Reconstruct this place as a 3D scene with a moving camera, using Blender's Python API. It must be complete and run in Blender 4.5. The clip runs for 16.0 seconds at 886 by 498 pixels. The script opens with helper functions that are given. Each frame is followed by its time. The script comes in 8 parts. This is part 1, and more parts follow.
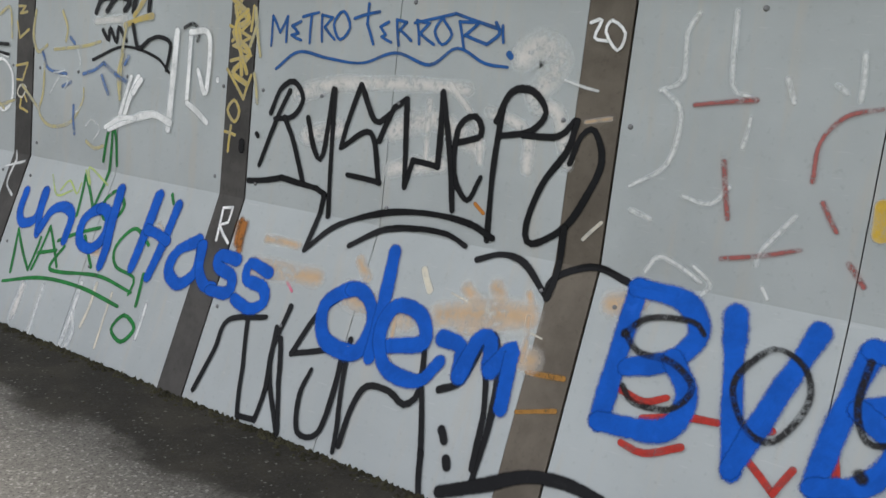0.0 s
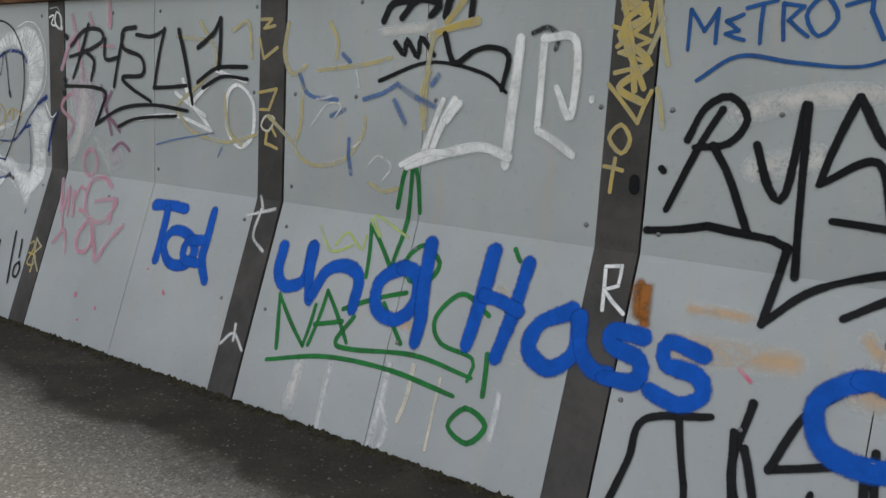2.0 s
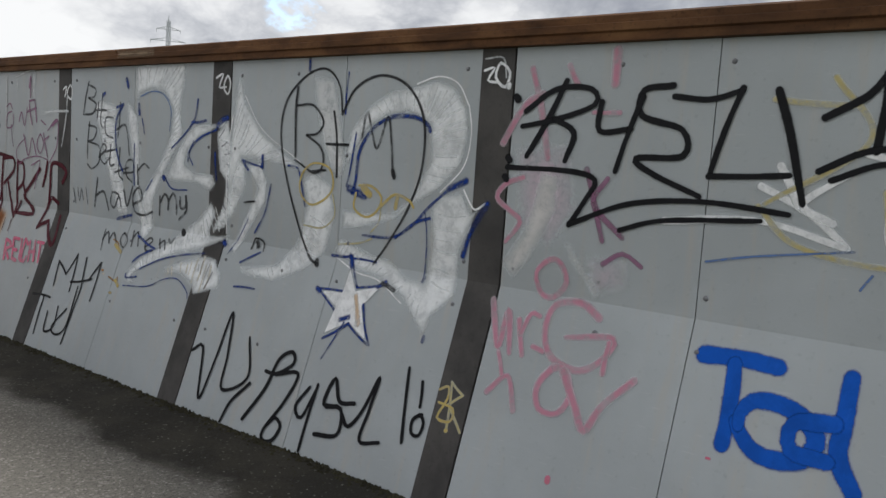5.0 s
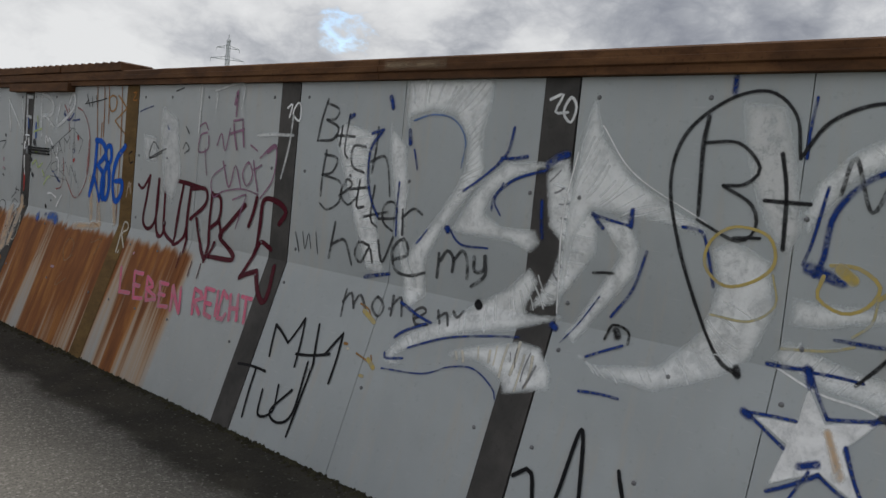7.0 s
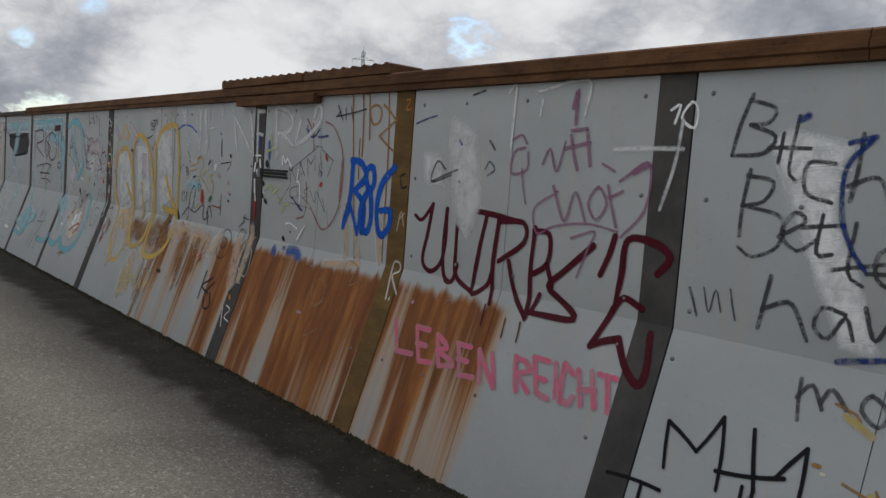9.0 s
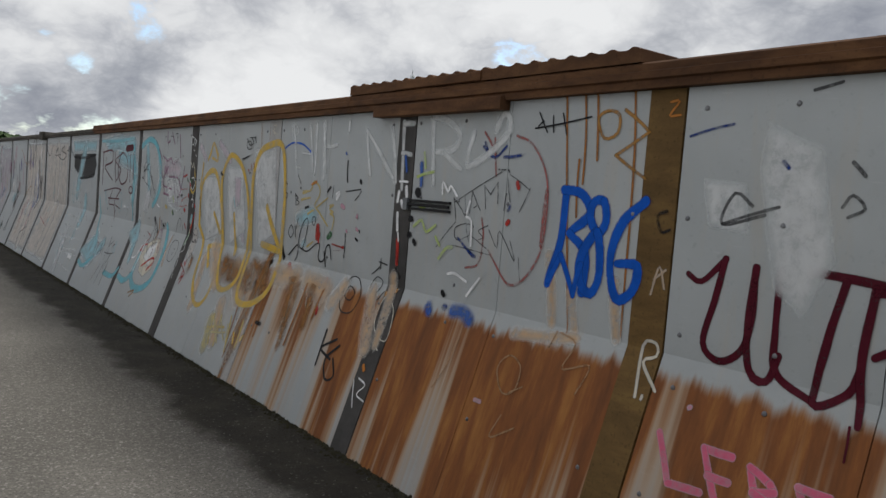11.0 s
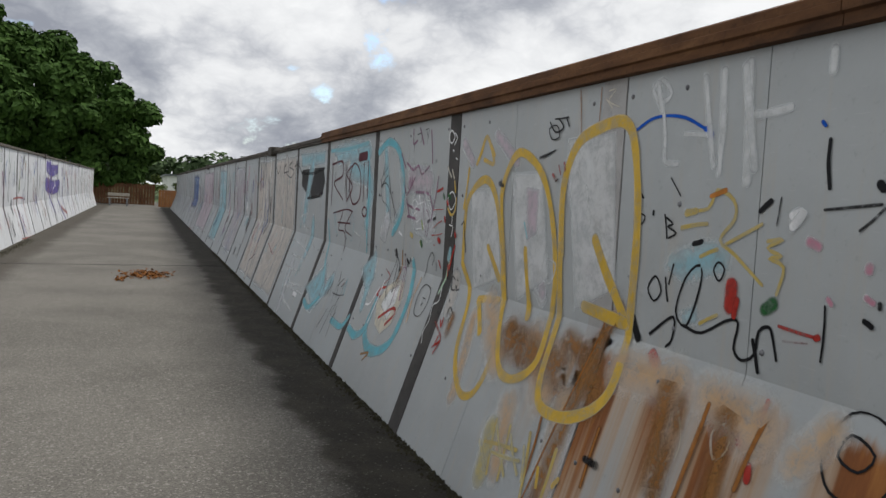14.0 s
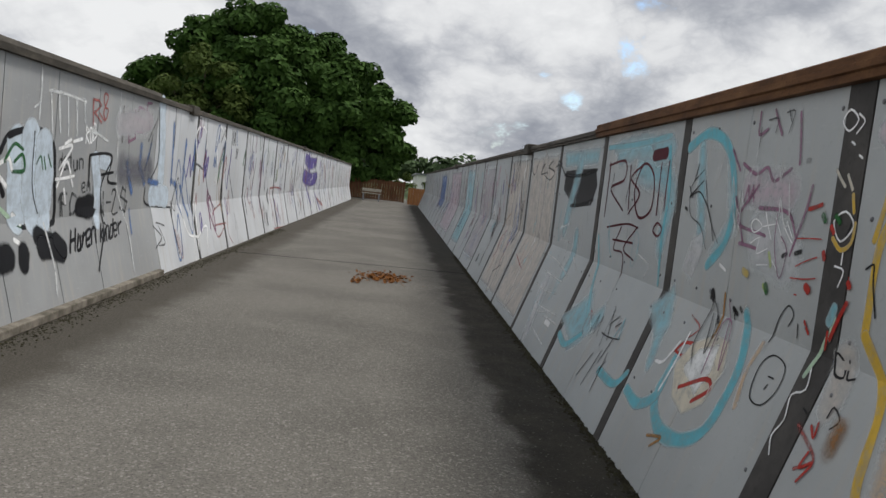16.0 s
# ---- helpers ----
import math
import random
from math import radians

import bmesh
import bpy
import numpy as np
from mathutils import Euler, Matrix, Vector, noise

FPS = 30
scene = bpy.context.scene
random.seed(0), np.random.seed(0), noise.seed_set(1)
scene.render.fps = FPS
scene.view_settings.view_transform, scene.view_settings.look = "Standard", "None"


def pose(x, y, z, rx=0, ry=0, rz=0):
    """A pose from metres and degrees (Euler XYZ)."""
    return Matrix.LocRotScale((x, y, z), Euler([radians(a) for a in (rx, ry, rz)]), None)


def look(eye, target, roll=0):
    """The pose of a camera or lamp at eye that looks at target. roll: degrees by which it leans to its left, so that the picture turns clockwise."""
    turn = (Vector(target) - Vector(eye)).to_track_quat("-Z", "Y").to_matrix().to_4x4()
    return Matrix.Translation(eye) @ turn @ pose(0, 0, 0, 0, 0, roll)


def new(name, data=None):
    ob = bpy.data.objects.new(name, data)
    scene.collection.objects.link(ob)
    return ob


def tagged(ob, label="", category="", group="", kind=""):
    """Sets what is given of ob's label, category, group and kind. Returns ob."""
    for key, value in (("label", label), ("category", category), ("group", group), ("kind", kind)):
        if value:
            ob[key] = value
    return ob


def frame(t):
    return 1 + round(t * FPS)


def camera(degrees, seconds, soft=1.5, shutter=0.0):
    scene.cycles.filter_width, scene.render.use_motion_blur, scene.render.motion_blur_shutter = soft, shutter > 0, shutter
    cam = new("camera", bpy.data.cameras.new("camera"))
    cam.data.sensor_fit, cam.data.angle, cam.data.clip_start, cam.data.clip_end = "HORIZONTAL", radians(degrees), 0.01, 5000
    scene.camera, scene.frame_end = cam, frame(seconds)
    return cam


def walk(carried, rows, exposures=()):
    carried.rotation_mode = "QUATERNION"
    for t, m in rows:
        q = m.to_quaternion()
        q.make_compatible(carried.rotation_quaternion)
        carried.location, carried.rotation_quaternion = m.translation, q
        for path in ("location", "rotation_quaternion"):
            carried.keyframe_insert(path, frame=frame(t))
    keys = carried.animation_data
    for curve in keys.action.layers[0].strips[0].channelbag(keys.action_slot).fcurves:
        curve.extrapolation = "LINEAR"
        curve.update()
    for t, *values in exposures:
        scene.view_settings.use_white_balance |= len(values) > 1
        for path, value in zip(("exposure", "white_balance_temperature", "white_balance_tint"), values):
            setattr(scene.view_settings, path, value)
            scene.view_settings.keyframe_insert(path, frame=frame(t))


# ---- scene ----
cam = camera(57.8, 16.0)

PATH = [
    (0, (-2.369, -0.342, 1.36), (-0.695, 0.709, 1.053), 6.4),
    (0.5, (-2.406, 0.112, 1.35), (-0.71, 1.129, 1.049), 5.9),
    (1, (-2.454, 0.538, 1.386), (-0.772, 1.591, 1.135), 5.0),
    (1.5, (-2.47, 1.004, 1.363), (-0.807, 2.081, 1.09), 4.7),
    (2, (-2.431, 1.454, 1.354), (-0.797, 2.561, 1.029), 3.2),
    (2.5, (-2.423, 1.888, 1.365), (-0.806, 3.03, 1.082), 3.3),
    (3, (-2.409, 2.344, 1.371), (-0.801, 3.488, 1.043), 3.4),
    (3.5, (-2.365, 2.796, 1.384), (-0.834, 4.034, 1.032), 1.8),
    (3.7, (-2.36, 2.963, 1.394), (-0.837, 4.235, 1.146), 1.6),
    (5.8, (-2.583, 5.032, 1.38), (-1.003, 6.243, 1.182), 4.5),
    (6, (-2.557, 5.231, 1.378), (-0.99, 6.456, 1.17), 4.7),
    (6.5, (-2.517, 5.679, 1.386), (-1.025, 7.006, 1.269), 5.2),
    (7, (-2.487, 6.172, 1.404), (-0.984, 7.482, 1.253), 5.7),
    (7.5, (-2.418, 6.618, 1.422), (-0.95, 7.971, 1.318), 4.8),
    (8, (-2.409, 7.044, 1.405), (-0.929, 8.387, 1.323), 5.3),
    (8.5, (-2.431, 7.482, 1.393), (-1.027, 8.901, 1.262), 4.8),
    (9, (-2.398, 7.93, 1.418), (-1.126, 9.464, 1.249), 4.3),
    (9.2, (-2.379, 8.107, 1.42), (-1.115, 9.647, 1.242), 4.7),
    (11.3, (-2.08, 9.898, 1.413), (-0.941, 11.538, 1.309), 4.7),
    (11.5, (-2.013, 10.091, 1.419), (-0.955, 11.786, 1.312), 5.0),
    (12, (-1.869, 10.545, 1.407), (-0.888, 12.287, 1.356), 6.7),
    (12.5, (-1.754, 11.003, 1.401), (-0.706, 12.705, 1.32), 5.9),
    (13, (-1.611, 11.43, 1.426), (-0.673, 13.194, 1.331), 4.0),
    (13.5, (-1.535, 11.883, 1.394), (-0.698, 13.696, 1.288), 3.4),
    (14, (-1.432, 12.338, 1.388), (-0.73, 14.207, 1.266), 3.3),
    (14.5, (-1.362, 12.742, 1.391), (-0.849, 14.669, 1.237), 4.1),
    (15, (-1.347, 13.185, 1.372), (-0.863, 15.118, 1.205), 5.6),
    (15.5, (-1.294, 13.633, 1.37), (-1.032, 15.606, 1.181), 5.7),
    (16, (-1.307, 14.045, 1.366), (-1.177, 16.034, 1.21), 6.6),
]
walk(cam, [(t, look(eye, target, roll)) for t, eye, target, roll in PATH], exposures=[(0, 1.21), (0.5, 0.89), (1.5, 0.67), (2.5, 0.94), (3.7, 0.82), (5.8, 0.36), (8, 0.2), (9.2, 0.28), (11.3, 0.34), (12.5, 0.44), (15, 0.5), (16, 0.36)])

# ---------------- world, sun ----------------
SUN_EL, SUN_AZ = 60.0, 80.0          # degrees above the horizon, clockwise from +y


def build_world():
    w = bpy.data.worlds.new("sky")
    w.use_nodes = True
    scene.world = w
    nt = w.node_tree
    nt.nodes.clear()
    N = nt.nodes.new
    out, bg = N("ShaderNodeOutputWorld"), N("ShaderNodeBackground")
    sky = N("ShaderNodeTexSky")
    sky.sky_type, sky.sun_disc = "NISHITA", False
    sky.sun_elevation, sky.sun_rotation = radians(SUN_EL), radians(SUN_AZ)
    sky.air_density, sky.dust_density, sky.ozone_density = 1.0, 0.8, 1.0
    tc, sep = N("ShaderNodeTexCoord"), N("ShaderNodeSeparateXYZ")
    nt.links.new(tc.outputs["Generated"], sep.inputs[0])
    # the cloud layer seen as a flat sheet overhead: direction divided by its height
    hz = math_node(nt, "MAXIMUM", math_node(nt, "ADD", sep.outputs[2], 0.50), 0.3)
    px, py = math_node(nt, "DIVIDE", sep.outputs[0], hz), math_node(nt, "DIVIDE", sep.outputs[1], hz)
    comb = N("ShaderNodeCombineXYZ")
    nt.links.new(px, comb.inputs[0]), nt.links.new(py, comb.inputs[1])
    cover = noise_node(nt, comb.outputs[0], 2.1, 6, 0.50, 0.1)
    body = noise_node(nt, comb.outputs[0], 2.2, 4, 0.45, 0.1, offset=(3.1, 7.7, 0.4))
    puff = nt.nodes.new("ShaderNodeTexVoronoi")
    puff.feature, puff.normalize = "SMOOTH_F1", True
    puff.inputs["Scale"].default_value, puff.inputs["Detail"].default_value = 7.5, 5.0
    puff.inputs["Roughness"].default_value, puff.inputs["Smoothness"].default_value = 0.62, 0.35
    nt.links.new(mix_node(nt, 0.10, comb.outputs[0], noise_node(nt, comb.outputs[0], 5, 3, 0.6, colour=True)), puff.inputs["Vector"])
    lump = math_node(nt, "SUBTRACT", 0.45, puff.outputs["Distance"])
    amount = map_node(nt, math_node(nt, "ADD", cover, math_node(nt, "MULTIPLY", lump, 0.55)), 0.428, 0.49)
    body = math_node(nt, "SUBTRACT", body, math_node(nt, "MULTIPLY", lump, 0.62))
    tone = ramp_node(nt, body, [(0.31, (4.4, 4.45, 4.5)), (0.40, (3.8, 3.86, 3.95)), (0.46, (3.0, 3.08, 3.25)), (0.53, (2.1, 2.2, 2.42)), (0.61, (1.45, 1.55, 1.8))])
    mix = mix_node(nt, amount, sky.outputs[0], tone)
    # the part below the horizon stays a dull ground tone
    low = map_node(nt, sep.outputs[2], -0.03, 0.0)
    mix2 = mix_node(nt, low, (1.0, 1.0, 0.9, 1), mix)
    nt.links.new(mix2, bg.inputs[0])
    bg.inputs[1].default_value = SKY
    nt.links.new(bg.outputs[0], out.inputs[0])


SKY = 0.15


# ---------------- node helpers ----------------
def put(nt, socket, value):
    if isinstance(value, bpy.types.NodeSocket):
        nt.links.new(value, socket)
    elif value is not None:
        if hasattr(socket.default_value, "__len__") and not hasattr(value, "__len__"):
            value = (value,) * len(socket.default_value)
        if hasattr(value, "__len__") and len(socket.default_value) == 4 and len(value) == 3:
            value = (*value, 1.0)
        socket.default_value = value


def math_node(nt, op, a, b=None, c=None, clamp=False):
    n = nt.nodes.new("ShaderNodeMath")
    n.operation, n.use_clamp = op, clamp
    for i, v in enumerate((a, b, c)):
        if v is not None:
            put(nt, n.inputs[i], v)
    return n.outputs[0]


def noise_node(nt, vec, scale, detail=4, rough=0.55, distort=0.0, offset=(0, 0, 0), stretch=(1, 1, 1), colour=False):
    m = nt.nodes.new("ShaderNodeMapping")
    m.inputs[1].default_value, m.inputs[3].default_value = offset, stretch
    nt.links.new(vec, m.inputs[0])
    n = nt.nodes.new("ShaderNodeTexNoise")
    n.inputs["Scale"].default_value, n.inputs["Detail"].default_value = scale, detail
    n.inputs["Roughness"].default_value, n.inputs["Distortion"].default_value = rough, distort
    nt.links.new(m.outputs[0], n.inputs["Vector"])
    return n.outputs[1 if colour else 0]


def map_node(nt, value, lo, hi, to0=0.0, to1=1.0, smooth=True):
    n = nt.nodes.new("ShaderNodeMapRange")
    n.interpolation_type = "SMOOTHSTEP" if smooth else "LINEAR"
    for i, v in enumerate((value, lo, hi, to0, to1)):
        put(nt, n.inputs[i], v)
    return n.outputs[0]


def ramp_node(nt, fac, stops):
    n = nt.nodes.new("ShaderNodeValToRGB")
    el = n.color_ramp.elements
    while len(el) < len(stops):
        el.new(0.5)
    for e, (p, c) in zip(el, stops):
        e.position, e.color = p, (*c, 1.0)
    nt.links.new(fac, n.inputs[0])
    return n.outputs[0]


def mix_node(nt, fac, a, b, blend="MIX"):
    n = nt.nodes.new("ShaderNodeMix")
    n.data_type, n.blend_type = "RGBA", blend
    put(nt, n.inputs[0], fac), put(nt, n.inputs[6], a), put(nt, n.inputs[7], b)
    return n.outputs[2]


def material(name):
    """A new material with its tree, its Principled node and the place in the world."""
    m = bpy.data.materials.new(name)
    m.use_nodes = True
    nt = m.node_tree
    b = nt.nodes["Principled BSDF"]
    g = nt.nodes.new("ShaderNodeNewGeometry")
    return m, nt, b, g.outputs["Position"]


def bump(nt, b, height, strength=0.3, dist=0.005):
    n = nt.nodes.new("ShaderNodeBump")
    n.inputs["Strength"].default_value, n.inputs["Distance"].default_value = strength, dist
    nt.links.new(height, n.inputs["Height"])
    nt.links.new(n.outputs[0], b.inputs["Normal"])


def axes(nt, pos):
    s = nt.nodes.new("ShaderNodeSeparateXYZ")
    nt.links.new(pos, s.inputs[0])
    return s.outputs


build_world()
sun = new("sun", bpy.data.lights.new("sun", "SUN"))
sun.data.energy, sun.data.angle, sun.data.color = 1.7, radians(16), (1.0, 0.97, 0.92)
_az, _el = radians(SUN_AZ), radians(SUN_EL)
sun.matrix_world = look((math.sin(_az) * math.cos(_el) * 50, math.cos(_az) * math.cos(_el) * 50, math.sin(_el) * 50), (0, 0, 0))


# ---------------- materials ----------------
def painted_steel(name, base, rusty=False, seed=0.0):
    """Old grey coat on sheet steel: mottled, streaked downwards, with dust; rusty adds the streaks that run down from the fold."""
    m, nt, b, pos = material(name)
    o = (seed, seed * 1.7, seed * 0.3)
    big = noise_node(nt, pos, 1.3, 4, 0.6, 0.3, offset=o)
    fine = noise_node(nt, pos, 38, 5, 0.65, offset=o)
    streak = noise_node(nt, pos, 5, 4, 0.6, 0.2, offset=o, stretch=(1, 3.2, 0.35))
    c1 = mix_node(nt, map_node(nt, big, 0.35, 0.68), tuple(v * 0.93 for v in base), tuple(v * 1.07 for v in base))
    c2 = mix_node(nt, map_node(nt, streak, 0.50, 0.74, 0, 0.38), c1, (0.47, 0.43, 0.37))
    c3 = mix_node(nt, map_node(nt, fine, 0.58, 0.72, 0, 0.22), c2, tuple(v * 0.5 for v in base))
    scratch = noise_node(nt, pos, 90, 2, 0.5, offset=o, stretch=(1, 0.12, 1.0))
    c4 = mix_node(nt, map_node(nt, scratch, 0.66, 0.74, 0, 0.18), c3, (0.62, 0.62, 0.62))
    col, rough = c4, map_node(nt, big, 0.3, 0.7, 0.42, 0.60)
    if rusty:
        ax = axes(nt, pos)
        runs = noise_node(nt, pos, 1.0, 5, 0.62, 0.15, stretch=(0.0, 3.1, 0.05))
        drips = noise_node(nt, pos, 1.0, 4, 0.6, 0.0, offset=(5, 2, 1), stretch=(0.0, 13, 0.09))
        mottled = noise_node(nt, pos, 3.4, 7, 0.68, 0.2, stretch=(0.3, 2.6, 0.45))
        # how strongly each stretch of the wall has rusted, along its length
        here = math_node(nt, "MULTIPLY", map_node(nt, ax[1], 10.1, 11.0), map_node(nt, ax[1], 13.25, 14.2, 1.06, 0.76))
        here = math_node(nt, "MULTIPLY", here, map_node(nt, ax[1], 14.9, 16.6, 1.0, 0.0))
        edge = math_node(nt, "ADD", 0.86, math_node(nt, "MULTIPLY", math_node(nt, "SUBTRACT", drips, 0.5), 0.16))
        below = map_node(nt, ax[2], edge, math_node(nt, "SUBTRACT", edge, 0.06))
        fade = map_node(nt, ax[2], 0.0, 0.84, 0.075, -0.025)
        key = math_node(nt, "ADD", math_node(nt, "MULTIPLY", runs, 0.84), math_node(nt, "MULTIPLY", drips, 0.16))
        thr = math_node(nt, "ADD", math_node(nt, "SUBTRACT", 0.76, math_node(nt, "MULTIPLY", here, 0.345)), fade)
        mask = map_node(nt, key, thr, math_node(nt, "ADD", thr, 0.08))
        halo = map_node(nt, key, math_node(nt, "SUBTRACT", thr, 0.11), math_node(nt, "ADD", thr, 0.05))
        mask = math_node(nt, "MULTIPLY", mask, below)
        halo = math_node(nt, "MULTIPLY", math_node(nt, "MULTIPLY", halo, below), 0.7)
        rust = ramp_node(nt, mottled, [(0.30, (0.115, 0.032, 0.007)), (0.5, (0.235, 0.072, 0.013)), (0.70, (0.42, 0.170, 0.036))])
        col = mix_node(nt, halo, col, (0.46, 0.25, 0.09))
        col = mix_node(nt, math_node(nt, "MULTIPLY", mask, 0.93), col, rust)
        rough = mix_node(nt, mask, rough, (0.85, 0.85, 0.85))
    put(nt, b.inputs["Base Color"], col)
    put(nt, b.inputs["Roughness"], rough)
    b.inputs["Specular IOR Level"].default_value = 0.4
    soft = noise_node(nt, pos, 2.2, 2, 0.5)
    bump(nt, b, math_node(nt, "ADD", math_node(nt, "MULTIPLY", soft, 1.2), math_node(nt, "MULTIPLY", fine, 0.10)), 0.35, 0.02)
    return m


def rusted_metal(name, dark, light, bright, scale=1.0):
    m, nt, b, pos = material(name)
    n1 = noise_node(nt, pos, 6 * scale, 6, 0.68, 0.3, stretch=(1, 0.5, 1.6))
    n2 = noise_node(nt, pos, 60 * scale, 4, 0.6)
    n3 = noise_node(nt, pos, 1.1 * scale, 3, 0.5)
    c = ramp_node(nt, n1, [(0.30, dark), (0.52, light), (0.74, bright)])
    c = mix_node(nt, map_node(nt, n3, 0.45, 0.7, 0, 0.45), c, dark)
    c = mix_node(nt, map_node(nt, n2, 0.55, 0.7, 0, 0.4), c, tuple(v * 0.45 for v in dark))
    put(nt, b.inputs["Base Color"], c)
    b.inputs["Roughness"].default_value = 0.82
    b.inputs["Specular IOR Level"].default_value = 0.25
    bump(nt, b, math_node(nt, "ADD", n1, math_node(nt, "MULTIPLY", n2, 0.5)), 0.5, 0.004)
    return m


def asphalt_material():
    """Worn footway: fine chippings, pale dust, a damp mossy strip by the foot of one wall and grit by the other."""
    m, nt, b, pos = material("worn_asphalt")
    ax = axes(nt, pos)
    grit = noise_node(nt, pos, 85, 4, 0.75)
    grain = nt.nodes.new("ShaderNodeTexVoronoi")
    grain.inputs["Scale"].default_value = 105
    nt.links.new(pos, grain.inputs["Vector"])
    patch = noise_node(nt, pos, 0.55, 5, 0.6, 0.4)
    stain = noise_node(nt, pos, 3.0, 5, 0.6)
    wav = noise_node(nt, pos, 1.6, 5, 0.62, 0.3, offset=(4, 4, 0))
    c = mix_node(nt, map_node(nt, patch, 0.35, 0.68), (0.126, 0.118, 0.104), (0.175, 0.164, 0.145))
    c = mix_node(nt, map_node(nt, stain, 0.56, 0.75, 0, 0.35), c, (0.11, 0.10, 0.088))
    c = mix_node(nt, map_node(nt, grit, 0.50, 0.66, 0, 0.85), c, (0.040, 0.038, 0.035))
    pits = noise_node(nt, pos, 34, 5, 0.7)
    c = mix_node(nt, map_node(nt, pits, 0.53, 0.66, 0, 0.5), c, (0.075, 0.070, 0.062))
    c = mix_node(nt, map_node(nt, pits, 0.46, 0.33, 0, 0.45), c, (0.30, 0.28, 0.25))
    speck = map_node(nt, grain.outputs["Color"], 0.70, 0.92, 0, 0.42)
    c = mix_node(nt, speck, c, (0.42, 0.40, 0.37))
    # damp strip: a wandering outline, with spots of dry stone left in it
    wander = math_node(nt, "MULTIPLY", math_node(nt, "SUBTRACT", wav, 0.5), 0.55)
    fray = math_node(nt, "MULTIPLY", math_node(nt, "SUBTRACT", stain, 0.5), 0.16)
    along = math_node(nt, "ADD", math_node(nt, "ADD", ax[0], wander), fray)
    damp = map_node(nt, along, -0.62, -0.42)
    moss = mix_node(nt, map_node(nt, stain, 0.4, 0.65), (0.022, 0.020, 0.016), (0.038, 0.034, 0.026))
    moss = mix_node(nt, map_node(nt, grain.outputs["Color"], 0.86, 0.95, 0, 0.5), moss, (0.22, 0.21, 0.19))
    c = mix_node(nt, math_node(nt, "MULTIPLY", damp, 0.90), c, moss)
    other = map_node(nt, along, -3.05, -3.40)
    grime = mix_node(nt, map_node(nt, grit, 0.4, 0.65), (0.036, 0.031, 0.024), (0.105, 0.094, 0.078))
    c = mix_node(nt, math_node(nt, "MULTIPLY", other, 0.8), c, grime)
    put(nt, b.inputs["Base Color"], c)
    put(nt, b.inputs["Roughness"], map_node(nt, damp, 0, 1, 0.95, 0.9))
    b.inputs["Specular IOR Level"].default_value = 0.12
    bump(nt, b, math_node(nt, "ADD", grit, math_node(nt, "MULTIPLY", grain.outputs["Distance"], 0.6)), 0.4, 0.005)
    return m


def plain(name, dark, light, scale=6, rough=0.8, relief=0.3, stretch=(1, 1, 1), metal=0.0):
    m, nt, b, pos = material(name)
    n1 = noise_node(nt, pos, scale, 5, 0.6, 0.2, stretch=stretch)
    n2 = noise_node(nt, pos, scale * 9, 3, 0.6)
    c = mix_node(nt, map_node(nt, n1, 0.3, 0.7), dark, light)
    c = mix_node(nt, map_node(nt, n2, 0.55, 0.75, 0, 0.3), c, tuple(v * 0.5 for v in dark))
    put(nt, b.inputs["Base Color"], c)
    b.inputs["Roughness"].default_value, b.inputs["Metallic"].default_value = rough, metal
    b.inputs["Specular IOR Level"].default_value = 0.25
    bump(nt, b, math_node(nt, "ADD", n1, math_node(nt, "MULTIPLY", n2, 0.4)), relief, 0.004)
    return m


def leaf_material(name, dark, light):
    m, nt, b, pos = material(name)
    g = nt.nodes.new("ShaderNodeNewGeometry")
    n1 = noise_node(nt, pos, 0.6, 3, 0.6)
    t = math_node(nt, "ADD", math_node(nt, "MULTIPLY", g.outputs["Random Per Island"], 0.6), math_node(nt, "MULTIPLY", n1, 0.5))
    put(nt, b.inputs["Base Color"], mix_node(nt, t, dark, light))
    b.inputs["Roughness"].default_value = 0.75
    b.inputs["Specular IOR Level"].default_value = 0.12
    return m


PANEL = painted_steel("grey_coated_steel", (0.408, 0.436, 0.446))
PANEL_RUST = painted_steel("grey_coated_steel_rusting", (0.416, 0.437, 0.440), rusty=True, seed=3.0)
PANEL_WHITE = painted_steel("whitewashed_steel", (0.585, 0.60, 0.62), seed=7.0)
PANEL_CONC = painted_steel("grey_overpainted_panel", (0.325, 0.333, 0.338), seed=11.0)
POST = plain("dark_grey_strip", (0.055, 0.052, 0.050), (0.090, 0.084, 0.079), 5, 0.8)
POST_PALE = plain("pale_grey_strip", (0.36, 0.35, 0.34), (0.46, 0.45, 0.44), 5, 0.8)
POST_WARM = plain("brown_grey_strip", (0.105, 0.088, 0.070), (0.160, 0.135, 0.108), 5, 0.6)
POST_BROWN = rusted_metal("rust_brown_strip", (0.105, 0.062, 0.022), (0.17, 0.10, 0.035), (0.24, 0.15, 0.05))
DARK = plain("dark_backing", (0.018, 0.018, 0.019), (0.03, 0.03, 0.03), 5, 0.9)
CAP = rusted_metal("rusted_cap", (0.050, 0.023, 0.011), (0.120, 0.054, 0.022), (0.20, 0.10, 0.042))
CAP_GREY = rusted_metal("weathered_cap", (0.045, 0.040, 0.034), (0.085, 0.075, 0.062), (0.15, 0.13, 0.105))
ASPHALT = asphalt_material()
GRASS = plain("rough_grass", (0.035, 0.06, 0.018), (0.08, 0.12, 0.035), 2, 0.9)
CONCRETE = plain("weathered_concrete", (0.26, 0.24, 0.20), (0.40, 0.37, 0.32), 5, 0.9)
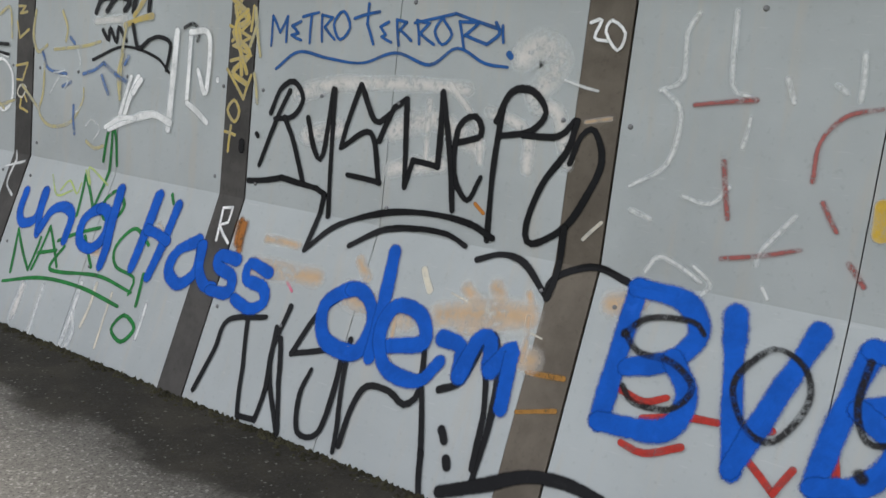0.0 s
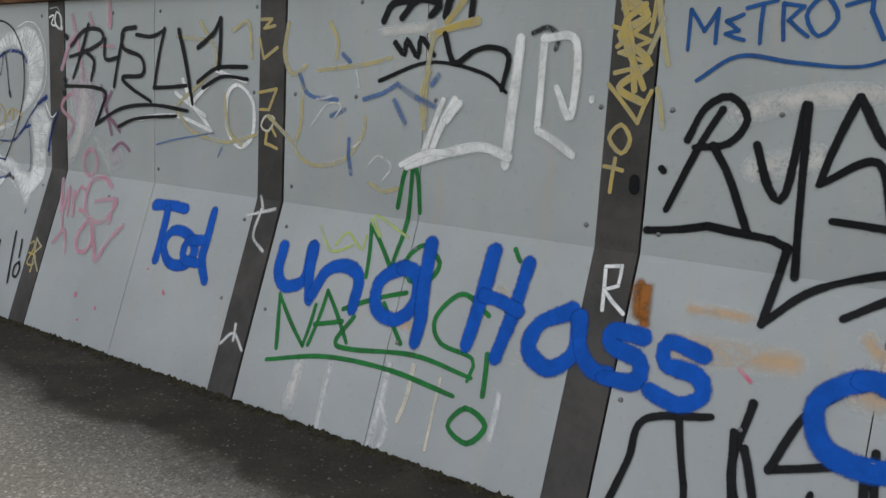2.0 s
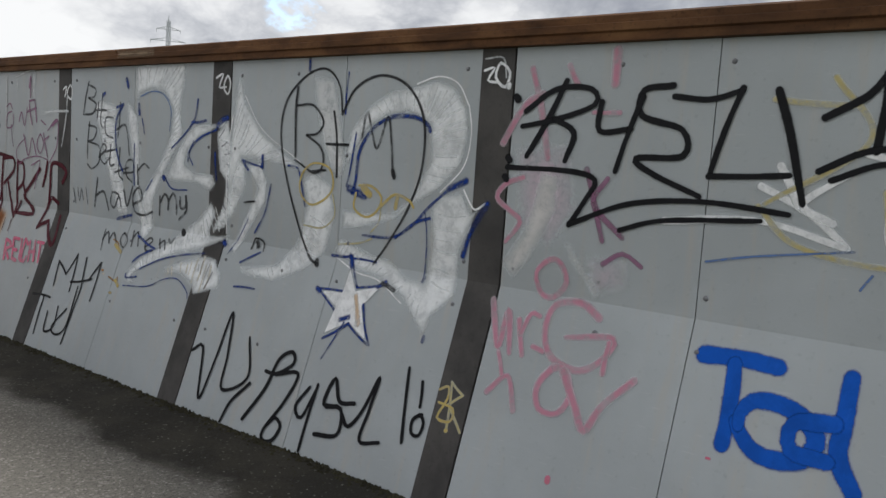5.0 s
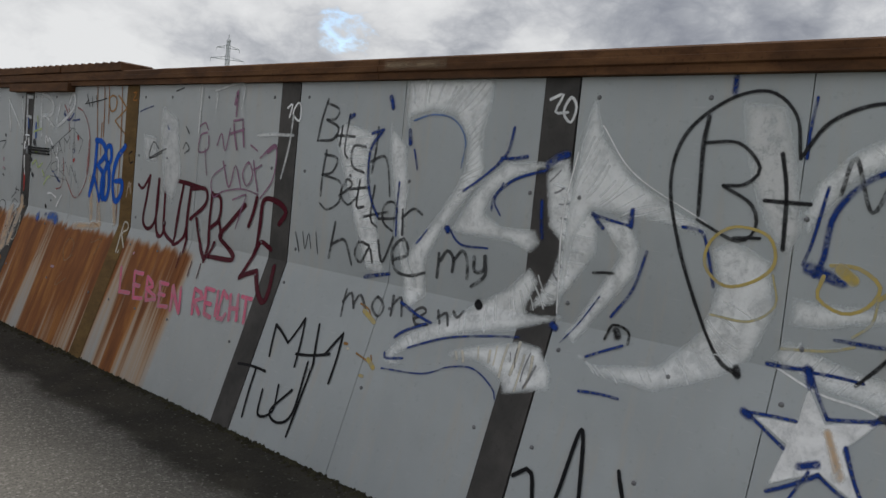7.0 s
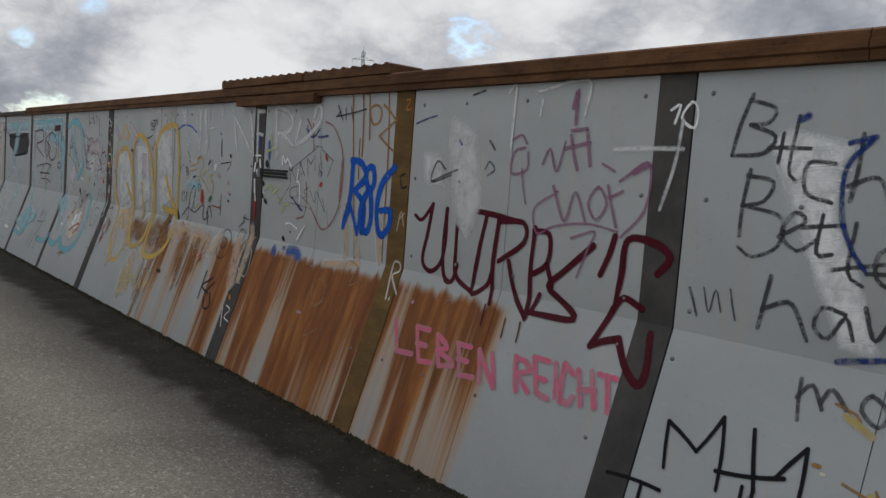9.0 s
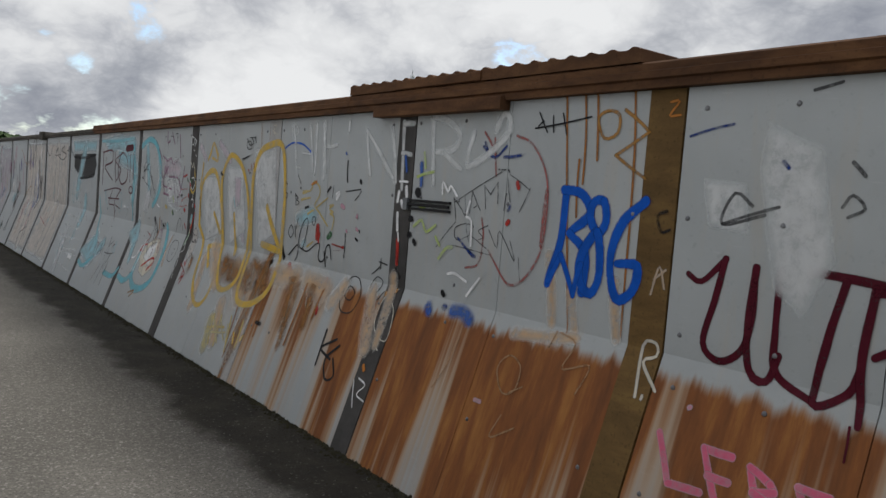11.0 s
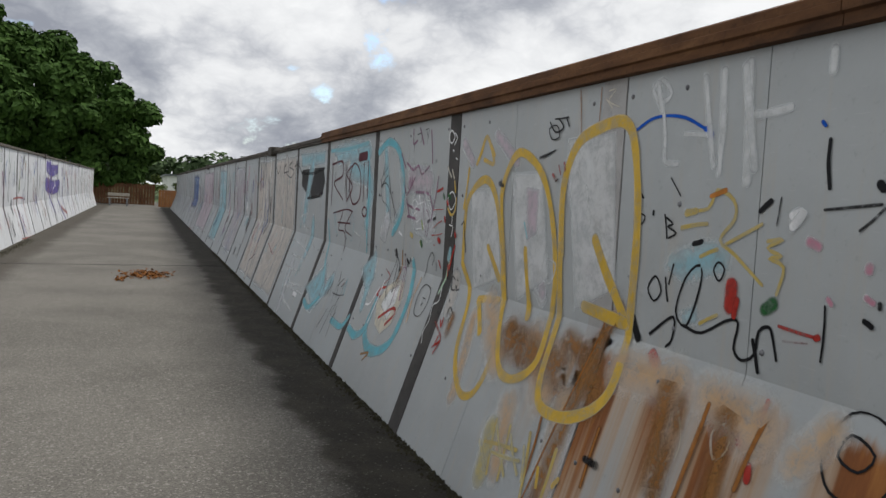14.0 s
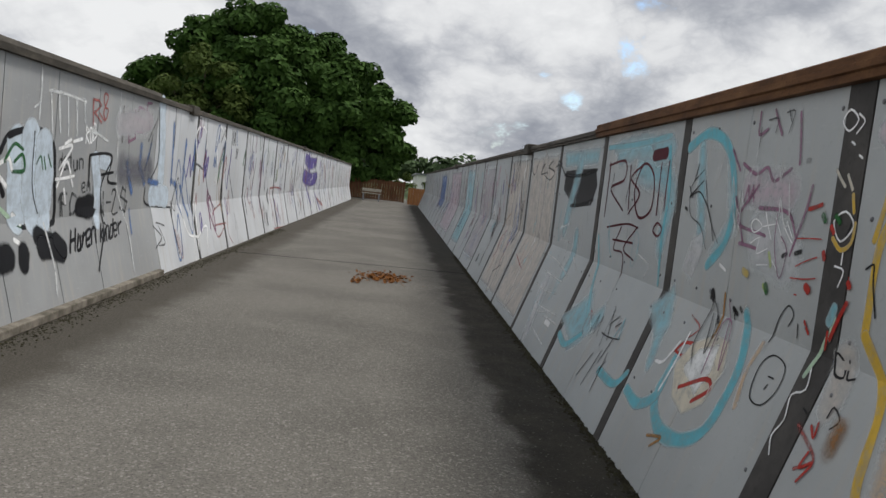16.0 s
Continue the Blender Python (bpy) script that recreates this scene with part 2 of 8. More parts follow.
KERB = plain("mossy_concrete", (0.10, 0.088, 0.068), (0.27, 0.24, 0.20), 7, 0.95, 0.8)
PALE_STEEL = plain("far_grey_steel", (0.38, 0.40, 0.43), (0.48, 0.50, 0.53), 4, 0.6)
STEEL = plain("galvanised_steel", (0.16, 0.17, 0.18), (0.26, 0.27, 0.28), 4, 0.5, metal=0.6)
BOLT = plain("dull_bolt_head", (0.16, 0.16, 0.17), (0.25, 0.25, 0.26), 20, 0.5)
WOOD = plain("brown_boards", (0.075, 0.034, 0.018), (0.15, 0.07, 0.032), 3, 0.8, stretch=(6, 6, 0.6))
ORANGE_WOOD = plain("orange_brown_boards", (0.22, 0.085, 0.03), (0.32, 0.14, 0.05), 3, 0.7, stretch=(6, 6, 0.6))
WHITE_WALL = plain("pale_render", (0.62, 0.62, 0.60), (0.74, 0.74, 0.72), 0.5, 0.8)
BARK = plain("bark", (0.05, 0.038, 0.026), (0.11, 0.085, 0.06), 4, 0.9, 0.8, stretch=(3, 3, 0.5))
LEAF = leaf_material("leaves", (0.020, 0.046, 0.010), (0.062, 0.120, 0.024))
LEAF_PALE = leaf_material("pale_leaves", (0.040, 0.065, 0.014), (0.100, 0.135, 0.035))
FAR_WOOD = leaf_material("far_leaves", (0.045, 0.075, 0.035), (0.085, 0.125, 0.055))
DEAD_LEAF = leaf_material("dead_leaves", (0.10, 0.035, 0.010), (0.24, 0.095, 0.02))


# ---------------- mesh helpers ----------------
def mesh_of(bm, name, mat, smooth=False):
    me = bpy.data.meshes.new(name)
    bm.to_mesh(me)
    bm.free()
    if mat:
        me.materials.append(mat)
    if smooth:
        me.shade_smooth()
    return me


def thing(name, label, category, group="", kind=""):
    return tagged(new(name), label, category, group, kind)


def part(name, bm, mat, parent, label="", smooth=False):
    ob = new(name, mesh_of(bm, name, mat, smooth))
    ob.parent = parent
    return tagged(ob, label) if label else ob


def box(bm, x0, x1, y0, y1, z0, z1, bevel=0.0):
    vs = [bm.verts.new((x, y, z)) for x in (x0, x1) for y in (y0, y1) for z in (z0, z1)]
    fs = [bm.faces.new([vs[i] for i in f]) for f in ((0, 1, 3, 2), (4, 6, 7, 5), (0, 4, 5, 1), (2, 3, 7, 6), (0, 2, 6, 4), (1, 5, 7, 3))]
    if bevel:
        es = list({e for f in fs for e in f.edges})
        bmesh.ops.bevel(bm, geom=es, offset=bevel, segments=2, affect="EDGES", profile=0.5)
    return bm


def boxed(*a, **k):
    return box(bmesh.new(), *a, **k)


def extruded(outline, y0, y1):
    """A bar of the closed outline (x, z) from y0 to y1."""
    bm = bmesh.new()
    a = [bm.verts.new((x, y0, z)) for x, z in outline]
    b = [bm.verts.new((x, y1, z)) for x, z in outline]
    n = len(outline)
    bm.faces.new(a), bm.faces.new(b[::-1])
    for i in range(n):
        bm.faces.new((a[i], b[i], b[(i + 1) % n], a[(i + 1) % n]))
    bmesh.ops.recalc_face_normals(bm, faces=bm.faces)
    return bm


def bar(bm, a, b, r, r2=None, sides=6):
    a, b = Vector(a), Vector(b)
    q = (b - a).to_track_quat("Z", "Y")
    r2 = r if r2 is None else r2
    rings = []
    for p, rad in ((a, r), (b, r2)):
        rings.append([bm.verts.new(p + q @ Vector((math.cos(t) * rad, math.sin(t) * rad, 0))) for t in (2 * math.pi * k / sides for k in range(sides))])
    for i in range(sides):
        bm.faces.new((rings[0][i], rings[0][(i + 1) % sides], rings[1][(i + 1) % sides], rings[1][i]))
    bm.faces.new(rings[0][::-1]), bm.faces.new(rings[1])


# ---------------- the bridge: ground, deck, walls ----------------
KX, KZ, TOP = 0.30, 0.91, 1.90      # fold and top edge of the near wall, from its foot at x = 0
LX, LK, LKZ, LTOP = -3.86, 0.19, 0.74, 1.93
END = 60.5
POST_W = 0.165
POSTS = [0.68, 2.465, 4.255, 6.083, 7.960, 9.744, 11.525, 13.295, 15.030, 16.765, 18.520, 20.320, 22.035]
while POSTS[-1] < END - 2:
    POSTS.append(POSTS[-1] + 1.775)
POSTS = [0.68 - 1.785 * k for k in (4, 3, 2, 1)] + POSTS


def face_line(lift, up0=0.0, up1=TOP, kx=KX, kz=KZ):
    """The wall's face from foot to top, lifted off by some metres towards the path."""
    s = math.hypot(kx, kz)
    nx, nz = -kz / s, kx / s
    at = lambda z: (kx * z / kz, z)
    low = (at(up0)[0] + nx * lift, at(up0)[1] + nz * lift * 0.0)
    return [low, (kx - lift, kz + lift * (1 - kx / s) * kx / kz * 0.5), (kx - lift, up1)]


def strip_outline(lift, depth, up1=TOP, kx=KX, kz=KZ):
    front, back = face_line(lift, 0.0, up1, kx, kz), face_line(lift - depth, 0.0, up1, kx, kz)
    return front + back[::-1]


ground = tagged(new("ground", mesh_of(boxed(-1600, 1600, -1600, 1600, -0.9, -0.6), "ground", GRASS)), "rough green grassland far out to the horizon", "ground", kind="structure")
deck = tagged(new("pavement", mesh_of(boxed(-4.6, 0.9, -9, 76, -0.6, 0.0), "pavement", ASPHALT)), "worn grey asphalt footway with damp dark edge", "pavement", kind="structure")

wall_right = thing("wall_right", "tall folded grey steel bridge parapet covered in graffiti", "wall", kind="structure")
part("wall_core", extruded([(KX + 0.022, 0), (KX + 0.022, TOP - 0.01), (KX + 0.16, TOP - 0.01), (KX + 0.16, 0)], -7, END), DARK, wall_right)

sheet_mesh = {}


def sheet(y0, y1, mat, parent, kx=KX, kz=KZ, top=TOP, x=0.0, flip=False):
    """One folded steel sheet; sheets of one width share their mesh."""
    key = (round(y1 - y0, 2), mat.name, flip)
    if key not in sheet_mesh:
        outline = strip_outline(0.0, 0.016, top, kx, kz)
        if flip:
            outline = [(-a, c) for a, c in outline]
        sheet_mesh[key] = mesh_of(extruded(outline, 0, y1 - y0), "panel", mat)
    ob = new("panel", sheet_mesh[key])
    ob.parent, ob.location = parent, (x, y0, 0)
    return ob


def strip(y0, w, mat, parent, lift=0.0016, kx=KX, kz=KZ, top=TOP, x=0.0, flip=False):
    outline = strip_outline(lift, 0.02, top, kx, kz)
    if flip:
        outline = [(-a, c) for a, c in outline]
    key = ("strip", round(w, 3), mat.name, flip)
    if key not in sheet_mesh:
        sheet_mesh[key] = mesh_of(extruded(outline, 0, w), "cover_strip", mat)
    ob = new("cover_strip", sheet_mesh[key])
    ob.parent, ob.location = parent, (x, y0, 0)
    return ob


def build_right():
    bolts = bmesh.new()
    for i, p in enumerate(POSTS):
        nxt = POSTS[i + 1] if i + 1 < len(POSTS) else END
        rust = 9.5 < p < 16.9
        mat = PANEL_RUST if rust else PANEL
        strip(p, POST_W if p < 17.5 else 0.10, POST_BROWN if 11 < p < 12 else POST_WARM if 0.5 < p < 0.8 else POST_PALE if 14.9 < p < 15.2 else POST, wall_right)
        a, mid, b = p + (POST_W if p < 17.5 else 0.10) + 0.002, p + 0.975, nxt - 0.009
        sheet(a, mid - 0.002, mat, wall_right)
        sheet(mid + 0.002, b, mat, wall_right)
        if p < 30:
            for y in (a + 0.05, mid - 0.05, mid + 0.36, b - 0.06):
                for z in (1.82, 1.42, 0.99, 0.80, 0.42):
                    x = KX if z > KZ else KX * z / KZ
                    if random.random() < 0.35:
                        continue
                    d = random.uniform(-0.03, 0.03)
                    m = Matrix.Translation((x - 0.001, y + d, z)) @ Matrix.Diagonal((0.006, 0.011, 0.011, 1))
                    bmesh.ops.create_icosphere(bolts, subdivisions=1, radius=1.0, matrix=m)
    ob = part("bolt_heads", bolts, BOLT, wall_right, smooth=True)
    tagged(ob, kind="stuff")


build_right()


def cap_outline(x0, x1, z0, z1):
    h = z1 - z0
    return [(x0 + 0.012, z0), (x0 + 0.012, z0 + 0.30 * h), (x0, z0 + 0.36 * h), (x0, z0 + 0.62 * h), (x0 + 0.01, z0 + 0.66 * h), (x0 + 0.01, z1 - 0.008), (x0 + 0.02, z1), (x1, z1), (x1, z0)]


def build_cap():
    cuts = [-7, -1.2, 4.4, 9.1, 13.98, 19.2, 20.6]
    for a, b in zip(cuts, cuts[1:]):
        part("cap_beam", extruded(cap_outline(KX - 0.05, KX + 0.20, TOP + 0.002, TOP + 0.104), a, b - 0.004), CAP, wall_right, "rust-brown steel capping beam")
    part("cap_beam", extruded(cap_outline(KX - 0.04, KX + 0.20, TOP + 0.002, TOP + 0.07), 20.6, END), CAP_GREY, wall_right, "weathered grey capping beam")
    y = 23.9
    while y < END:
        part("cap_joint", boxed(KX - 0.07, KX + 0.21, y, y + 0.30, TOP - 0.03, TOP + 0.10, bevel=0.012), CAP_GREY, wall_right)
        y += 12.4
    # the cover over the joint: a lower angle bar and a corrugated sheet on top
    part("cover_bar", boxed(KX - 0.066, KX + 0.0, 12.52, 13.66, TOP - 0.042, TOP + 0.020, bevel=0.004), CAP, wall_right)
    part("cover_plate", boxed(KX - 0.055, KX + 0.01, 12.70, 13.47, TOP + 0.104, TOP + 0.15, bevel=0.004), CAP, wall_right)
    bm = bmesh.new()
    rows = []
    n = 240
    for k in range(n + 1):
        y = 11.72 + (13.98 - 11.72) * k / n
        z = TOP + 0.155 + 0.012 * max(0.0, math.sin(2 * math.pi * y / 0.115)) ** 0.7 * 1.0
        rows.append([bm.verts.new((KX - 0.045, y, TOP + 0.104)), bm.verts.new((KX - 0.045, y, z)), bm.verts.new((KX + 0.20, y, z)), bm.verts.new((KX + 0.20, y, TOP + 0.104))])
    for r, q in zip(rows, rows[1:]):
        for i in range(3):
            bm.faces.new((r[i], r[i + 1], q[i + 1], q[i]))
    bm.faces.new(rows[0]), bm.faces.new(rows[-1][::-1])
    bmesh.ops.recalc_face_normals(bm, faces=bm.faces)
    part("corrugated_cover", bm, CAP, wall_right, "rusted corrugated sheet over the joint")


build_cap()

wall_left = thing("wall_left", "long whitewashed folded steel parapet covered in graffiti", "wall", kind="structure")
part("wall_core", boxed(LX - LK - 0.16, LX - LK - 0.022, 8, END, 0, LTOP - 0.01), DARK, wall_left)


def build_left():
    edge = 23.30
    y = edge - 9 * 1.77
    while y < edge - 0.1:
        for a, b in ((y, y + 0.885), (y + 0.885, y + 1.77)):
            sheet(a + 0.004, b - 0.008, PANEL_CONC, wall_left, LK, LKZ, LTOP, LX, True)
        y += 1.77
    strip(edge, 0.10, PANEL_WHITE, wall_left, 0.0016, LK, LKZ, LTOP, LX, True)
    y = edge + 0.10
    while y < END - 1:
        sheet(y + 0.006, y + 0.83, PANEL_WHITE, wall_left, LK, LKZ, LTOP, LX, True)
        sheet(y + 0.836, y + 1.66, PANEL_WHITE, wall_left, LK, LKZ, LTOP, LX, True)
        strip(y + 1.68, 0.07, POST, wall_left, 0.0016, LK, LKZ, LTOP, LX, True)
        y += 1.77
    for a, b in ((8, 16.2), (16.2, 23.2)):
        part("cap_beam", extruded([(LX - LK + 0.05, LTOP + 0.002), (LX - LK + 0.06, LTOP + 0.05), (LX - LK + 0.04, LTOP + 0.09), (LX - LK - 0.2, LTOP + 0.09), (LX - LK - 0.2, LTOP + 0.002)], a, b - 0.004), CAP_GREY, wall_left)
    part("cap_beam", extruded([(LX - LK + 0.035, LTOP + 0.002), (LX - LK + 0.035, LTOP + 0.05), (LX - LK + 0.025, LTOP + 0.06), (LX - LK - 0.2, LTOP + 0.06), (LX - LK - 0.2, LTOP + 0.002)], 23.2, END), CAP_GREY, wall_left)
    y = 24.6
    while y < END:
        part("cap_joint", boxed(LX - LK - 0.2, LX - LK + 0.06, y, y + 0.30, LTOP - 0.03, LTOP + 0.09, bevel=0.012), CAP_GREY, wall_left)
        y += 12.4
    part("kerb", boxed(LX - 0.05, LX + 0.055, 8, 23.2, 0.0, 0.07, bevel=0.01), KERB, wall_left, "low crumbling concrete kerb")


build_left()

# ---------------- beyond the bridge ----------------
def leaf_cloud(bm, centre, radii, count, size, rng, lean=0.0):
    """Many small leaf-shaped cards through and over an uneven lump."""
    for _ in range(count):
        d = Vector((rng.gauss(0, 1), rng.gauss(0, 1), rng.gauss(0, 1))).normalized()
        r = rng.uniform(0.55, 1.0) ** 0.5
        p = Vector(centre) + Vector((d.x * radii[0], d.y * radii[1], d.z * radii[2])) * r
        n = (d + Vector((rng.uniform(-1, 1), rng.uniform(-1, 1), rng.uniform(-0.3, 1.2))) * 0.8).normalized()
        q = n.to_track_quat("Z", "Y")
        s = size * rng.uniform(0.6, 1.3)
        t = rng.uniform(0, 6.28)
        pts = [(-0.9, 0, 0), (0, -0.5, 0.12), (0.9, 0, 0), (0, 0.5, 0.12)]
        vs = []
        for x, y, z in pts:
            xx, yy = x * math.cos(t) - y * math.sin(t), x * math.sin(t) + y * math.cos(t)
            vs.append(bm.verts.new(p + q @ Vector((xx * s, yy * s, z * s))))
        bm.faces.new(vs)


def tree(name, base, height, lumps, label, mat, per, size, seed):
    rng = random.Random(seed)
    t = thing(name, label, "tree", "trees beyond the bridge")
    bm = bmesh.new()
    x, y, z = base
    prev, rad = Vector(base), height * 0.035
    for k in range(1, 6):
        nxt = Vector((x + rng.uniform(-0.25, 0.25), y + rng.uniform(-0.25, 0.25), z + height * 0.12 * k))
        bar(bm, prev, nxt, rad, rad * 0.85, 10)
        prev, rad = nxt, rad * 0.85
    for c, r in lumps:
        start = Vector((x, y, z + height * rng.uniform(0.2, 0.5)))
        mid = start.lerp(Vector(c), 0.5) + Vector((0, 0, 0.4))
        bar(bm, start, mid, height * 0.014, height * 0.010, 7)
        bar(bm, mid, c, height * 0.010, height * 0.004, 6)
    part("trunk", bm, BARK, t, "grey-brown bark trunk and limbs", smooth=True)
    bm = bmesh.new()
    for c, r in lumps:
        n = max(4, int(9 * r))
        for _ in range(n):
            d = Vector((rng.gauss(0, 1), rng.gauss(0, 1), rng.gauss(0, 1))).normalized() * r * rng.uniform(0.45, 1.0)
            cc = Vector(c) + Vector((d.x, d.y, d.z * 0.85))
            leaf_cloud(bm, cc, (r * 0.42, r * 0.42, r * 0.30), int(per * r), size, rng)
    tagged(part("crown", bm, mat, t, "dense dark green foliage"), kind="stuff")
    return t


tree("tree", (-9.6, 69, -0.6), 12.5,
     [((-11.6, 68, 9.7), 2.4), ((-14.3, 68, 8.0), 2.5), ((-8.4, 67.5, 8.6), 2.5), ((-17.2, 69, 5.8), 2.3), ((-5.6, 67, 7.4), 2.4), ((-3.1, 66.5, 5.6), 2.1),
      ((-2.2, 66.5, 3.6), 1.7), ((-2.9, 66.5, 2.2), 1.4), ((-5.6, 66, 4.2), 2.4), ((-9.0, 65.5, 5.0), 2.8), ((-13.0, 66, 4.8), 2.8), ((-16.5, 67, 3.2), 2.4), ((-18.6, 69, 3.6), 1.8), ((-11.0, 66, 7.2), 2.6), ((-7.4, 66, 2.0), 1.8), ((-4.8, 66, 1.6), 1.5), ((-10.5, 66, 1.8), 1.8)],
     "large dark green broadleaf tree in full leaf", LEAF, 120, 0.25, 5)
tree("tree", (-14.0, 63.5, -0.6), 8,
     [((-13.4, 63.5, 6.6), 1.6), ((-15.3, 63.8, 5.2), 1.7), ((-12.4, 63.5, 4.6), 1.6), ((-14.4, 63.4, 3.4), 1.8)],
     "broadleaf tree with paler yellow-green leaves", LEAF_PALE, 90, 0.17, 9)
tree("shrub", (-1.6, 67.5, -0.6), 3.0, [((-1.7, 67.3, 1.0), 0.7), ((-0.6, 67.6, 1.3), 0.7), ((0.6, 68.2, 0.9), 0.8)], "low green shrub behind the wooden fence", LEAF_PALE, 90, 0.10, 11)


def fence():
    f = thing("fence", "dark brown upright board fence across the path end", "fence")
    for k in range(34):
        x = -6.4 + k * 0.165
        part("board", boxed(x, x + 0.15, 65.6, 65.63, 0.02, 1.28 + 0.03 * math.sin(k * 2.1), bevel=0.004), WOOD, f)
    for z in (0.35, 1.05):
        part("rail", boxed(-6.4, -0.8, 65.635, 65.70, z, z + 0.09), WOOD, f)
    for x in (-6.3, -4.4, -2.5, -0.9):
        part("post", boxed(x, x + 0.1, 65.705, 65.80, -0.02, 1.35), WOOD, f)
    g = thing("wooden_screen", "orange-brown board screen beside the parapet end", "fence")
    for k in range(8):
        x = -0.62 + k * 0.16
        part("board", boxed(x, x + 0.15, 62.4, 62.43, 0.02, 1.02, bevel=0.004), ORANGE_WOOD, g)
    part("rail", boxed(-0.62, 0.65, 62.435, 62.5, 0.75, 0.84), ORANGE_WOOD, g)


fence()


def bench():
    b = thing("bench", "small weathered grey bench on the path", "bench")
    x0, x1, y = -3.35, -2.2, 61.2
    for k in range(3):
        part("slat", boxed(x0, x1, y + 0.14 * k, y + 0.14 * k + 0.12, 0.43, 0.47, bevel=0.006), CONCRETE, b)
    for x in (x0 + 0.08, x1 - 0.16):
        for yy in (y + 0.02, y + 0.32):
            part("leg", boxed(x, x + 0.08, yy, yy + 0.07, 0.0, 0.43), STEEL, b)
    part("backrest", boxed(x0, x1, y + 0.42, y + 0.45, 0.55, 0.72, bevel=0.006), CONCRETE, b)


bench()


def warehouse():
    h = thing("building", "long white flat-roofed hall in the distance", "building")
    part("wall", boxed(1.2, 26, 118, 150, -0.6, 2.4), WHITE_WALL, h)
    part("roof", boxed(0.9, 26.3, 117.7, 150.3, 2.4, 2.6), STEEL, h)
    for k in range(6):
        part("window", boxed(4 + k * 3.6, 6.2 + k * 3.6, 117.94, 118.0, 0.9, 1.7), DARK, h)
    part("plinth", boxed(1.18, 26.02, 117.95, 118.0, -0.6, 0.4), CONCRETE, h)


warehouse()


def far_woods():
    rng = random.Random(21)
    bm = bmesh.new()
    for k in range(150):
        x = -200 + k * 5.2 + rng.uniform(-2, 2)
        r = rng.uniform(4.5, 8.0)
        leaf_cloud(bm, (x, 330 + rng.uniform(-15, 15) + 0.00002 * (x - 60) ** 2, 3 + r * 0.6 + 3.5 * math.sin(x * 0.013)), (r, r, r * 0.8), 200, 1.7, rng)
    for k in range(90):
        x = 160 + k * 5.0 + rng.uniform(-2, 2)
        r = rng.uniform(4, 7)
        leaf_cloud(bm, (x, 330 - 2.2 * k, 2 + r * 0.5), (r, r, r), 80, 1.3, rng)
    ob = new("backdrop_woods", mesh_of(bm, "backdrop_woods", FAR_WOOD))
    tagged(ob, "far wooded ridge along the horizon", "woods", kind="stuff")


far_woods()


def pylon():
    p = thing("pylon", "grey lattice electricity pylon far behind the parapet", "pylon")
    cx, cy, top = 138.8, 224.5, 41.6
    ax, ay = 0.84, -0.54            # the way along the crossarms
    bm = bmesh.new()
    half = lambda z: 0.35 + 3.2 * max(0.0, (28 - z) / 28) ** 1.2 + 0.5 * max(0.0, (top - z) / top)
    corners = lambda z: [(cx + sx * half(z), cy + sy * half(z), z) for sx, sy in ((-1, -1), (1, -1), (1, 1), (-1, 1))]
    zs = [-0.6, 6, 12, 17, 21.5, 25.5, 28.5, 31.5, 34.5, 37.5, 40]
    for a, b in zip(zs, zs[1:]):
        ca, cb = corners(a), corners(b)
        for i in range(4):
            bar(bm, ca[i], cb[i], 0.08, sides=4)
            bar(bm, ca[i], cb[(i + 1) % 4], 0.045, sides=4)
            bar(bm, ca[(i + 1) % 4], cb[i], 0.045, sides=4)
            bar(bm, cb[i], cb[(i + 1) % 4], 0.045, sides=4)
    bar(bm, (cx, cy, 40), (cx, cy, top), 0.12, sides=4)
    part("tower", bm, PALE_STEEL, p)
    for z, r in ((34.0, 5.0), (37.4, 3.4), (30.5, 3.6)):
        bm = bmesh.new()
        for s in (-1, 1):
            tip = (cx + s * ax * r, cy + s * ay * r, z)
            bar(bm, (cx, cy, z + 1.0), tip, 0.08, sides=4)
            bar(bm, (cx, cy, z), tip, 0.09, sides=4)
            for q in (0.35, 0.65):
                bar(bm, (cx + s * ax * r * q, cy + s * ay * r * q, z), (cx + s * ax * r * q, cy + s * ay * r * q, z + 1.0 - q), 0.05, sides=4)
            bar(bm, tip, (tip[0], tip[1], z - 1.0), 0.07, sides=4)
        part("crossarm", bm, PALE_STEEL, p)


pylon()


# ---------------- small things on the bridge ----------------
def slide_bolt():
    b = thing("slide_bolt", "dark steel slide bolt fixed to grey panel", "bolt")
    part("bar", boxed(KX - 0.020, KX - 0.008, 12.925, 13.30, 1.372, 1.388, bevel=0.002), DARK, b)
    part("rail", boxed(KX - 0.016, KX - 0.0005, 12.92, 13.29, 1.395, 1.408, bevel=0.002), DARK, b)
    part("rail", boxed(KX - 0.016, KX - 0.0005, 12.92, 13.29, 1.350, 1.363, bevel=0.002), DARK, b)
    part("end_plate", boxed(KX - 0.024, KX - 0.0005, 13.30, 13.34, 1.345, 1.412, bevel=0.003), STEEL, b)


slide_bolt()


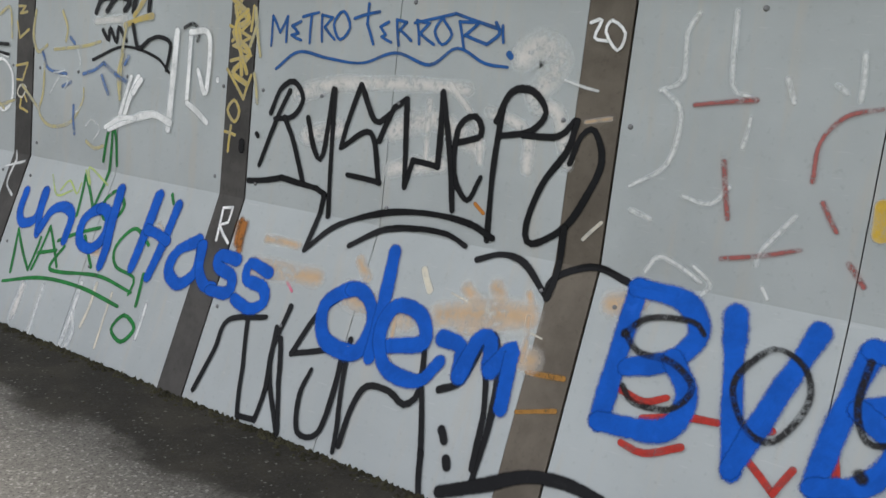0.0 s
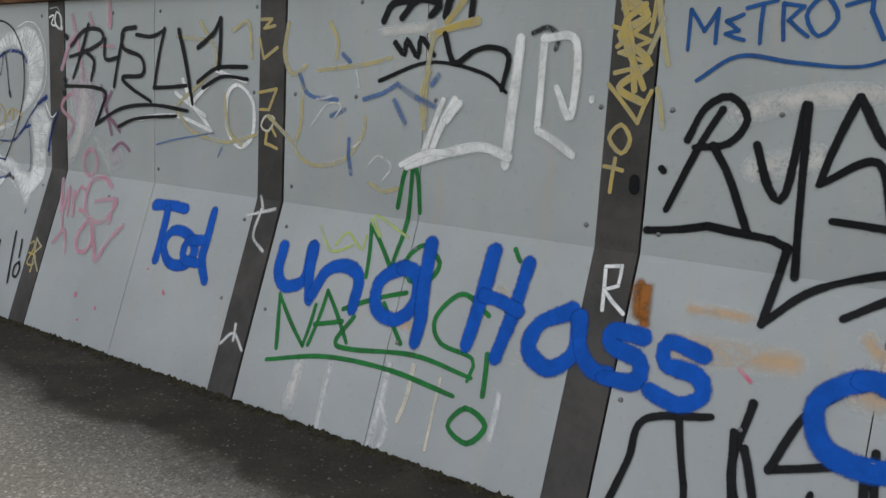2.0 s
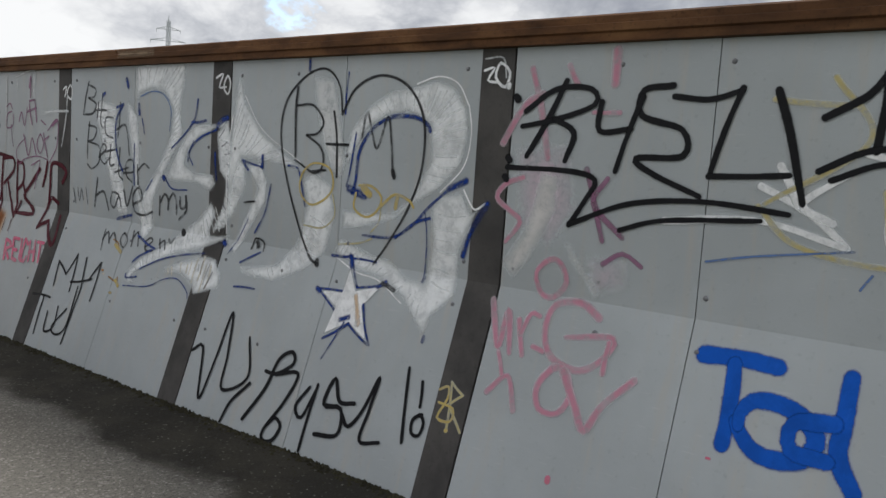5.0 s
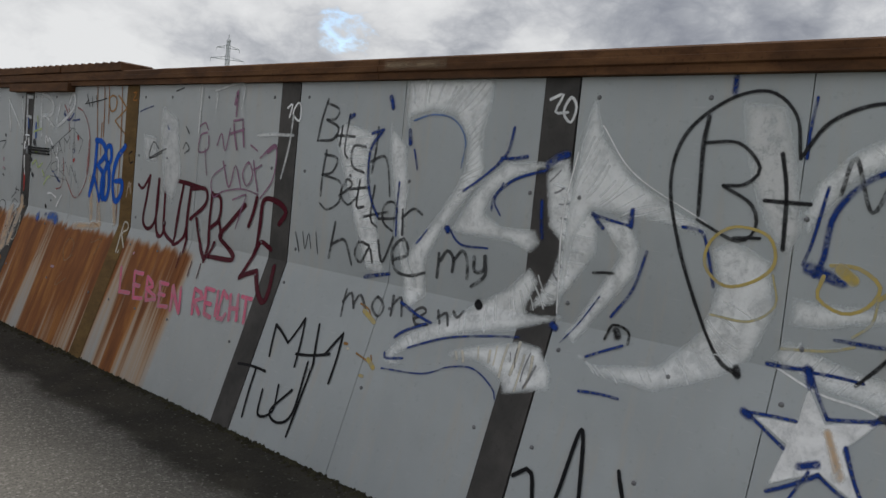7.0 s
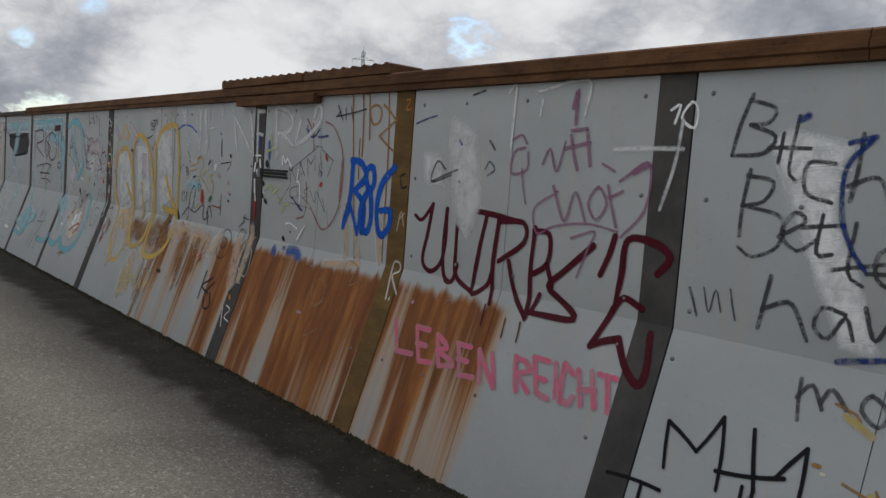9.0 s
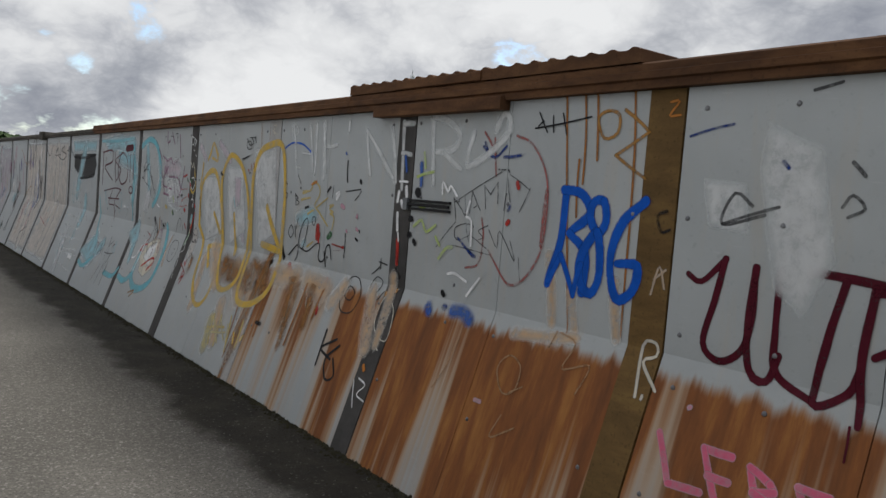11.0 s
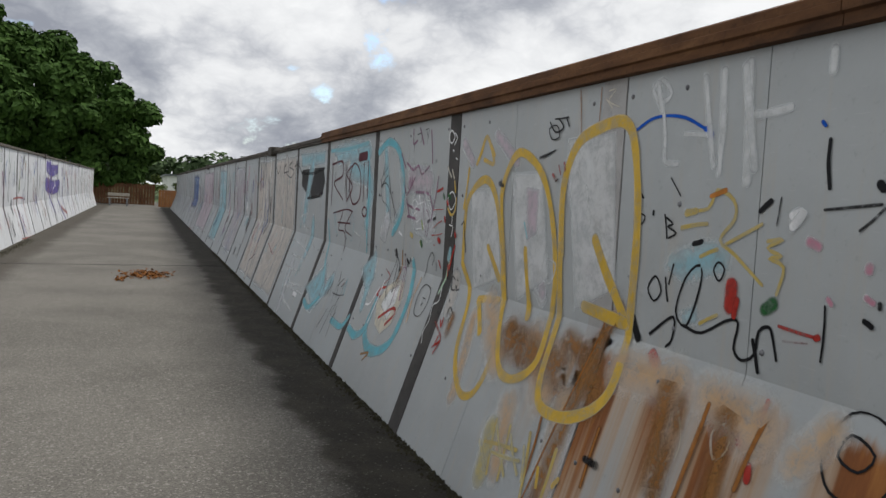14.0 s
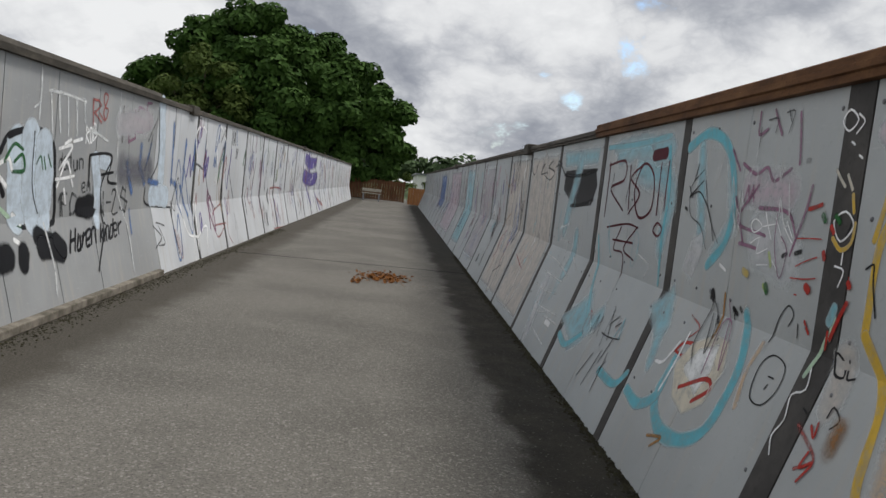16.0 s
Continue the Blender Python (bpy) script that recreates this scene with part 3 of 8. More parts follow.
def leaf_litter():
    rng = random.Random(4)
    for n, (x, y, w, l, count) in enumerate(((-1.36, 25.1, 0.34, 0.50, 420), (-1.70, 24.4, 0.07, 0.14, 40))):
        bm = bmesh.new()
        for _ in range(count):
            px, py = x + rng.gauss(0, 0.5) * w, y + rng.gauss(0, 0.5) * l
            c, s, t = Vector((px, py, 0.006 + 0.03 * rng.random())), rng.uniform(0.018, 0.04), rng.uniform(0, 6.28)
            q = Euler((rng.uniform(-0.7, 0.7), rng.uniform(-0.7, 0.7), t)).to_matrix()
            vs = [bm.verts.new(c + q @ Vector(p) * s) for p in ((-1, 0, 0), (-0.3, -0.5, 0.15), (1, 0, 0.05), (-0.3, 0.5, 0.15))]
            bm.faces.new(vs)
        ob = new("leaf_litter", mesh_of(bm, "leaf_litter", DEAD_LEAF))
        tagged(ob, "small heap of brown dead leaves on asphalt", "leaves", kind="stuff")


leaf_litter()


def moss_edge():
    """Crumbs of soil and moss along the foot of the walls."""
    rng = random.Random(8)
    verts, faces = [], []
    def crumb(x, y, s):
        a, k = rng.uniform(0, 6.28), len(verts)
        for i in range(4):
            verts.append((x + math.cos(a + i * 1.57) * s, y + math.sin(a + i * 1.57) * s * rng.uniform(0.7, 1.4), 0.001))
        verts.append((x, y, s * rng.uniform(0.5, 1.1)))
        faces.extend((k + i, k + (i + 1) % 4, k + 4) for i in range(4))
    for _ in range(9000):
        y = rng.uniform(-1, 30)
        crumb(-abs(rng.gauss(0, 0.035)) + 0.008, y, rng.uniform(0.004, 0.016))
    for _ in range(2600):
        crumb(-rng.uniform(0.02, 0.55) ** 1.3, rng.uniform(-1, 24), rng.uniform(0.002, 0.006))
    for _ in range(3500):
        crumb(LX + 0.06 + abs(rng.gauss(0, 0.09)), rng.uniform(16, 32), rng.uniform(0.004, 0.013))
    me = bpy.data.meshes.new("moss_edge")
    me.from_pydata(verts, [], faces)
    me.materials.append(SOIL)
    tagged(new("moss_edge", me), "dark crumbs of soil and moss along the wall foot", "moss", kind="stuff")


SOIL = plain("mossy_soil", (0.022, 0.020, 0.012), (0.050, 0.046, 0.026), 12, 0.95)
moss_edge()


joint = thing("deck_joint", "thin dark tarred joint across the asphalt", "joint", kind="structure")
for k in range(10):
    x = -3.78 + k * 0.37
    part("tar_strip", boxed(x, x + 0.37, 26.45 + 0.045 * k + 0.012 * math.sin(k * 2.3), 26.45 + 0.045 * k + 0.028 + 0.012 * math.sin(k * 2.3), -0.01, 0.003), DARK, joint)

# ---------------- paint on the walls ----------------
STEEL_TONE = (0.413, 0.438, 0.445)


def brightened_coat(nt, d, colour):
    """Opacity and colour of a light coat that covers the share d of the steel, brightened to cancel the shade it casts
    there.
    """
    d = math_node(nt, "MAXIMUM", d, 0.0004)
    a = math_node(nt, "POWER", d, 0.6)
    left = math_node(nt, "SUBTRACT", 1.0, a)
    # steel tone lost to the coat's shade, added back into the paint colour
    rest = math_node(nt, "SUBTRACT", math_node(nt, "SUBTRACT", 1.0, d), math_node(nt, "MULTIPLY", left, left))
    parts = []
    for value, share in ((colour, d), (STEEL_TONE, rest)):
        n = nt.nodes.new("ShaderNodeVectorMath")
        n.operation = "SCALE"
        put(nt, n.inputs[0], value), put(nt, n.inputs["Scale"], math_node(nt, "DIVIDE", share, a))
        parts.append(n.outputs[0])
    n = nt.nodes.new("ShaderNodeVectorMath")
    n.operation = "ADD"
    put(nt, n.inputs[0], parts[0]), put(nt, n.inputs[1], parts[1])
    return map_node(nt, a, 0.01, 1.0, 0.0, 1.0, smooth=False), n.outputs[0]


def paint(name, colour, soft=0.25, cover=1.0, patchy=0.0, ragged=0.10, rough=0.5):
    """A coat of paint along a stroke: fullest in the middle, with a sprayed or brushed edge, worn gaps and uneven body."""
    m, nt, b, pos = material(name)
    uv = nt.nodes.new("ShaderNodeUVMap")
    uv.uv_map = "stroke"
    ax = axes(nt, uv.outputs[0])
    r = math_node(nt, "SQRT", math_node(nt, "ADD", math_node(nt, "MULTIPLY", ax[0], ax[0]), math_node(nt, "MULTIPLY", ax[1], ax[1])))
    fine = noise_node(nt, pos, 130, 4, 0.75)
    wide = noise_node(nt, pos, 9, 6, 0.70, 0.4)
    brush = noise_node(nt, pos, 28, 5, 0.65, 0.6)
    r = math_node(nt, "ADD", r, math_node(nt, "MULTIPLY", math_node(nt, "SUBTRACT", fine, 0.5), ragged * 2.6))
    r = math_node(nt, "ADD", r, math_node(nt, "MULTIPLY", math_node(nt, "SUBTRACT", wide, 0.5), ragged * 2.2))
    r = math_node(nt, "ADD", r, math_node(nt, "MULTIPLY", math_node(nt, "SUBTRACT", brush, 0.5), ragged * 1.8))
    a = map_node(nt, r, max(0.0, 0.97 - soft - ragged), 0.97 - ragged * 0.4, 1.0, 0.0)
    if patchy:
        worn = math_node(nt, "ADD", math_node(nt, "MULTIPLY", wide, 0.45), math_node(nt, "ADD", math_node(nt, "MULTIPLY", fine, 0.2), math_node(nt, "MULTIPLY", brush, 0.35)))
        a = math_node(nt, "MULTIPLY", a, map_node(nt, worn, 0.41, 0.54, 1.0 - patchy, 1.0))
    a = map_node(nt, math_node(nt, "MULTIPLY", a, cover), 0.03, 0.93, 0.0, 1.0, smooth=False)
    tone = mix_node(nt, map_node(nt, wide, 0.3, 0.7), tuple(v * 0.82 for v in colour), tuple(min(1.0, v * 1.12) for v in colour))
    tone = mix_node(nt, map_node(nt, brush, 0.55, 0.75, 0, 0.30), tone, tuple(min(1.0, v * 1.3 + 0.02) for v in colour))
    # light paints carry extra brightness in their colour against the raised coat's own shade
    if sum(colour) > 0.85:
        a, tone = brightened_coat(nt, a, tone)
    put(nt, b.inputs["Base Color"], tone)
    put(nt, b.inputs["Alpha"], a)
    b.inputs["Roughness"].default_value = rough
    b.inputs["Specular IOR Level"].default_value = 0.12
    return m


BLUE = paint("blue_wall_paint", (0.006, 0.095, 0.50), 0.30, 1.0, 0.06, 0.14, 0.65)
BLUE_SOFT = paint("blue_overspray", (0.04, 0.12, 0.42), 0.6, 0.85, 0.4, 0.2)
BLUE_THIN = paint("blue_marker", (0.02, 0.10, 0.32), 0.25, 0.9, 0.2)
BLUE_FAINT = paint("washed_blue", (0.10, 0.19, 0.42), 0.6, 0.85, 0.65, 0.22)
NAVY = paint("dark_blue_paint", (0.010, 0.040, 0.215), 0.5, 0.93, 0.7, 0.24)
BLACK = paint("black_marker", (0.011, 0.011, 0.013), 0.30, 1.0, 0.05, 0.13, 0.4)
BLACK_SPRAY = paint("black_spray", (0.022, 0.022, 0.024), 0.5, 0.90, 0.30, 0.18)
BLACK_DRY = paint("dry_black", (0.018, 0.017, 0.018), 0.4, 0.85, 0.75, 0.22)
BLACK_FADE = paint("faded_black", (0.060, 0.062, 0.065), 0.45, 0.88, 0.75, 0.18)
BLACK_FADE2 = paint("thin_faded_black", (0.07, 0.07, 0.072), 0.35, 0.75, 0.5, 0.15)
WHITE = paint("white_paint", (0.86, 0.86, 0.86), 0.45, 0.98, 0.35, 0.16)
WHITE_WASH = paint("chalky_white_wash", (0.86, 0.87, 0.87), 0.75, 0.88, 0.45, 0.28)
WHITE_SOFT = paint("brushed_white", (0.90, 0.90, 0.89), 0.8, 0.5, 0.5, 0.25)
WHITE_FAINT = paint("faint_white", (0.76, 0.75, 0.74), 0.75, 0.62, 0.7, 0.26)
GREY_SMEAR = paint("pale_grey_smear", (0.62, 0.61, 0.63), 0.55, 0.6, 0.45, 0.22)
GREY_DARK = paint("dark_grey_smear", (0.16, 0.16, 0.19), 0.6, 0.6, 0.3, 0.2)
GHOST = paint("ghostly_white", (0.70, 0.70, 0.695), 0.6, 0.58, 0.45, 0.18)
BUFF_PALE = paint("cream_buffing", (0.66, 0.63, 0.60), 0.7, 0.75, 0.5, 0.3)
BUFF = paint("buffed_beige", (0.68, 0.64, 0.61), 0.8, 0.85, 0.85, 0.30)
BUFF_SOFT = paint("beige_coat", (0.56, 0.49, 0.43), 0.5, 0.7, 0.4, 0.25)
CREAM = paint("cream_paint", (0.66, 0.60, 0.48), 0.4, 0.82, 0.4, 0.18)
TAN = paint("tan_scratch", (0.40, 0.24, 0.13), 0.4, 0.7, 0.4, 0.15)
OCHRE = paint("ochre_paint", (0.40, 0.20, 0.05), 0.4, 0.85, 0.4, 0.18)
OCHRE_SOFT = paint("burnt_orange", (0.34, 0.13, 0.03), 0.7, 0.95, 0.5, 0.22)
OCHRE_FAINT = paint("faint_ochre", (0.56, 0.32, 0.12), 0.95, 0.66, 0.75, 0.30)
BROWN_SOFT = paint("brown_rub", (0.32, 0.15, 0.045), 0.95, 0.78, 0.75, 0.35)
RUSTY = paint("rust_drip", (0.33, 0.13, 0.028), 0.5, 0.95, 0.3, 0.2)
ORANGE = paint("orange_paint", (0.52, 0.20, 0.04), 0.35, 0.9, 0.2)
YELLOW = paint("mustard_yellow", (0.62, 0.40, 0.05), 0.22, 0.92, 0.35, 0.10)
MUSTARD = paint("pale_mustard", (0.52, 0.38, 0.08), 0.3, 0.85, 0.35, 0.12)
MUSTARD_FAINT = paint("faint_mustard", (0.48, 0.40, 0.16), 0.55, 0.88, 0.65, 0.2)
GREEN = paint("green_marker", (0.020, 0.19, 0.045), 0.25, 0.92, 0.2, 0.1)
DKGREEN = paint("dark_green", (0.022, 0.13, 0.035), 0.35, 0.8, 0.4, 0.15)
LIME = paint("lime_paint", (0.40, 0.52, 0.06), 0.4, 0.75, 0.5, 0.15)
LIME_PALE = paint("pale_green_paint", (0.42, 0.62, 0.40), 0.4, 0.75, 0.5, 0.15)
RED = paint("red_paint", (0.44, 0.035, 0.025), 0.3, 0.9, 0.3, 0.12)
RED_FAINT = paint("faded_red", (0.38, 0.11, 0.10), 0.6, 0.85, 0.75, 0.22)
MAROON = paint("maroon_spray", (0.085, 0.006, 0.016), 0.2, 0.95, 0.15, 0.08)
PINK = paint("bright_pink", (0.66, 0.10, 0.20), 0.3, 0.85, 0.35, 0.12)
PINK_FAINT = paint("faded_pink", (0.52, 0.20, 0.28), 0.55, 0.85, 0.6, 0.2)
PINK_HAZE = paint("pale_pink_haze", (0.52, 0.40, 0.46), 0.95, 0.75, 0.7, 0.3)
MAUVE = paint("faded_mauve", (0.30, 0.14, 0.23), 0.4, 0.75, 0.4, 0.16)
MAUVE_HAZE = paint("mauve_haze", (0.42, 0.34, 0.38), 0.7, 0.45, 0.5, 0.3)
PURPLE = paint("purple_paint", (0.11, 0.075, 0.32), 0.3, 0.8, 0.4, 0.15)
CYAN = paint("turquoise_paint", (0.13, 0.44, 0.52), 0.40, 0.95, 0.45, 0.15)
CYAN_FAINT = paint("washed_turquoise", (0.18, 0.48, 0.56), 0.4, 0.8, 0.4, 0.16)
CYAN_HAZE = paint("pale_blue_haze", (0.24, 0.50, 0.58), 0.95, 0.80, 0.55, 0.3)
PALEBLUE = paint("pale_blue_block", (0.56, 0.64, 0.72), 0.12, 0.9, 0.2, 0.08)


class Tag:
    """One piece of graffiti: strokes in centimetres, right and up from its lower left corner at (y, z) on the near wall."""
    layers = {}
    kx, kz, sign = KX, KZ, -1

    def __init__(self, name, label, y, z):
        self.y, self.z = y, z
        self.ob = tagged(new(name), label, "graffiti", "graffiti on the parapets")
        self.verts, self.faces, self.uv, self.mats = [], [], [], []

    def surface(self, u, v, lift):
        y, z = self.y + self.sign * u, self.z + v
        s = math.hypot(self.kx, self.kz)
        if z >= self.kz:
            return self.place(self.kx - lift, y, z)
        return self.place(self.kx * z / self.kz - lift * self.kz / s, y, z + lift * self.kx / s)

    def place(self, x, y, z):
        return (x, y, max(z, 0.004))

    def layer(self, u):
        """How far off the wall the next coat lies; later coats lie over earlier ones."""
        key = (self.sign, int((self.y + self.sign * u) / 1.8))
        n = Tag.layers[key] = Tag.layers.get(key, 0) + 1
        return 0.0019 + 0.00004 * n

    def ribbon(self, mat, width, pts, lift=0.0):
        """A strip with rounded ends through the points, laid on the wall."""
        self.mats.append(mat)
        half = width * 0.5
        lift = lift or self.layer(pts[0][0])
        a, b = pts[0], pts[-1]
        d0, d1 = (pts[0] - pts[1]).normalized(), (pts[-1] - pts[-2]).normalized()
        caps = [(1.0, 0.0), (0.5, 0.0)]
        line = [(a + d0 * half * e, e) for e, _ in caps] + [(p, 0.0) for p in pts] + [(b + d1 * half * e, e) for e in (0.5, 1.0)]
        start = len(self.verts)
        for i, (p, e) in enumerate(line):
            q0, q1 = line[max(0, i - 1)][0], line[min(len(line) - 1, i + 1)][0]
            d = (q1 - q0).normalized()
            press = 1.0 + 0.22 * noise.noise(Vector((p.x * 7, p.y * 7, lift * 9000))) - 0.28 * max(0.0, 2.0 * i / len(line) - 1.0) ** 3
            nrm = Vector((-d.y, d.x)) * half * press
            for k in (-1, 0, 1):
                q = p + nrm * k
                self.verts.append(self.surface(q.x, q.y, lift + 0.00004 * i / len(line)))
                self.uv.append((k, e))
        for i in range(len(line) - 1):
            for k in (0, 1):
                s = start + i * 3 + k
                self.faces.append((s, s + 1, s + 4, s + 3))

    def sweep(self, mat, width, *points):
        """A smooth stroke (Catmull-Rom) through the points, with a little unsteadiness of the hand."""
        p = [Vector(q) * 0.01 for q in points]
        if len(p) == 2:
            return self.lines(mat, width, *points)
        p = [q + Vector((random.uniform(-1, 1), random.uniform(-1, 1))) * min(0.003, width * 0.06) for q in p]
        ring = (Vector(points[0]) - Vector(points[-1])).length < 1.5
        ext = [p[-2]] + p + [p[1]] if ring else [2 * p[0] - p[1]] + p + [2 * p[-1] - p[-2]]
        out = []
        for i in range(1, len(ext) - 2):
            a, b, c, d = ext[i - 1 : i + 3]
            n = max(3, int((c - b).length / 0.022))
            for k in range(n):
                t = k / n
                out.append(0.5 * (2 * b + (c - a) * t + (2 * a - 5 * b + 4 * c - d) * t * t + (3 * b - a - 3 * c + d) * t ** 3))
        out.append(p[-1])
        out = [q for i, q in enumerate(out) if i == 0 or (q - out[i - 1]).length > 1e-4]
        if len(out) > 1:
            self.ribbon(mat, width, out)
        self.flush()

    def fill(self, mat, soft, *outline):
        """A patch of paint inside a closed outline, thinning out over its last centimetres."""
        p = np.array(outline, dtype=float) * 0.01
        q = np.roll(p, -1, axis=0)
        step = min(0.02, max(0.010, soft / 3))
        us, vs = np.arange(p[:, 0].min() - step, p[:, 0].max() + step, step), np.arange(p[:, 1].min() - step, p[:, 1].max() + step, step)
        gu, gv = np.meshgrid(us, vs)
        near, inside = np.full(gu.shape, 9.0), np.zeros(gu.shape, dtype=bool)
        for (ax, ay), (bx, by) in zip(p, q):
            dx, dy = bx - ax, by - ay
            k = np.clip(((gu - ax) * dx + (gv - ay) * dy) / (dx * dx + dy * dy + 1e-12), 0, 1)
            near = np.minimum(near, np.hypot(gu - ax - k * dx, gv - ay - k * dy))
            if abs(dy) > 1e-9:
                inside ^= ((ay > gv) != (by > gv)) & (gu < ax + dx * (gv - ay) / dy)
        deep = np.where(inside, near, -near)
        self.mats.append(mat)
        lift = self.layer(p[0][0])
        index = {}
        for r in range(len(vs) - 1):
            for c in range(len(us) - 1):
                corners = ((r, c), (r, c + 1), (r + 1, c + 1), (r + 1, c))
                if max(deep[k] for k in corners) <= 0:
                    continue
                for k in corners:
                    if k not in index:
                        index[k] = len(self.verts)
                        self.verts.append(self.surface(us[k[1]], vs[k[0]], lift))
                        self.uv.append((min(1.4, max(0.0, 1.0 - deep[k] / soft)), 0.0))
                self.faces.append(tuple(index[k] for k in corners))
        self.flush()

    def comb(self, mat, width, a, b):
        """Brush marks drawn side by side from one line across to another."""
        def along(line, t):
            line = [Vector(q) * 0.01 for q in line]
            k = min(int(t * (len(line) - 1)), len(line) - 2)
            return line[k].lerp(line[k + 1], t * (len(line) - 1) - k)
        reach = sum((Vector(q) - Vector(r)).length for q, r in zip(a, a[1:])) * 0.01
        n = max(3, int(reach / 0.05))
        lift = self.layer(a[0][0] * 0.01)
        for k in range(n):
            t = min(1.0, max(0.0, (k + random.uniform(0.2, 0.8)) / n))
            p, q = along(a, t), along(b, t)
            p, q = p.lerp(q, random.uniform(0.06, 0.3)), q.lerp(p, random.uniform(0.08, 0.4))
            if (q - p).length < 0.02:
                continue
            side = Vector((-(q - p).y, (q - p).x)) * random.uniform(-0.08, 0.08)
            self.ribbon(mat, width * random.uniform(0.7, 1.9), [p, p.lerp(q, 0.33) + side * 0.8, p.lerp(q, 0.66) + side, q], lift + 0.000004 * k)
        self.flush("stuff")

    def lines(self, mat, width, *points):
        """Straight strokes from point to point."""
        p = [Vector(q) * 0.01 for q in points]
        for a, b in zip(p, p[1:]):
            if (b - a).length < 0.004:
                b = a + Vector((0.004, 0.002))
            n = max(2, int((b - a).length / 0.04))
            bow = Vector((-(b - a).y, (b - a).x)) * random.uniform(-0.03, 0.03)
            self.ribbon(mat, width, [a.lerp(b, k / n) + bow * math.sin(math.pi * k / n) for k in range(n + 1)])
            self.flush()

    def flush(self, kind=""):
        """Makes what has been laid so far one stroke of the piece."""
        if not self.faces:
            return
        me = bpy.data.meshes.new("stroke")
        me.from_pydata(self.verts, [], self.faces)
        me.materials.append(self.mats[0])
        lay = me.uv_layers.new(name="stroke")
        loops = np.zeros(len(me.loops), dtype=np.int32)
        me.loops.foreach_get("vertex_index", loops)
        lay.data.foreach_set("uv", np.array(self.uv, dtype=np.float32)[loops].ravel())
        ob = tagged(new("brushwork" if kind else "stroke", me), kind=kind)
        ob.parent = self.ob
        self.verts, self.faces, self.uv, self.mats = [], [], [], []

    def done(self):
        return self.ob


class LeftTag(Tag):
    kx, kz, sign = LK, LKZ, 1

    def place(self, x, y, z):
        return (LX - x, y, max(z, 0.004))


def scrawl(cls, y, low, high, wide, colours, count, label, fine=1.0):
    """A worn patch of unreadable tags: loops, zigzags and short dashes."""
    g = cls("graffiti_tag", label, y, low)
    for _ in range(count):
        mat, w = random.choice(colours), random.uniform(0.02, 0.055) * fine
        x, v, s = random.uniform(0.1, wide - 0.1) * 100, random.uniform(0.08, high - low - 0.12) * 100, random.uniform(8, 24) * (0.5 + 0.5 * fine)
        kind = random.random()
        if kind < 0.4:
            g.sweep(mat, w, *[(x + s * 0.6 * math.cos(k * 1.3 + s), v + s * math.sin(k * 1.7 + x) + k * 2) for k in range(random.randint(4, 7))])
        elif kind < 0.75:
            g.sweep(mat, w, *[(x + random.uniform(-0.5, 0.5) * s, v + (k - 1.5) * s * 0.7) for k in range(4)])
        else:
            g.lines(mat, w, *[(x + k * s * 0.35, v + (s if k % 2 else 0)) for k in range(random.randint(3, 5))])
    return g.done()




g = Tag("graffiti_drips", "pale paint drips down the sloping panel", 3.9, -0.0)
g.sweep(WHITE_FAINT, 0.05, (19, 26), (19, 14), (19, 0))
g.sweep(WHITE_FAINT, 0.06, (49, 33), (49, 18), (48, 0))
g.sweep(CREAM, 0.03, (61, 35), (61, 23), (59, 13))
g.sweep(WHITE_FAINT, 0.05, (49, 18), (55, 9), (53, 1))
g.sweep(CREAM, 0.026, (75, 33), (75, 19), (75, 6))
g.sweep(OCHRE_FAINT, 0.1, (44, 51), (55, 50))
g.sweep(WHITE_FAINT, 0.04, (102, 33), (102, 17))
g.sweep(BUFF, 0.1, (1, 22), (0, 6))
g.sweep(OCHRE_FAINT, 0.09, (93, 70), (101, 62))
g.done()
g = Tag("graffiti_word", "green marker lettering reading NO NAZIS with an upward arrow", 4.11, 0.14)
g.lines(GREEN, 0.028, (47, 51), (43, 73), (59, 56))
g.lines(GREEN, 0.028, (59, 56), (61, 69), (63, 99))
g.sweep(GREEN, 0.028, (56, 82), (59, 97), (63, 101), (66, 96), (68, 81))
g.sweep(GREEN, 0.028, (71, 67), (66, 61), (70, 53), (80, 55), (83, 62), (76, 67), (71, 67))
g.lines(GREEN, 0.026, (6, 13), (0, 36), (21, 17), (23, 35))
g.lines(GREEN, 0.026, (24, 18), (28, 42), (45, 23))
g.lines(GREEN, 0.026, (25, 27), (40, 31))
g.lines(GREEN, 0.026, (39, 36), (70, 48))
g.lines(GREEN, 0.026, (60, 42), (73, 28))
g.sweep(GREEN, 0.026, (46, 34), (39, 22), (49, 21), (81, 25), (109, 22))
g.sweep(GREEN, 0.026, (111, 46), (97, 52), (87, 41), (92, 32), (108, 29), (108, 21))
g.sweep(GREEN, 0.026, (2, 7), (35, 15), (70, 17), (103, 14))
g.sweep(GREEN, 0.026, (114, 32), (116, 17))
g.sweep(GREEN, 0.026, (110, 11), (104, 3), (114, -1), (120, 7), (110, 11))
g.sweep(GREEN, 0.026, (116, 72), (119, 68))
g.done()
g = Tag("graffiti_tag", "small lime marker scribble on grey panel", 3.97, 0.73)
g.sweep(LIME, 0.018, (0, 10), (10, 0), (22, 4))
g.sweep(LIME, 0.018, (12, 3), (17, 9), (27, 3), (28, 9))
g.sweep(LIME, 0.018, (28, 16), (36, 9), (30, 18), (50, 11))
g.done()
g = Tag("graffiti_smear", "pale beige buffed-out paint smears on grey steel panel", 2.17, 1.15)
g.sweep(BUFF, 0.13, (0, 27), (19, 32), (38, 34))
g.sweep(BUFF, 0.14, (7, 9), (25, 14))
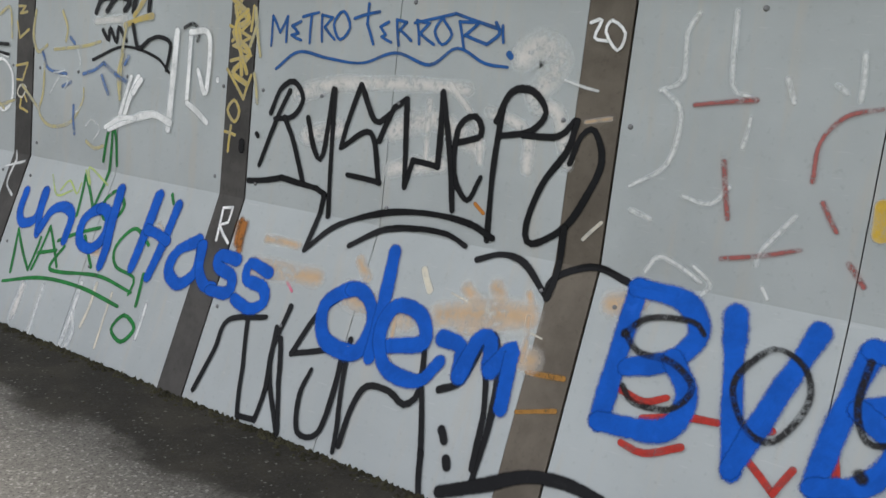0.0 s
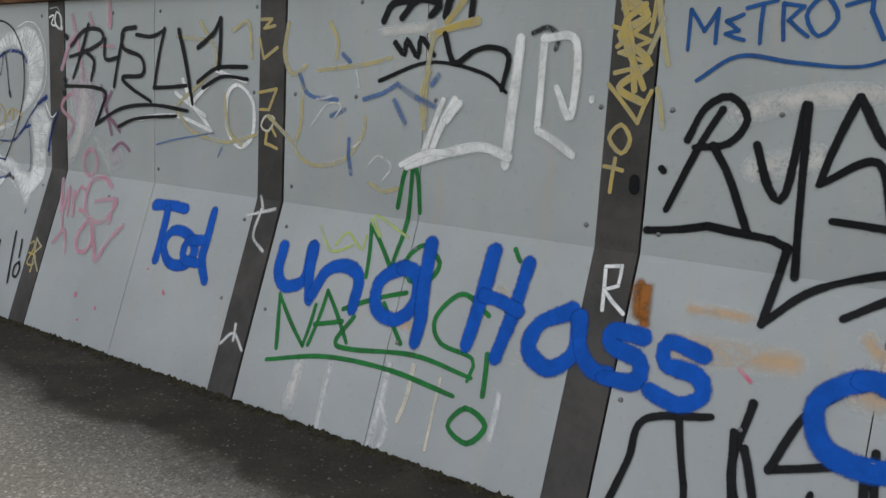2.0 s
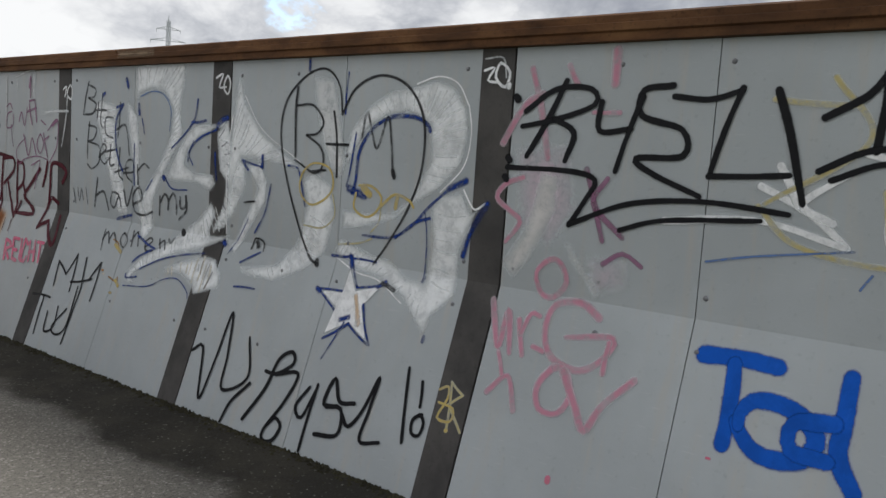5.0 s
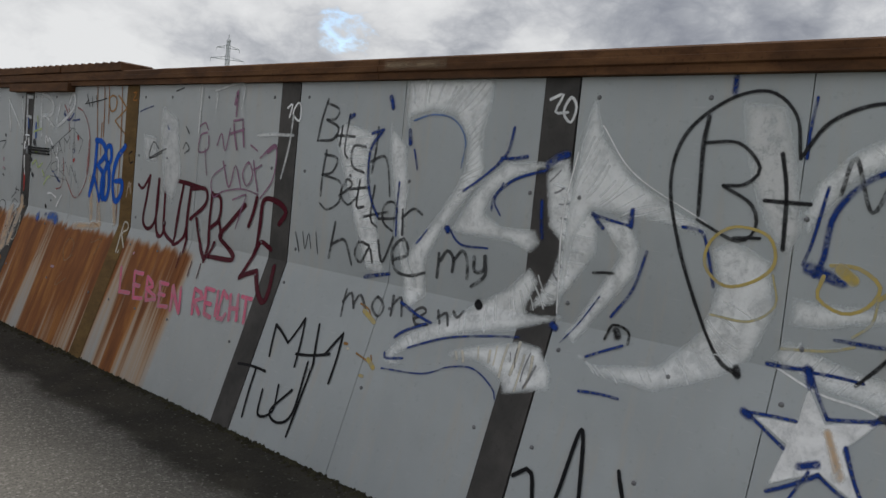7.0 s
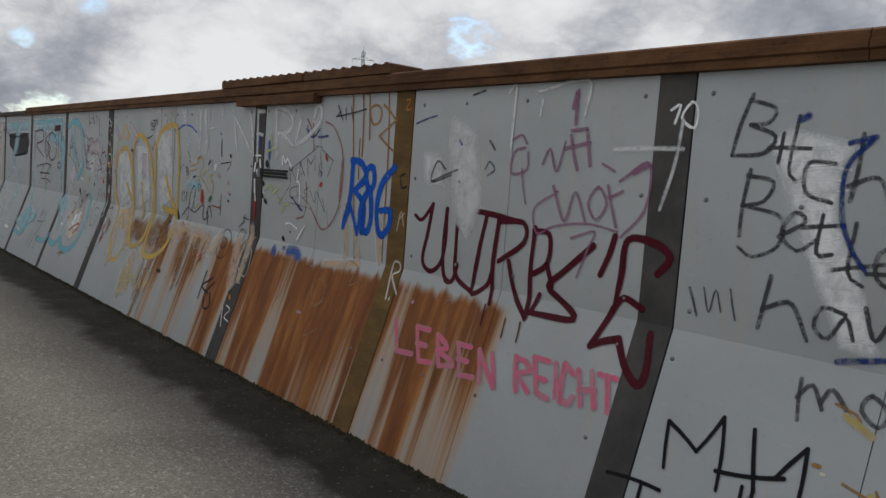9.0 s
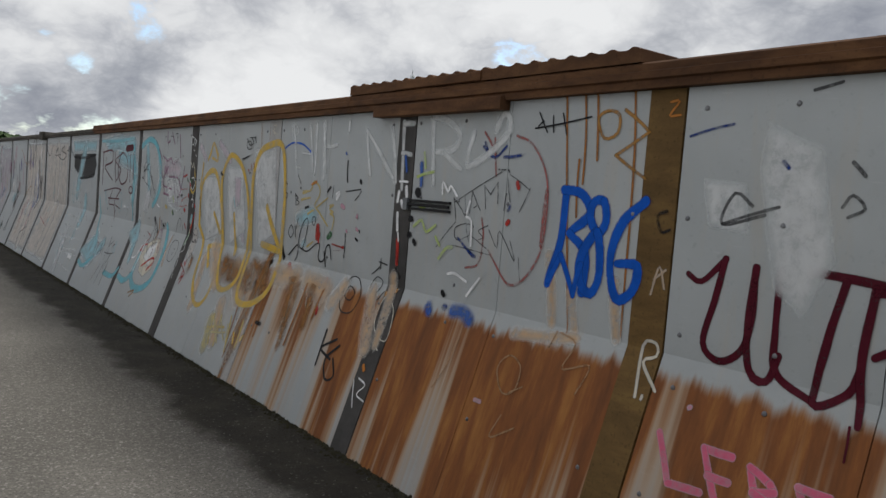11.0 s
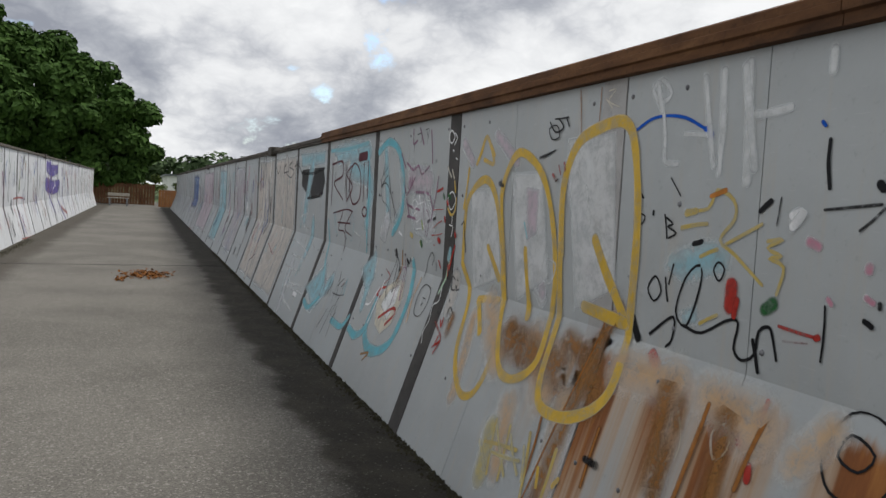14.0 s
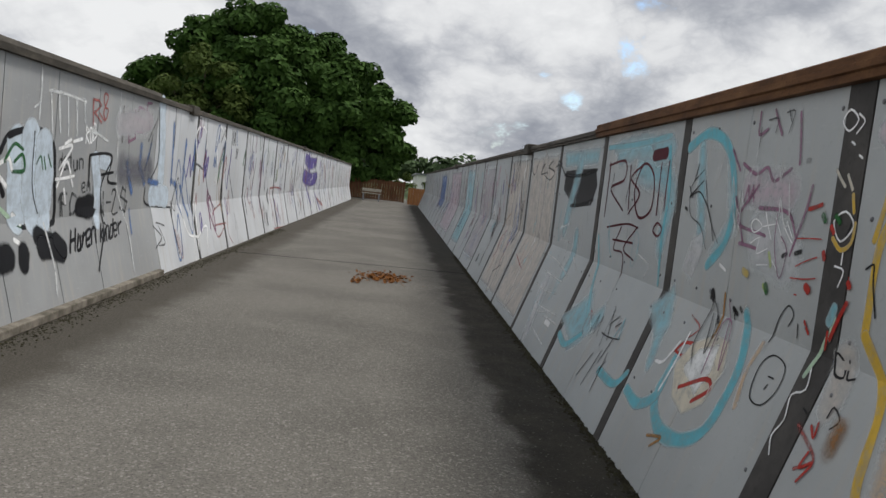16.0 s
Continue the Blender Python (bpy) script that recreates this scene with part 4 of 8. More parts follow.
g.sweep(BUFF, 0.1, (41, 34), (65, 35), (87, 35))
g.sweep(BUFF, 0.16, (54, 16), (73, 22), (93, 14))
g.sweep(BUFF, 0.12, (54, 0), (78, 5))
g.sweep(BUFF, 0.16, (109, 48), (116, 53), (124, 47), (116, 35))
g.sweep(BUFF, 0.1, (117, 31), (126, 29), (131, 12))
g.sweep(BUFF, 0.05, (70, 29), (71, 5))
g.sweep(BUFF, 0.05, (79, 36), (93, 22), (96, 8))
g.sweep(BUFF, 0.09, (98, 27), (114, 22), (116, 8))
g.done()
g = Tag("graffiti_smear", "ochre and cream paint rubbed over the lower panel", 2.44, 0.38)
g.sweep(OCHRE_SOFT, 0.07, (1, 43), (5, 30))
g.sweep(OCHRE_SOFT, 0.07, (0, 41), (2, 33))
g.sweep(OCHRE_FAINT, 0.07, (20, 38), (39, 38))
g.sweep(OCHRE_FAINT, 0.09, (74, 38), (80, 32))
g.sweep(OCHRE_FAINT, 0.1, (127, 37), (134, 32))
g.sweep(OCHRE_FAINT, 0.11, (139, 40), (144, 33))
g.sweep(OCHRE_FAINT, 0.06, (153, 40), (157, 31))
g.sweep(OCHRE_FAINT, 0.12, (130, 23), (145, 28))
g.sweep(CREAM, 0.045, (106, 40), (111, 33))
g.sweep(CREAM, 0.012, (121, 34), (135, 31), (162, 26))
g.sweep(CREAM, 0.02, (132, 32), (140, 31))
g.sweep(ORANGE, 0.022, (123, 69), (127, 66))
g.sweep(OCHRE, 0.03, (160, 14), (174, 15))
g.sweep(OCHRE, 0.026, (160, 0), (174, 4))
g.sweep(PINK, 0.02, (39, 22), (43, 19))
g.sweep(OCHRE_FAINT, 0.03, (164, 104), (173, 106))
g.sweep(OCHRE_FAINT, 0.16, (17, 25), (54, 27))
g.sweep(OCHRE_FAINT, 0.2, (74, 24), (104, 21))
g.sweep(OCHRE_FAINT, 0.2, (119, 25), (154, 32))
g.sweep(OCHRE_FAINT, 0.16, (142, 17), (160, 18))
g.sweep(OCHRE_FAINT, 0.14, (184, 43), (193, 46))
g.sweep(OCHRE_FAINT, 0.05, (88, 18), (90, 5))
g.sweep(OCHRE_FAINT, 0.04, (99, 20), (102, 3))
g.sweep(OCHRE_FAINT, 0.04, (155, 32), (157, 17))
g.done()
g = Tag("graffiti_word", "thin blue marker lettering reading METRO TERROR with a wavy underline", 2.36, 1.52)
g.lines(BLUE_THIN, 0.017, (0, 10), (0, 23), (5, 16), (9, 23), (9, 12))
g.lines(BLUE_THIN, 0.017, (17, 21), (12, 19), (16, 16))
g.lines(BLUE_THIN, 0.017, (16, 16), (12, 15), (18, 13))
g.lines(BLUE_THIN, 0.017, (18, 23), (27, 25))
g.lines(BLUE_THIN, 0.017, (23, 24), (23, 12))
g.lines(BLUE_THIN, 0.017, (30, 13), (29, 24), (35, 23), (31, 19), (37, 14))
g.lines(BLUE_THIN, 0.017, (47, 23), (60, 26))
g.lines(BLUE_THIN, 0.017, (54, 29), (54, 21), (58, 13))
g.lines(BLUE_THIN, 0.017, (65, 22), (61, 20), (64, 17), (62, 16), (67, 14))
g.lines(BLUE_THIN, 0.017, (71, 13), (69, 23), (74, 22), (71, 19), (77, 15))
g.lines(BLUE_THIN, 0.017, (81, 14), (79, 23), (85, 22), (81, 18), (88, 14))
g.lines(BLUE_THIN, 0.017, (102, 13), (99, 23), (108, 23), (102, 18), (112, 15))
g.lines(BLUE_THIN, 0.017, (118, 22), (119, 16))
g.lines(BLUE_THIN, 0.017, (78, 22), (97, 26), (116, 21))
g.sweep(BLUE_THIN, 0.017, (39, 25), (36, 20), (40, 14), (45, 19), (42, 25), (39, 25))
g.sweep(BLUE_THIN, 0.017, (91, 24), (88, 19), (92, 14), (96, 18), (92, 23), (91, 24))
g.sweep(BLUE_THIN, 0.017, (4, 0), (17, 8), (34, 6), (53, 5), (70, 10), (87, 6), (99, 13), (112, 8), (122, 7))
g.sweep(BLUE_THIN, 0.017, (112, 15), (117, 19), (115, 23))
g.sweep(BLUE_THIN, 0.03, (122, 12), (123, 11))
g.done()
g = Tag("graffiti_tag", "large black marker tag of looping letters with swooping underline", 2.44, 0.76)
g.sweep(BLACK, 0.036, (22, 67), (15, 53), (6, 32))
g.sweep(BLACK, 0.036, (11, 56), (16, 67), (24, 71), (30, 64), (25, 56), (14, 54))
g.sweep(BLACK, 0.036, (20, 55), (26, 45), (34, 27))
g.sweep(BLACK, 0.036, (34, 56), (39, 42), (44, 41), (47, 69))
g.sweep(BLACK, 0.036, (48, 69), (49, 35), (50, 15))
g.sweep(BLACK, 0.036, (78, 61), (71, 58), (62, 72))
g.sweep(BLACK, 0.036, (54, 45), (69, 53), (76, 33))
g.sweep(BLACK, 0.036, (111, 53), (122, 57), (119, 64), (112, 59), (112, 41), (119, 32), (124, 41))
g.sweep(BLACK, 0.036, (130, 18), (129, 45), (130, 68))
g.sweep(BLACK, 0.036, (128, 63), (133, 74), (142, 75), (148, 68), (143, 61), (131, 58))
g.sweep(BLACK, 0.036, (140, 59), (154, 60), (160, 66))
g.sweep(BLACK, 0.036, (161, 66), (158, 55), (150, 42), (146, 26), (149, 20), (161, 28), (168, 40), (172, 53), (168, 63), (163, 61), (160, 51))
g.sweep(BLACK, 0.036, (132, 19), (121, 23), (102, 24), (80, 21), (57, 12), (43, -1))
g.sweep(BLACK, 0.036, (66, 5), (81, 14), (98, 17), (112, 17), (121, 14))
g.sweep(BLACK, 0.036, (128, 10), (138, 14), (148, 12), (159, 3))
g.sweep(BLACK, 0.036, (159, 3), (160, 8), (166, 13), (176, 16), (188, 13))
g.sweep(BLACK, 0.036, (161, 28), (161, 10), (160, 2))
g.lines(BLACK, 0.036, (62, 72), (54, 46))
g.lines(BLACK, 0.036, (76, 33), (59, 34))
g.lines(BLACK, 0.036, (74, 50), (80, 64), (86, 68), (89, 33), (92, 44), (104, 43), (103, 72), (113, 27))
g.lines(BLACK, 0.036, (0, 24), (21, 28), (42, 26), (47, 24), (43, -1))
g.sweep(BLACK, 0.03, (3, 46), (4, 45))
g.done()
g = Tag("graffiti_tag", "tall black marker letters low on the sloping panel", 2.4, -0.01)
g.sweep(BLACK, 0.036, (0, 6), (5, 25), (8, 39), (29, 45))
g.sweep(BLACK, 0.036, (41, 52), (39, 28), (54, 2))
g.sweep(BLACK, 0.036, (65, 60), (56, 51), (49, 34))
g.sweep(BLACK, 0.036, (75, 43), (76, 24), (74, 8), (64, 6), (60, 19), (62, 30))
g.sweep(BLACK, 0.036, (86, 7), (87, 22), (91, 31), (102, 32), (110, 29), (115, 36), (112, 52))
g.sweep(BLACK, 0.036, (123, 38), (132, 44), (138, 62), (144, 54), (147, 34), (146, 12))
g.lines(BLACK, 0.034, (19, 43), (25, 22), (30, 3), (40, 4), (41, 17), (37, 42))
g.lines(BLACK, 0.034, (49, 34), (75, 43))
g.lines(BLACK, 0.034, (77, 46), (81, 20), (84, 4))
g.lines(BLACK, 0.034, (116, 36), (123, 15), (127, 0))
g.lines(BLACK, 0.034, (41, 38), (47, 21), (54, 3))
g.lines(BLACK, 0.034, (139, 52), (144, 34), (145, 16))
g.sweep(BLACK, 0.05, (129, 25), (131, 22))
g.sweep(BLACK, 0.05, (134, 16), (135, 14))
g.sweep(BLACK, 0.06, (135, 5), (150, 12), (166, 20), (180, 22), (193, 21))
g.done()
g = Tag("graffiti_ring", "pale white and red scrawls faded on grey panel", 0.61, 0.38)
g.sweep(WHITE_FAINT, 0.028, (15, 142), (12, 136), (13, 121), (6, 117))
g.sweep(WHITE_FAINT, 0.028, (7, 117), (14, 110), (12, 93), (0, 84))
g.sweep(WHITE_FAINT, 0.028, (27, 143), (29, 120), (35, 117))
g.sweep(WHITE_FAINT, 0.028, (33, 88), (28, 82), (19, 83))
g.sweep(WHITE_FAINT, 0.028, (36, 110), (35, 101))
g.sweep(WHITE_FAINT, 0.028, (10, 56), (14, 62), (21, 60), (29, 56))
g.sweep(WHITE_FAINT, 0.028, (59, 122), (62, 120))
g.sweep(WHITE_FAINT, 0.028, (65, 131), (66, 118))
g.sweep(WHITE_FAINT, 0.028, (48, 58), (50, 55))
g.sweep(WHITE_FAINT, 0.028, (26, 61), (32, 56), (30, 52))
g.sweep(WHITE_FAINT, 0.028, (2, 76), (9, 74))
g.sweep(WHITE_FAINT, 0.028, (45, 123), (48, 116))
g.sweep(WHITE_FAINT, 0.028, (45, 65), (46, 70), (54, 82))
g.sweep(RED_FAINT, 0.03, (30, 96), (34, 78))
g.sweep(RED_FAINT, 0.03, (34, 65), (46, 68), (57, 72))
g.sweep(RED_FAINT, 0.03, (61, 87), (66, 79))
g.sweep(RED_FAINT, 0.03, (57, 93), (57, 105), (63, 113), (72, 116))
g.sweep(RED_FAINT, 0.03, (71, 70), (76, 64))
g.sweep(RED_FAINT, 0.03, (18, 113), (37, 116))
g.sweep(RED, 0.034, (16, 1), (24, 0), (35, 5))
g.sweep(RED, 0.034, (11, 17), (20, 15), (27, 18))
g.sweep(RED, 0.034, (21, 10), (34, 14), (44, 15))
g.sweep(RED, 0.034, (54, 16), (60, 17))
g.lines(RED, 0.03, (55, 7), (64, 0), (68, 8))
g.sweep(RED, 0.03, (78, 15), (80, 7))
g.sweep(YELLOW, 0.06, (77, 88), (78, 80))
g.done()
g = Tag("graffiti_word", "thick blue roller lettering reading TOD UND HASS DEM BVB", 5.17, 0.38)
g.sweep(BLUE, 0.079, (0, 42), (14, 43), (25, 42))
g.sweep(BLUE, 0.079, (11, 40), (12, 26), (12, 15))
g.sweep(BLUE, 0.077, (15, 22), (24, 14), (37, 16), (40, 24), (31, 30), (19, 30), (16, 22))
g.sweep(BLUE, 0.077, (47, 43), (47, 30), (47, 19), (53, 10))
g.sweep(BLUE, 0.075, (45, 29), (33, 26), (33, 18), (44, 17))
g.sweep(BLUE, 0.083, (101, 33), (101, 22), (107, 16), (118, 20), (119, 35))
g.sweep(BLUE, 0.083, (119, 35), (121, 23), (124, 13))
g.sweep(BLUE, 0.083, (125, 15), (130, 26), (140, 30), (149, 26), (150, 13))
g.sweep(BLUE, 0.083, (171, 33), (161, 26), (163, 15), (174, 13), (182, 21), (180, 31), (171, 33))
g.sweep(BLUE, 0.083, (183, 45), (184, 28), (186, 15), (186, 6))
g.sweep(BLUE, 0.086, (213, 46), (212, 29), (210, 10))
g.sweep(BLUE, 0.086, (229, 43), (227, 24), (224, 8))
g.sweep(BLUE, 0.077, (213, 29), (229, 26))
g.sweep(BLUE, 0.083, (251, 30), (239, 23), (237, 13), (246, 8), (254, 15), (254, 26))
g.sweep(BLUE, 0.081, (254, 28), (257, 17), (263, 11), (269, 11))
g.sweep(BLUE, 0.083, (279, 26), (268, 26), (268, 21), (279, 18), (279, 11), (268, 10))
g.sweep(BLUE, 0.083, (300, 24), (288, 26), (288, 19), (299, 17), (302, 11), (295, 7), (285, 9))
g.sweep(BLUE, 0.088, (347, 26), (336, 17), (341, 4), (358, 3), (362, 16), (355, 25), (347, 26))
g.sweep(BLUE, 0.088, (363, 44), (365, 23), (365, 3))
g.sweep(BLUE, 0.086, (373, 9), (388, 14), (383, 23), (371, 24), (367, 13), (374, 1), (390, 0), (397, 8))
g.sweep(BLUE, 0.086, (396, 17), (404, 16), (407, 6))
g.sweep(BLUE, 0.086, (407, 6), (411, 20), (416, 21), (418, 12))
g.sweep(BLUE, 0.086, (419, 11), (425, 20), (426, 12), (427, 0))
g.sweep(BLUE, 0.095, (465, 50), (464, 29), (463, 5))
g.sweep(BLUE, 0.095, (465, 50), (481, 49), (488, 40), (482, 30), (468, 24))
g.sweep(BLUE, 0.095, (482, 30), (489, 20), (484, 8), (463, 5))
g.sweep(BLUE, 0.095, (498, 48), (502, 27), (507, 3))
g.sweep(BLUE, 0.095, (523, 48), (516, 28), (507, 3))
g.sweep(BLUE, 0.090, (538, 46), (534, 29), (530, 5))
g.sweep(BLUE, 0.090, (538, 46), (547, 45), (548, 34), (538, 29))
g.sweep(BLUE, 0.090, (538, 29), (549, 21), (542, 9), (530, 5))
g.done()

g = Tag("graffiti_ring", "thin dry black rings sprayed over the blue letters", 0.53, 0.49)
g.sweep(BLACK_DRY, 0.034, (0, 23), (7, 30), (21, 32), (26, 29))
g.sweep(BLACK_DRY, 0.034, (0, 24), (6, 19), (18, 18), (26, 12), (21, 4), (9, 3), (4, 7))
g.sweep(BLACK_DRY, 0.034, (47, 29), (38, 17), (44, 5), (53, 3), (60, 16), (57, 26), (47, 29))
g.sweep(BLACK_DRY, 0.034, (74, 32), (73, 19), (77, 10), (84, 11))
g.sweep(BLACK_DRY, 0.05, (77, 1), (78, 0))
g.done()
g = Tag("graffiti_tag", "mustard yellow letters down a dark cover strip", 2.63, 0.7)
g.lines(MUSTARD, 0.02, (0, 118), (9, 115), (3, 106))
g.lines(MUSTARD, 0.02, (3, 106), (11, 106), (4, 111))
g.lines(MUSTARD, 0.02, (0, 100), (14, 95), (3, 91), (15, 87), (2, 84))
g.lines(MUSTARD, 0.02, (0, 80), (12, 67), (16, 78))
g.lines(MUSTARD, 0.02, (1, 51), (8, 50))
g.lines(MUSTARD, 0.02, (5, 54), (4, 42))
g.lines(MUSTARD, 0.02, (15, 109), (14, 98))
g.lines(MUSTARD, 0.02, (5, 108), (13, 102), (2, 93))
g.sweep(MUSTARD, 0.02, (6, 66), (2, 61), (7, 56), (10, 61), (6, 66))
g.sweep(BLACK, 0.055, (13, 47), (13, 44))
g.lines(WHITE, 0.02, (8, 0), (6, 15), (12, 16), (12, 9), (7, 7), (16, 0))
g.sweep(MUSTARD_FAINT, 0.03, (16, 108), (21, 87))
g.sweep(MUSTARD_FAINT, 0.03, (18, 79), (21, 66))
g.sweep(MUSTARD_FAINT, 0.03, (18, 102), (14, 91))
g.done()
g = Tag("graffiti_tag", "white brushed block letters beside a black scrawl near the top", 3.72, 0.67)
g.fill(BUFF_PALE, 0.03, (0, 105), (33, 108), (35, 101), (4, 99))
g.sweep(BLACK, 0.045, (5, 107), (10, 114), (21, 115))
g.sweep(BLACK, 0.045, (15, 108), (23, 115), (34, 113), (30, 109))
g.sweep(BLACK, 0.045, (37, 108), (40, 116), (49, 118), (49, 108))
g.sweep(MUSTARD, 0.045, (52, 106), (41, 104), (31, 101))
g.sweep(MUSTARD, 0.04, (47, 116), (38, 106))
g.sweep(MUSTARD_FAINT, 0.035, (32, 101), (29, 84), (29, 66))
g.sweep(BLACK, 0.035, (12, 98), (17, 93), (18, 99), (24, 92), (25, 100), (32, 93))
g.sweep(BLACK, 0.035, (37, 101), (42, 90), (50, 94))
g.sweep(BLACK, 0.03, (50, 94), (58, 96), (67, 93), (65, 80))
g.sweep(BLACK, 0.022, (4, 82), (30, 90), (56, 86), (67, 79))
g.sweep(BLACK_DRY, 0.03, (77, 101), (83, 103), (88, 100), (87, 95))
g.sweep(WHITE, 0.06, (72, 99), (71, 81), (69, 51))
g.sweep(WHITE, 0.055, (70, 54), (56, 57), (36, 52), (21, 47))
g.sweep(WHITE, 0.05, (44, 75), (38, 65), (33, 54))
g.sweep(WHITE, 0.045, (40, 67), (46, 74))
g.sweep(WHITE, 0.045, (82, 98), (82, 81), (82, 66))
g.sweep(WHITE, 0.045, (82, 99), (95, 98), (95, 71), (89, 81))
g.sweep(WHITE, 0.045, (82, 65), (89, 62), (97, 57))
g.sweep(WHITE, 0.03, (103, 78), (103, 77))
g.sweep(MUSTARD, 0.035, (110, 115), (121, 107), (112, 100), (123, 91), (113, 82), (122, 77))
g.sweep(MUSTARD, 0.03, (112, 112), (116, 98), (119, 81))
g.sweep(MUSTARD, 0.03, (120, 110), (113, 102), (122, 82))
g.fill(OCHRE_SOFT, 0.03, (127, 16), (135, 16), (136, 0), (129, 2))
g.fill(OCHRE_FAINT, 0.06, (146, 12), (157, 13), (158, 7), (147, 6))
g.done()

g = Tag("graffiti_outline", "faded yellow and blue outlines under later tags", 4.25, 1.02)
g.sweep(MUSTARD_FAINT, 0.034, (2, 72), (0, 58), (5, 49), (14, 53))
g.sweep(MUSTARD_FAINT, 0.034, (12, 44), (11, 26), (8, 15), (19, 8), (38, 12), (49, 24), (50, 31))
g.sweep(MUSTARD_FAINT, 0.034, (28, 72), (33, 63), (32, 56))
g.sweep(MUSTARD_FAINT, 0.034, (21, 51), (49, 54), (63, 57))
g.sweep(MUSTARD_FAINT, 0.034, (54, 3), (62, 0), (69, 2))
g.sweep(MUSTARD_FAINT, 0.034, (83, 51), (80, 41), (82, 28))
g.sweep(BLUE_FAINT, 0.04, (10, 49), (16, 40), (33, 38))
g.sweep(BLUE_FAINT, 0.04, (36, 58), (40, 55))
g.sweep(BLUE_FAINT, 0.04, (41, 21), (41, 14), (43, 6))
g.sweep(BLUE_FAINT, 0.04, (49, 39), (59, 42), (67, 46))
g.sweep(BLUE_FAINT, 0.04, (67, 46), (78, 40), (88, 37))
g.sweep(BLUE_FAINT, 0.04, (66, 39), (72, 30))
g.sweep(BLUE_FAINT, 0.04, (85, 46), (88, 50))
g.sweep(BLUE_FAINT, 0.04, (30, 31), (38, 34))
g.sweep(WHITE_FAINT, 0.022, (18, 26), (27, 36), (36, 36), (32, 30))
g.sweep(WHITE_FAINT, 0.022, (44, 51), (46, 44))
g.sweep(WHITE_FAINT, 0.022, (21, 38), (31, 40))
g.sweep(WHITE_FAINT, 0.022, (53, 11), (58, 15), (66, 11), (61, 5))
g.sweep(WHITE_FAINT, 0.022, (44, 18), (48, 21))
g.sweep(WHITE, 0.04, (82, 17), (91, 40))
g.sweep(WHITE, 0.04, (71, 12), (84, 18), (96, 19))
g.done()
g = Tag("graffiti_tag", "yellow and white marks on a dark cover strip", 4.46, 0.22)
g.lines(MUSTARD, 0.02, (5, 154), (12, 154), (7, 150), (14, 151))
g.lines(MUSTARD, 0.02, (4, 145), (7, 136), (16, 141))
g.lines(MUSTARD, 0.02, (4, 120), (16, 122), (11, 112), (5, 112))
g.lines(MUSTARD, 0.02, (10, 102), (9, 96), (17, 94))
g.lines(MUSTARD, 0.02, (13, 104), (16, 100))
g.sweep(CREAM, 0.018, (9, 109), (6, 104), (11, 102), (15, 108), (9, 109))
g.sweep(WHITE_FAINT, 0.034, (7, 70), (10, 64))
g.sweep(WHITE_FAINT, 0.034, (0, 60), (18, 65))
g.sweep(WHITE_FAINT, 0.034, (9, 64), (8, 51), (17, 45))
g.sweep(WHITE_FAINT, 0.034, (5, 0), (12, 6), (20, 0))
g.sweep(WHITE_FAINT, 0.034, (12, 10), (13, 3))
g.done()
g = Tag("graffiti_tag", "white and yellow overlapping letters below black tag", 5.38, 1.09)
g.sweep(WHITE, 0.036, (33, 31), (50, 23), (62, 13))
g.sweep(WHITE, 0.036, (39, 38), (46, 25))
g.sweep(WHITE, 0.036, (60, 36), (47, 26), (57, 20))
g.sweep(WHITE, 0.036, (82, 36), (74, 31), (74, 15), (82, 6), (92, 12), (92, 28), (82, 36))
g.sweep(WHITE, 0.036, (0, 16), (33, 19), (61, 13))
g.sweep(WHITE, 0.036, (65, 43), (87, 38))
g.sweep(MUSTARD_FAINT, 0.034, (35, 60), (59, 58))
g.sweep(MUSTARD_FAINT, 0.034, (53, 67), (65, 47), (35, 25))
g.sweep(MUSTARD_FAINT, 0.034, (33, 24), (46, 12), (72, 8), (95, 13))
g.sweep(MUSTARD_FAINT, 0.034, (71, 31), (75, 14), (84, 7))
g.sweep(MUSTARD_FAINT, 0.034, (77, 62), (88, 66), (91, 49))
g.sweep(MUSTARD_FAINT, 0.034, (103, 22), (120, 10))
g.sweep(BLUE_FAINT, 0.016, (17, 3), (34, 7), (64, 12))
g.sweep(BLUE_FAINT, 0.016, (67, 0), (70, 5))
g.done()
g = Tag("graffiti_tag", "small yellow and white marks on dark strips", 6.23, 0.31)
g.lines(MUSTARD_FAINT, 0.02, (7, 0), (4, 18), (11, 14), (5, 9), (14, 0))
g.sweep(WHITE_FAINT, 0.016, (0, 155), (9, 155), (11, 147))
g.sweep(WHITE, 0.018, (540, 145), (544, 146), (542, 140), (547, 139))
g.sweep(WHITE, 0.018, (548, 146), (546, 142), (551, 136), (553, 142), (548, 146))
g.sweep(CREAM, 0.018, (548, 70), (554, 77))
g.sweep(WHITE_FAINT, 0.02, (533, 125), (546, 122))
g.done()
g = Tag("graffiti_mural", "chalky white throw-up letters with radiating brush marks on grey panels", 9.45, 0.54)
g.fill(WHITE_WASH, 0.05, (0, 112), (11, 117), (37, 111), (31, 101), (32, 85), (40, 69), (50, 42), (46, 39), (34, 41), (24, 60), (14, 81))
g.fill(WHITE_WASH, 0.05, (41, 127), (47, 114), (57, 106), (61, 83), (61, 58), (77, 32), (69, 26), (63, 31), (56, 50), (50, 75), (43, 102))
g.fill(WHITE_WASH, 0.06, (51, 138), (108, 138), (107, 125), (103, 111), (107, 95), (98, 82), (85, 66), (77, 51), (79, 33), (67, 28), (60, 51), (63, 58), (77, 73), (86, 86), (92, 96), (92, 109), (84, 118), (71, 120), (59, 117), (56, 105), (52, 119))
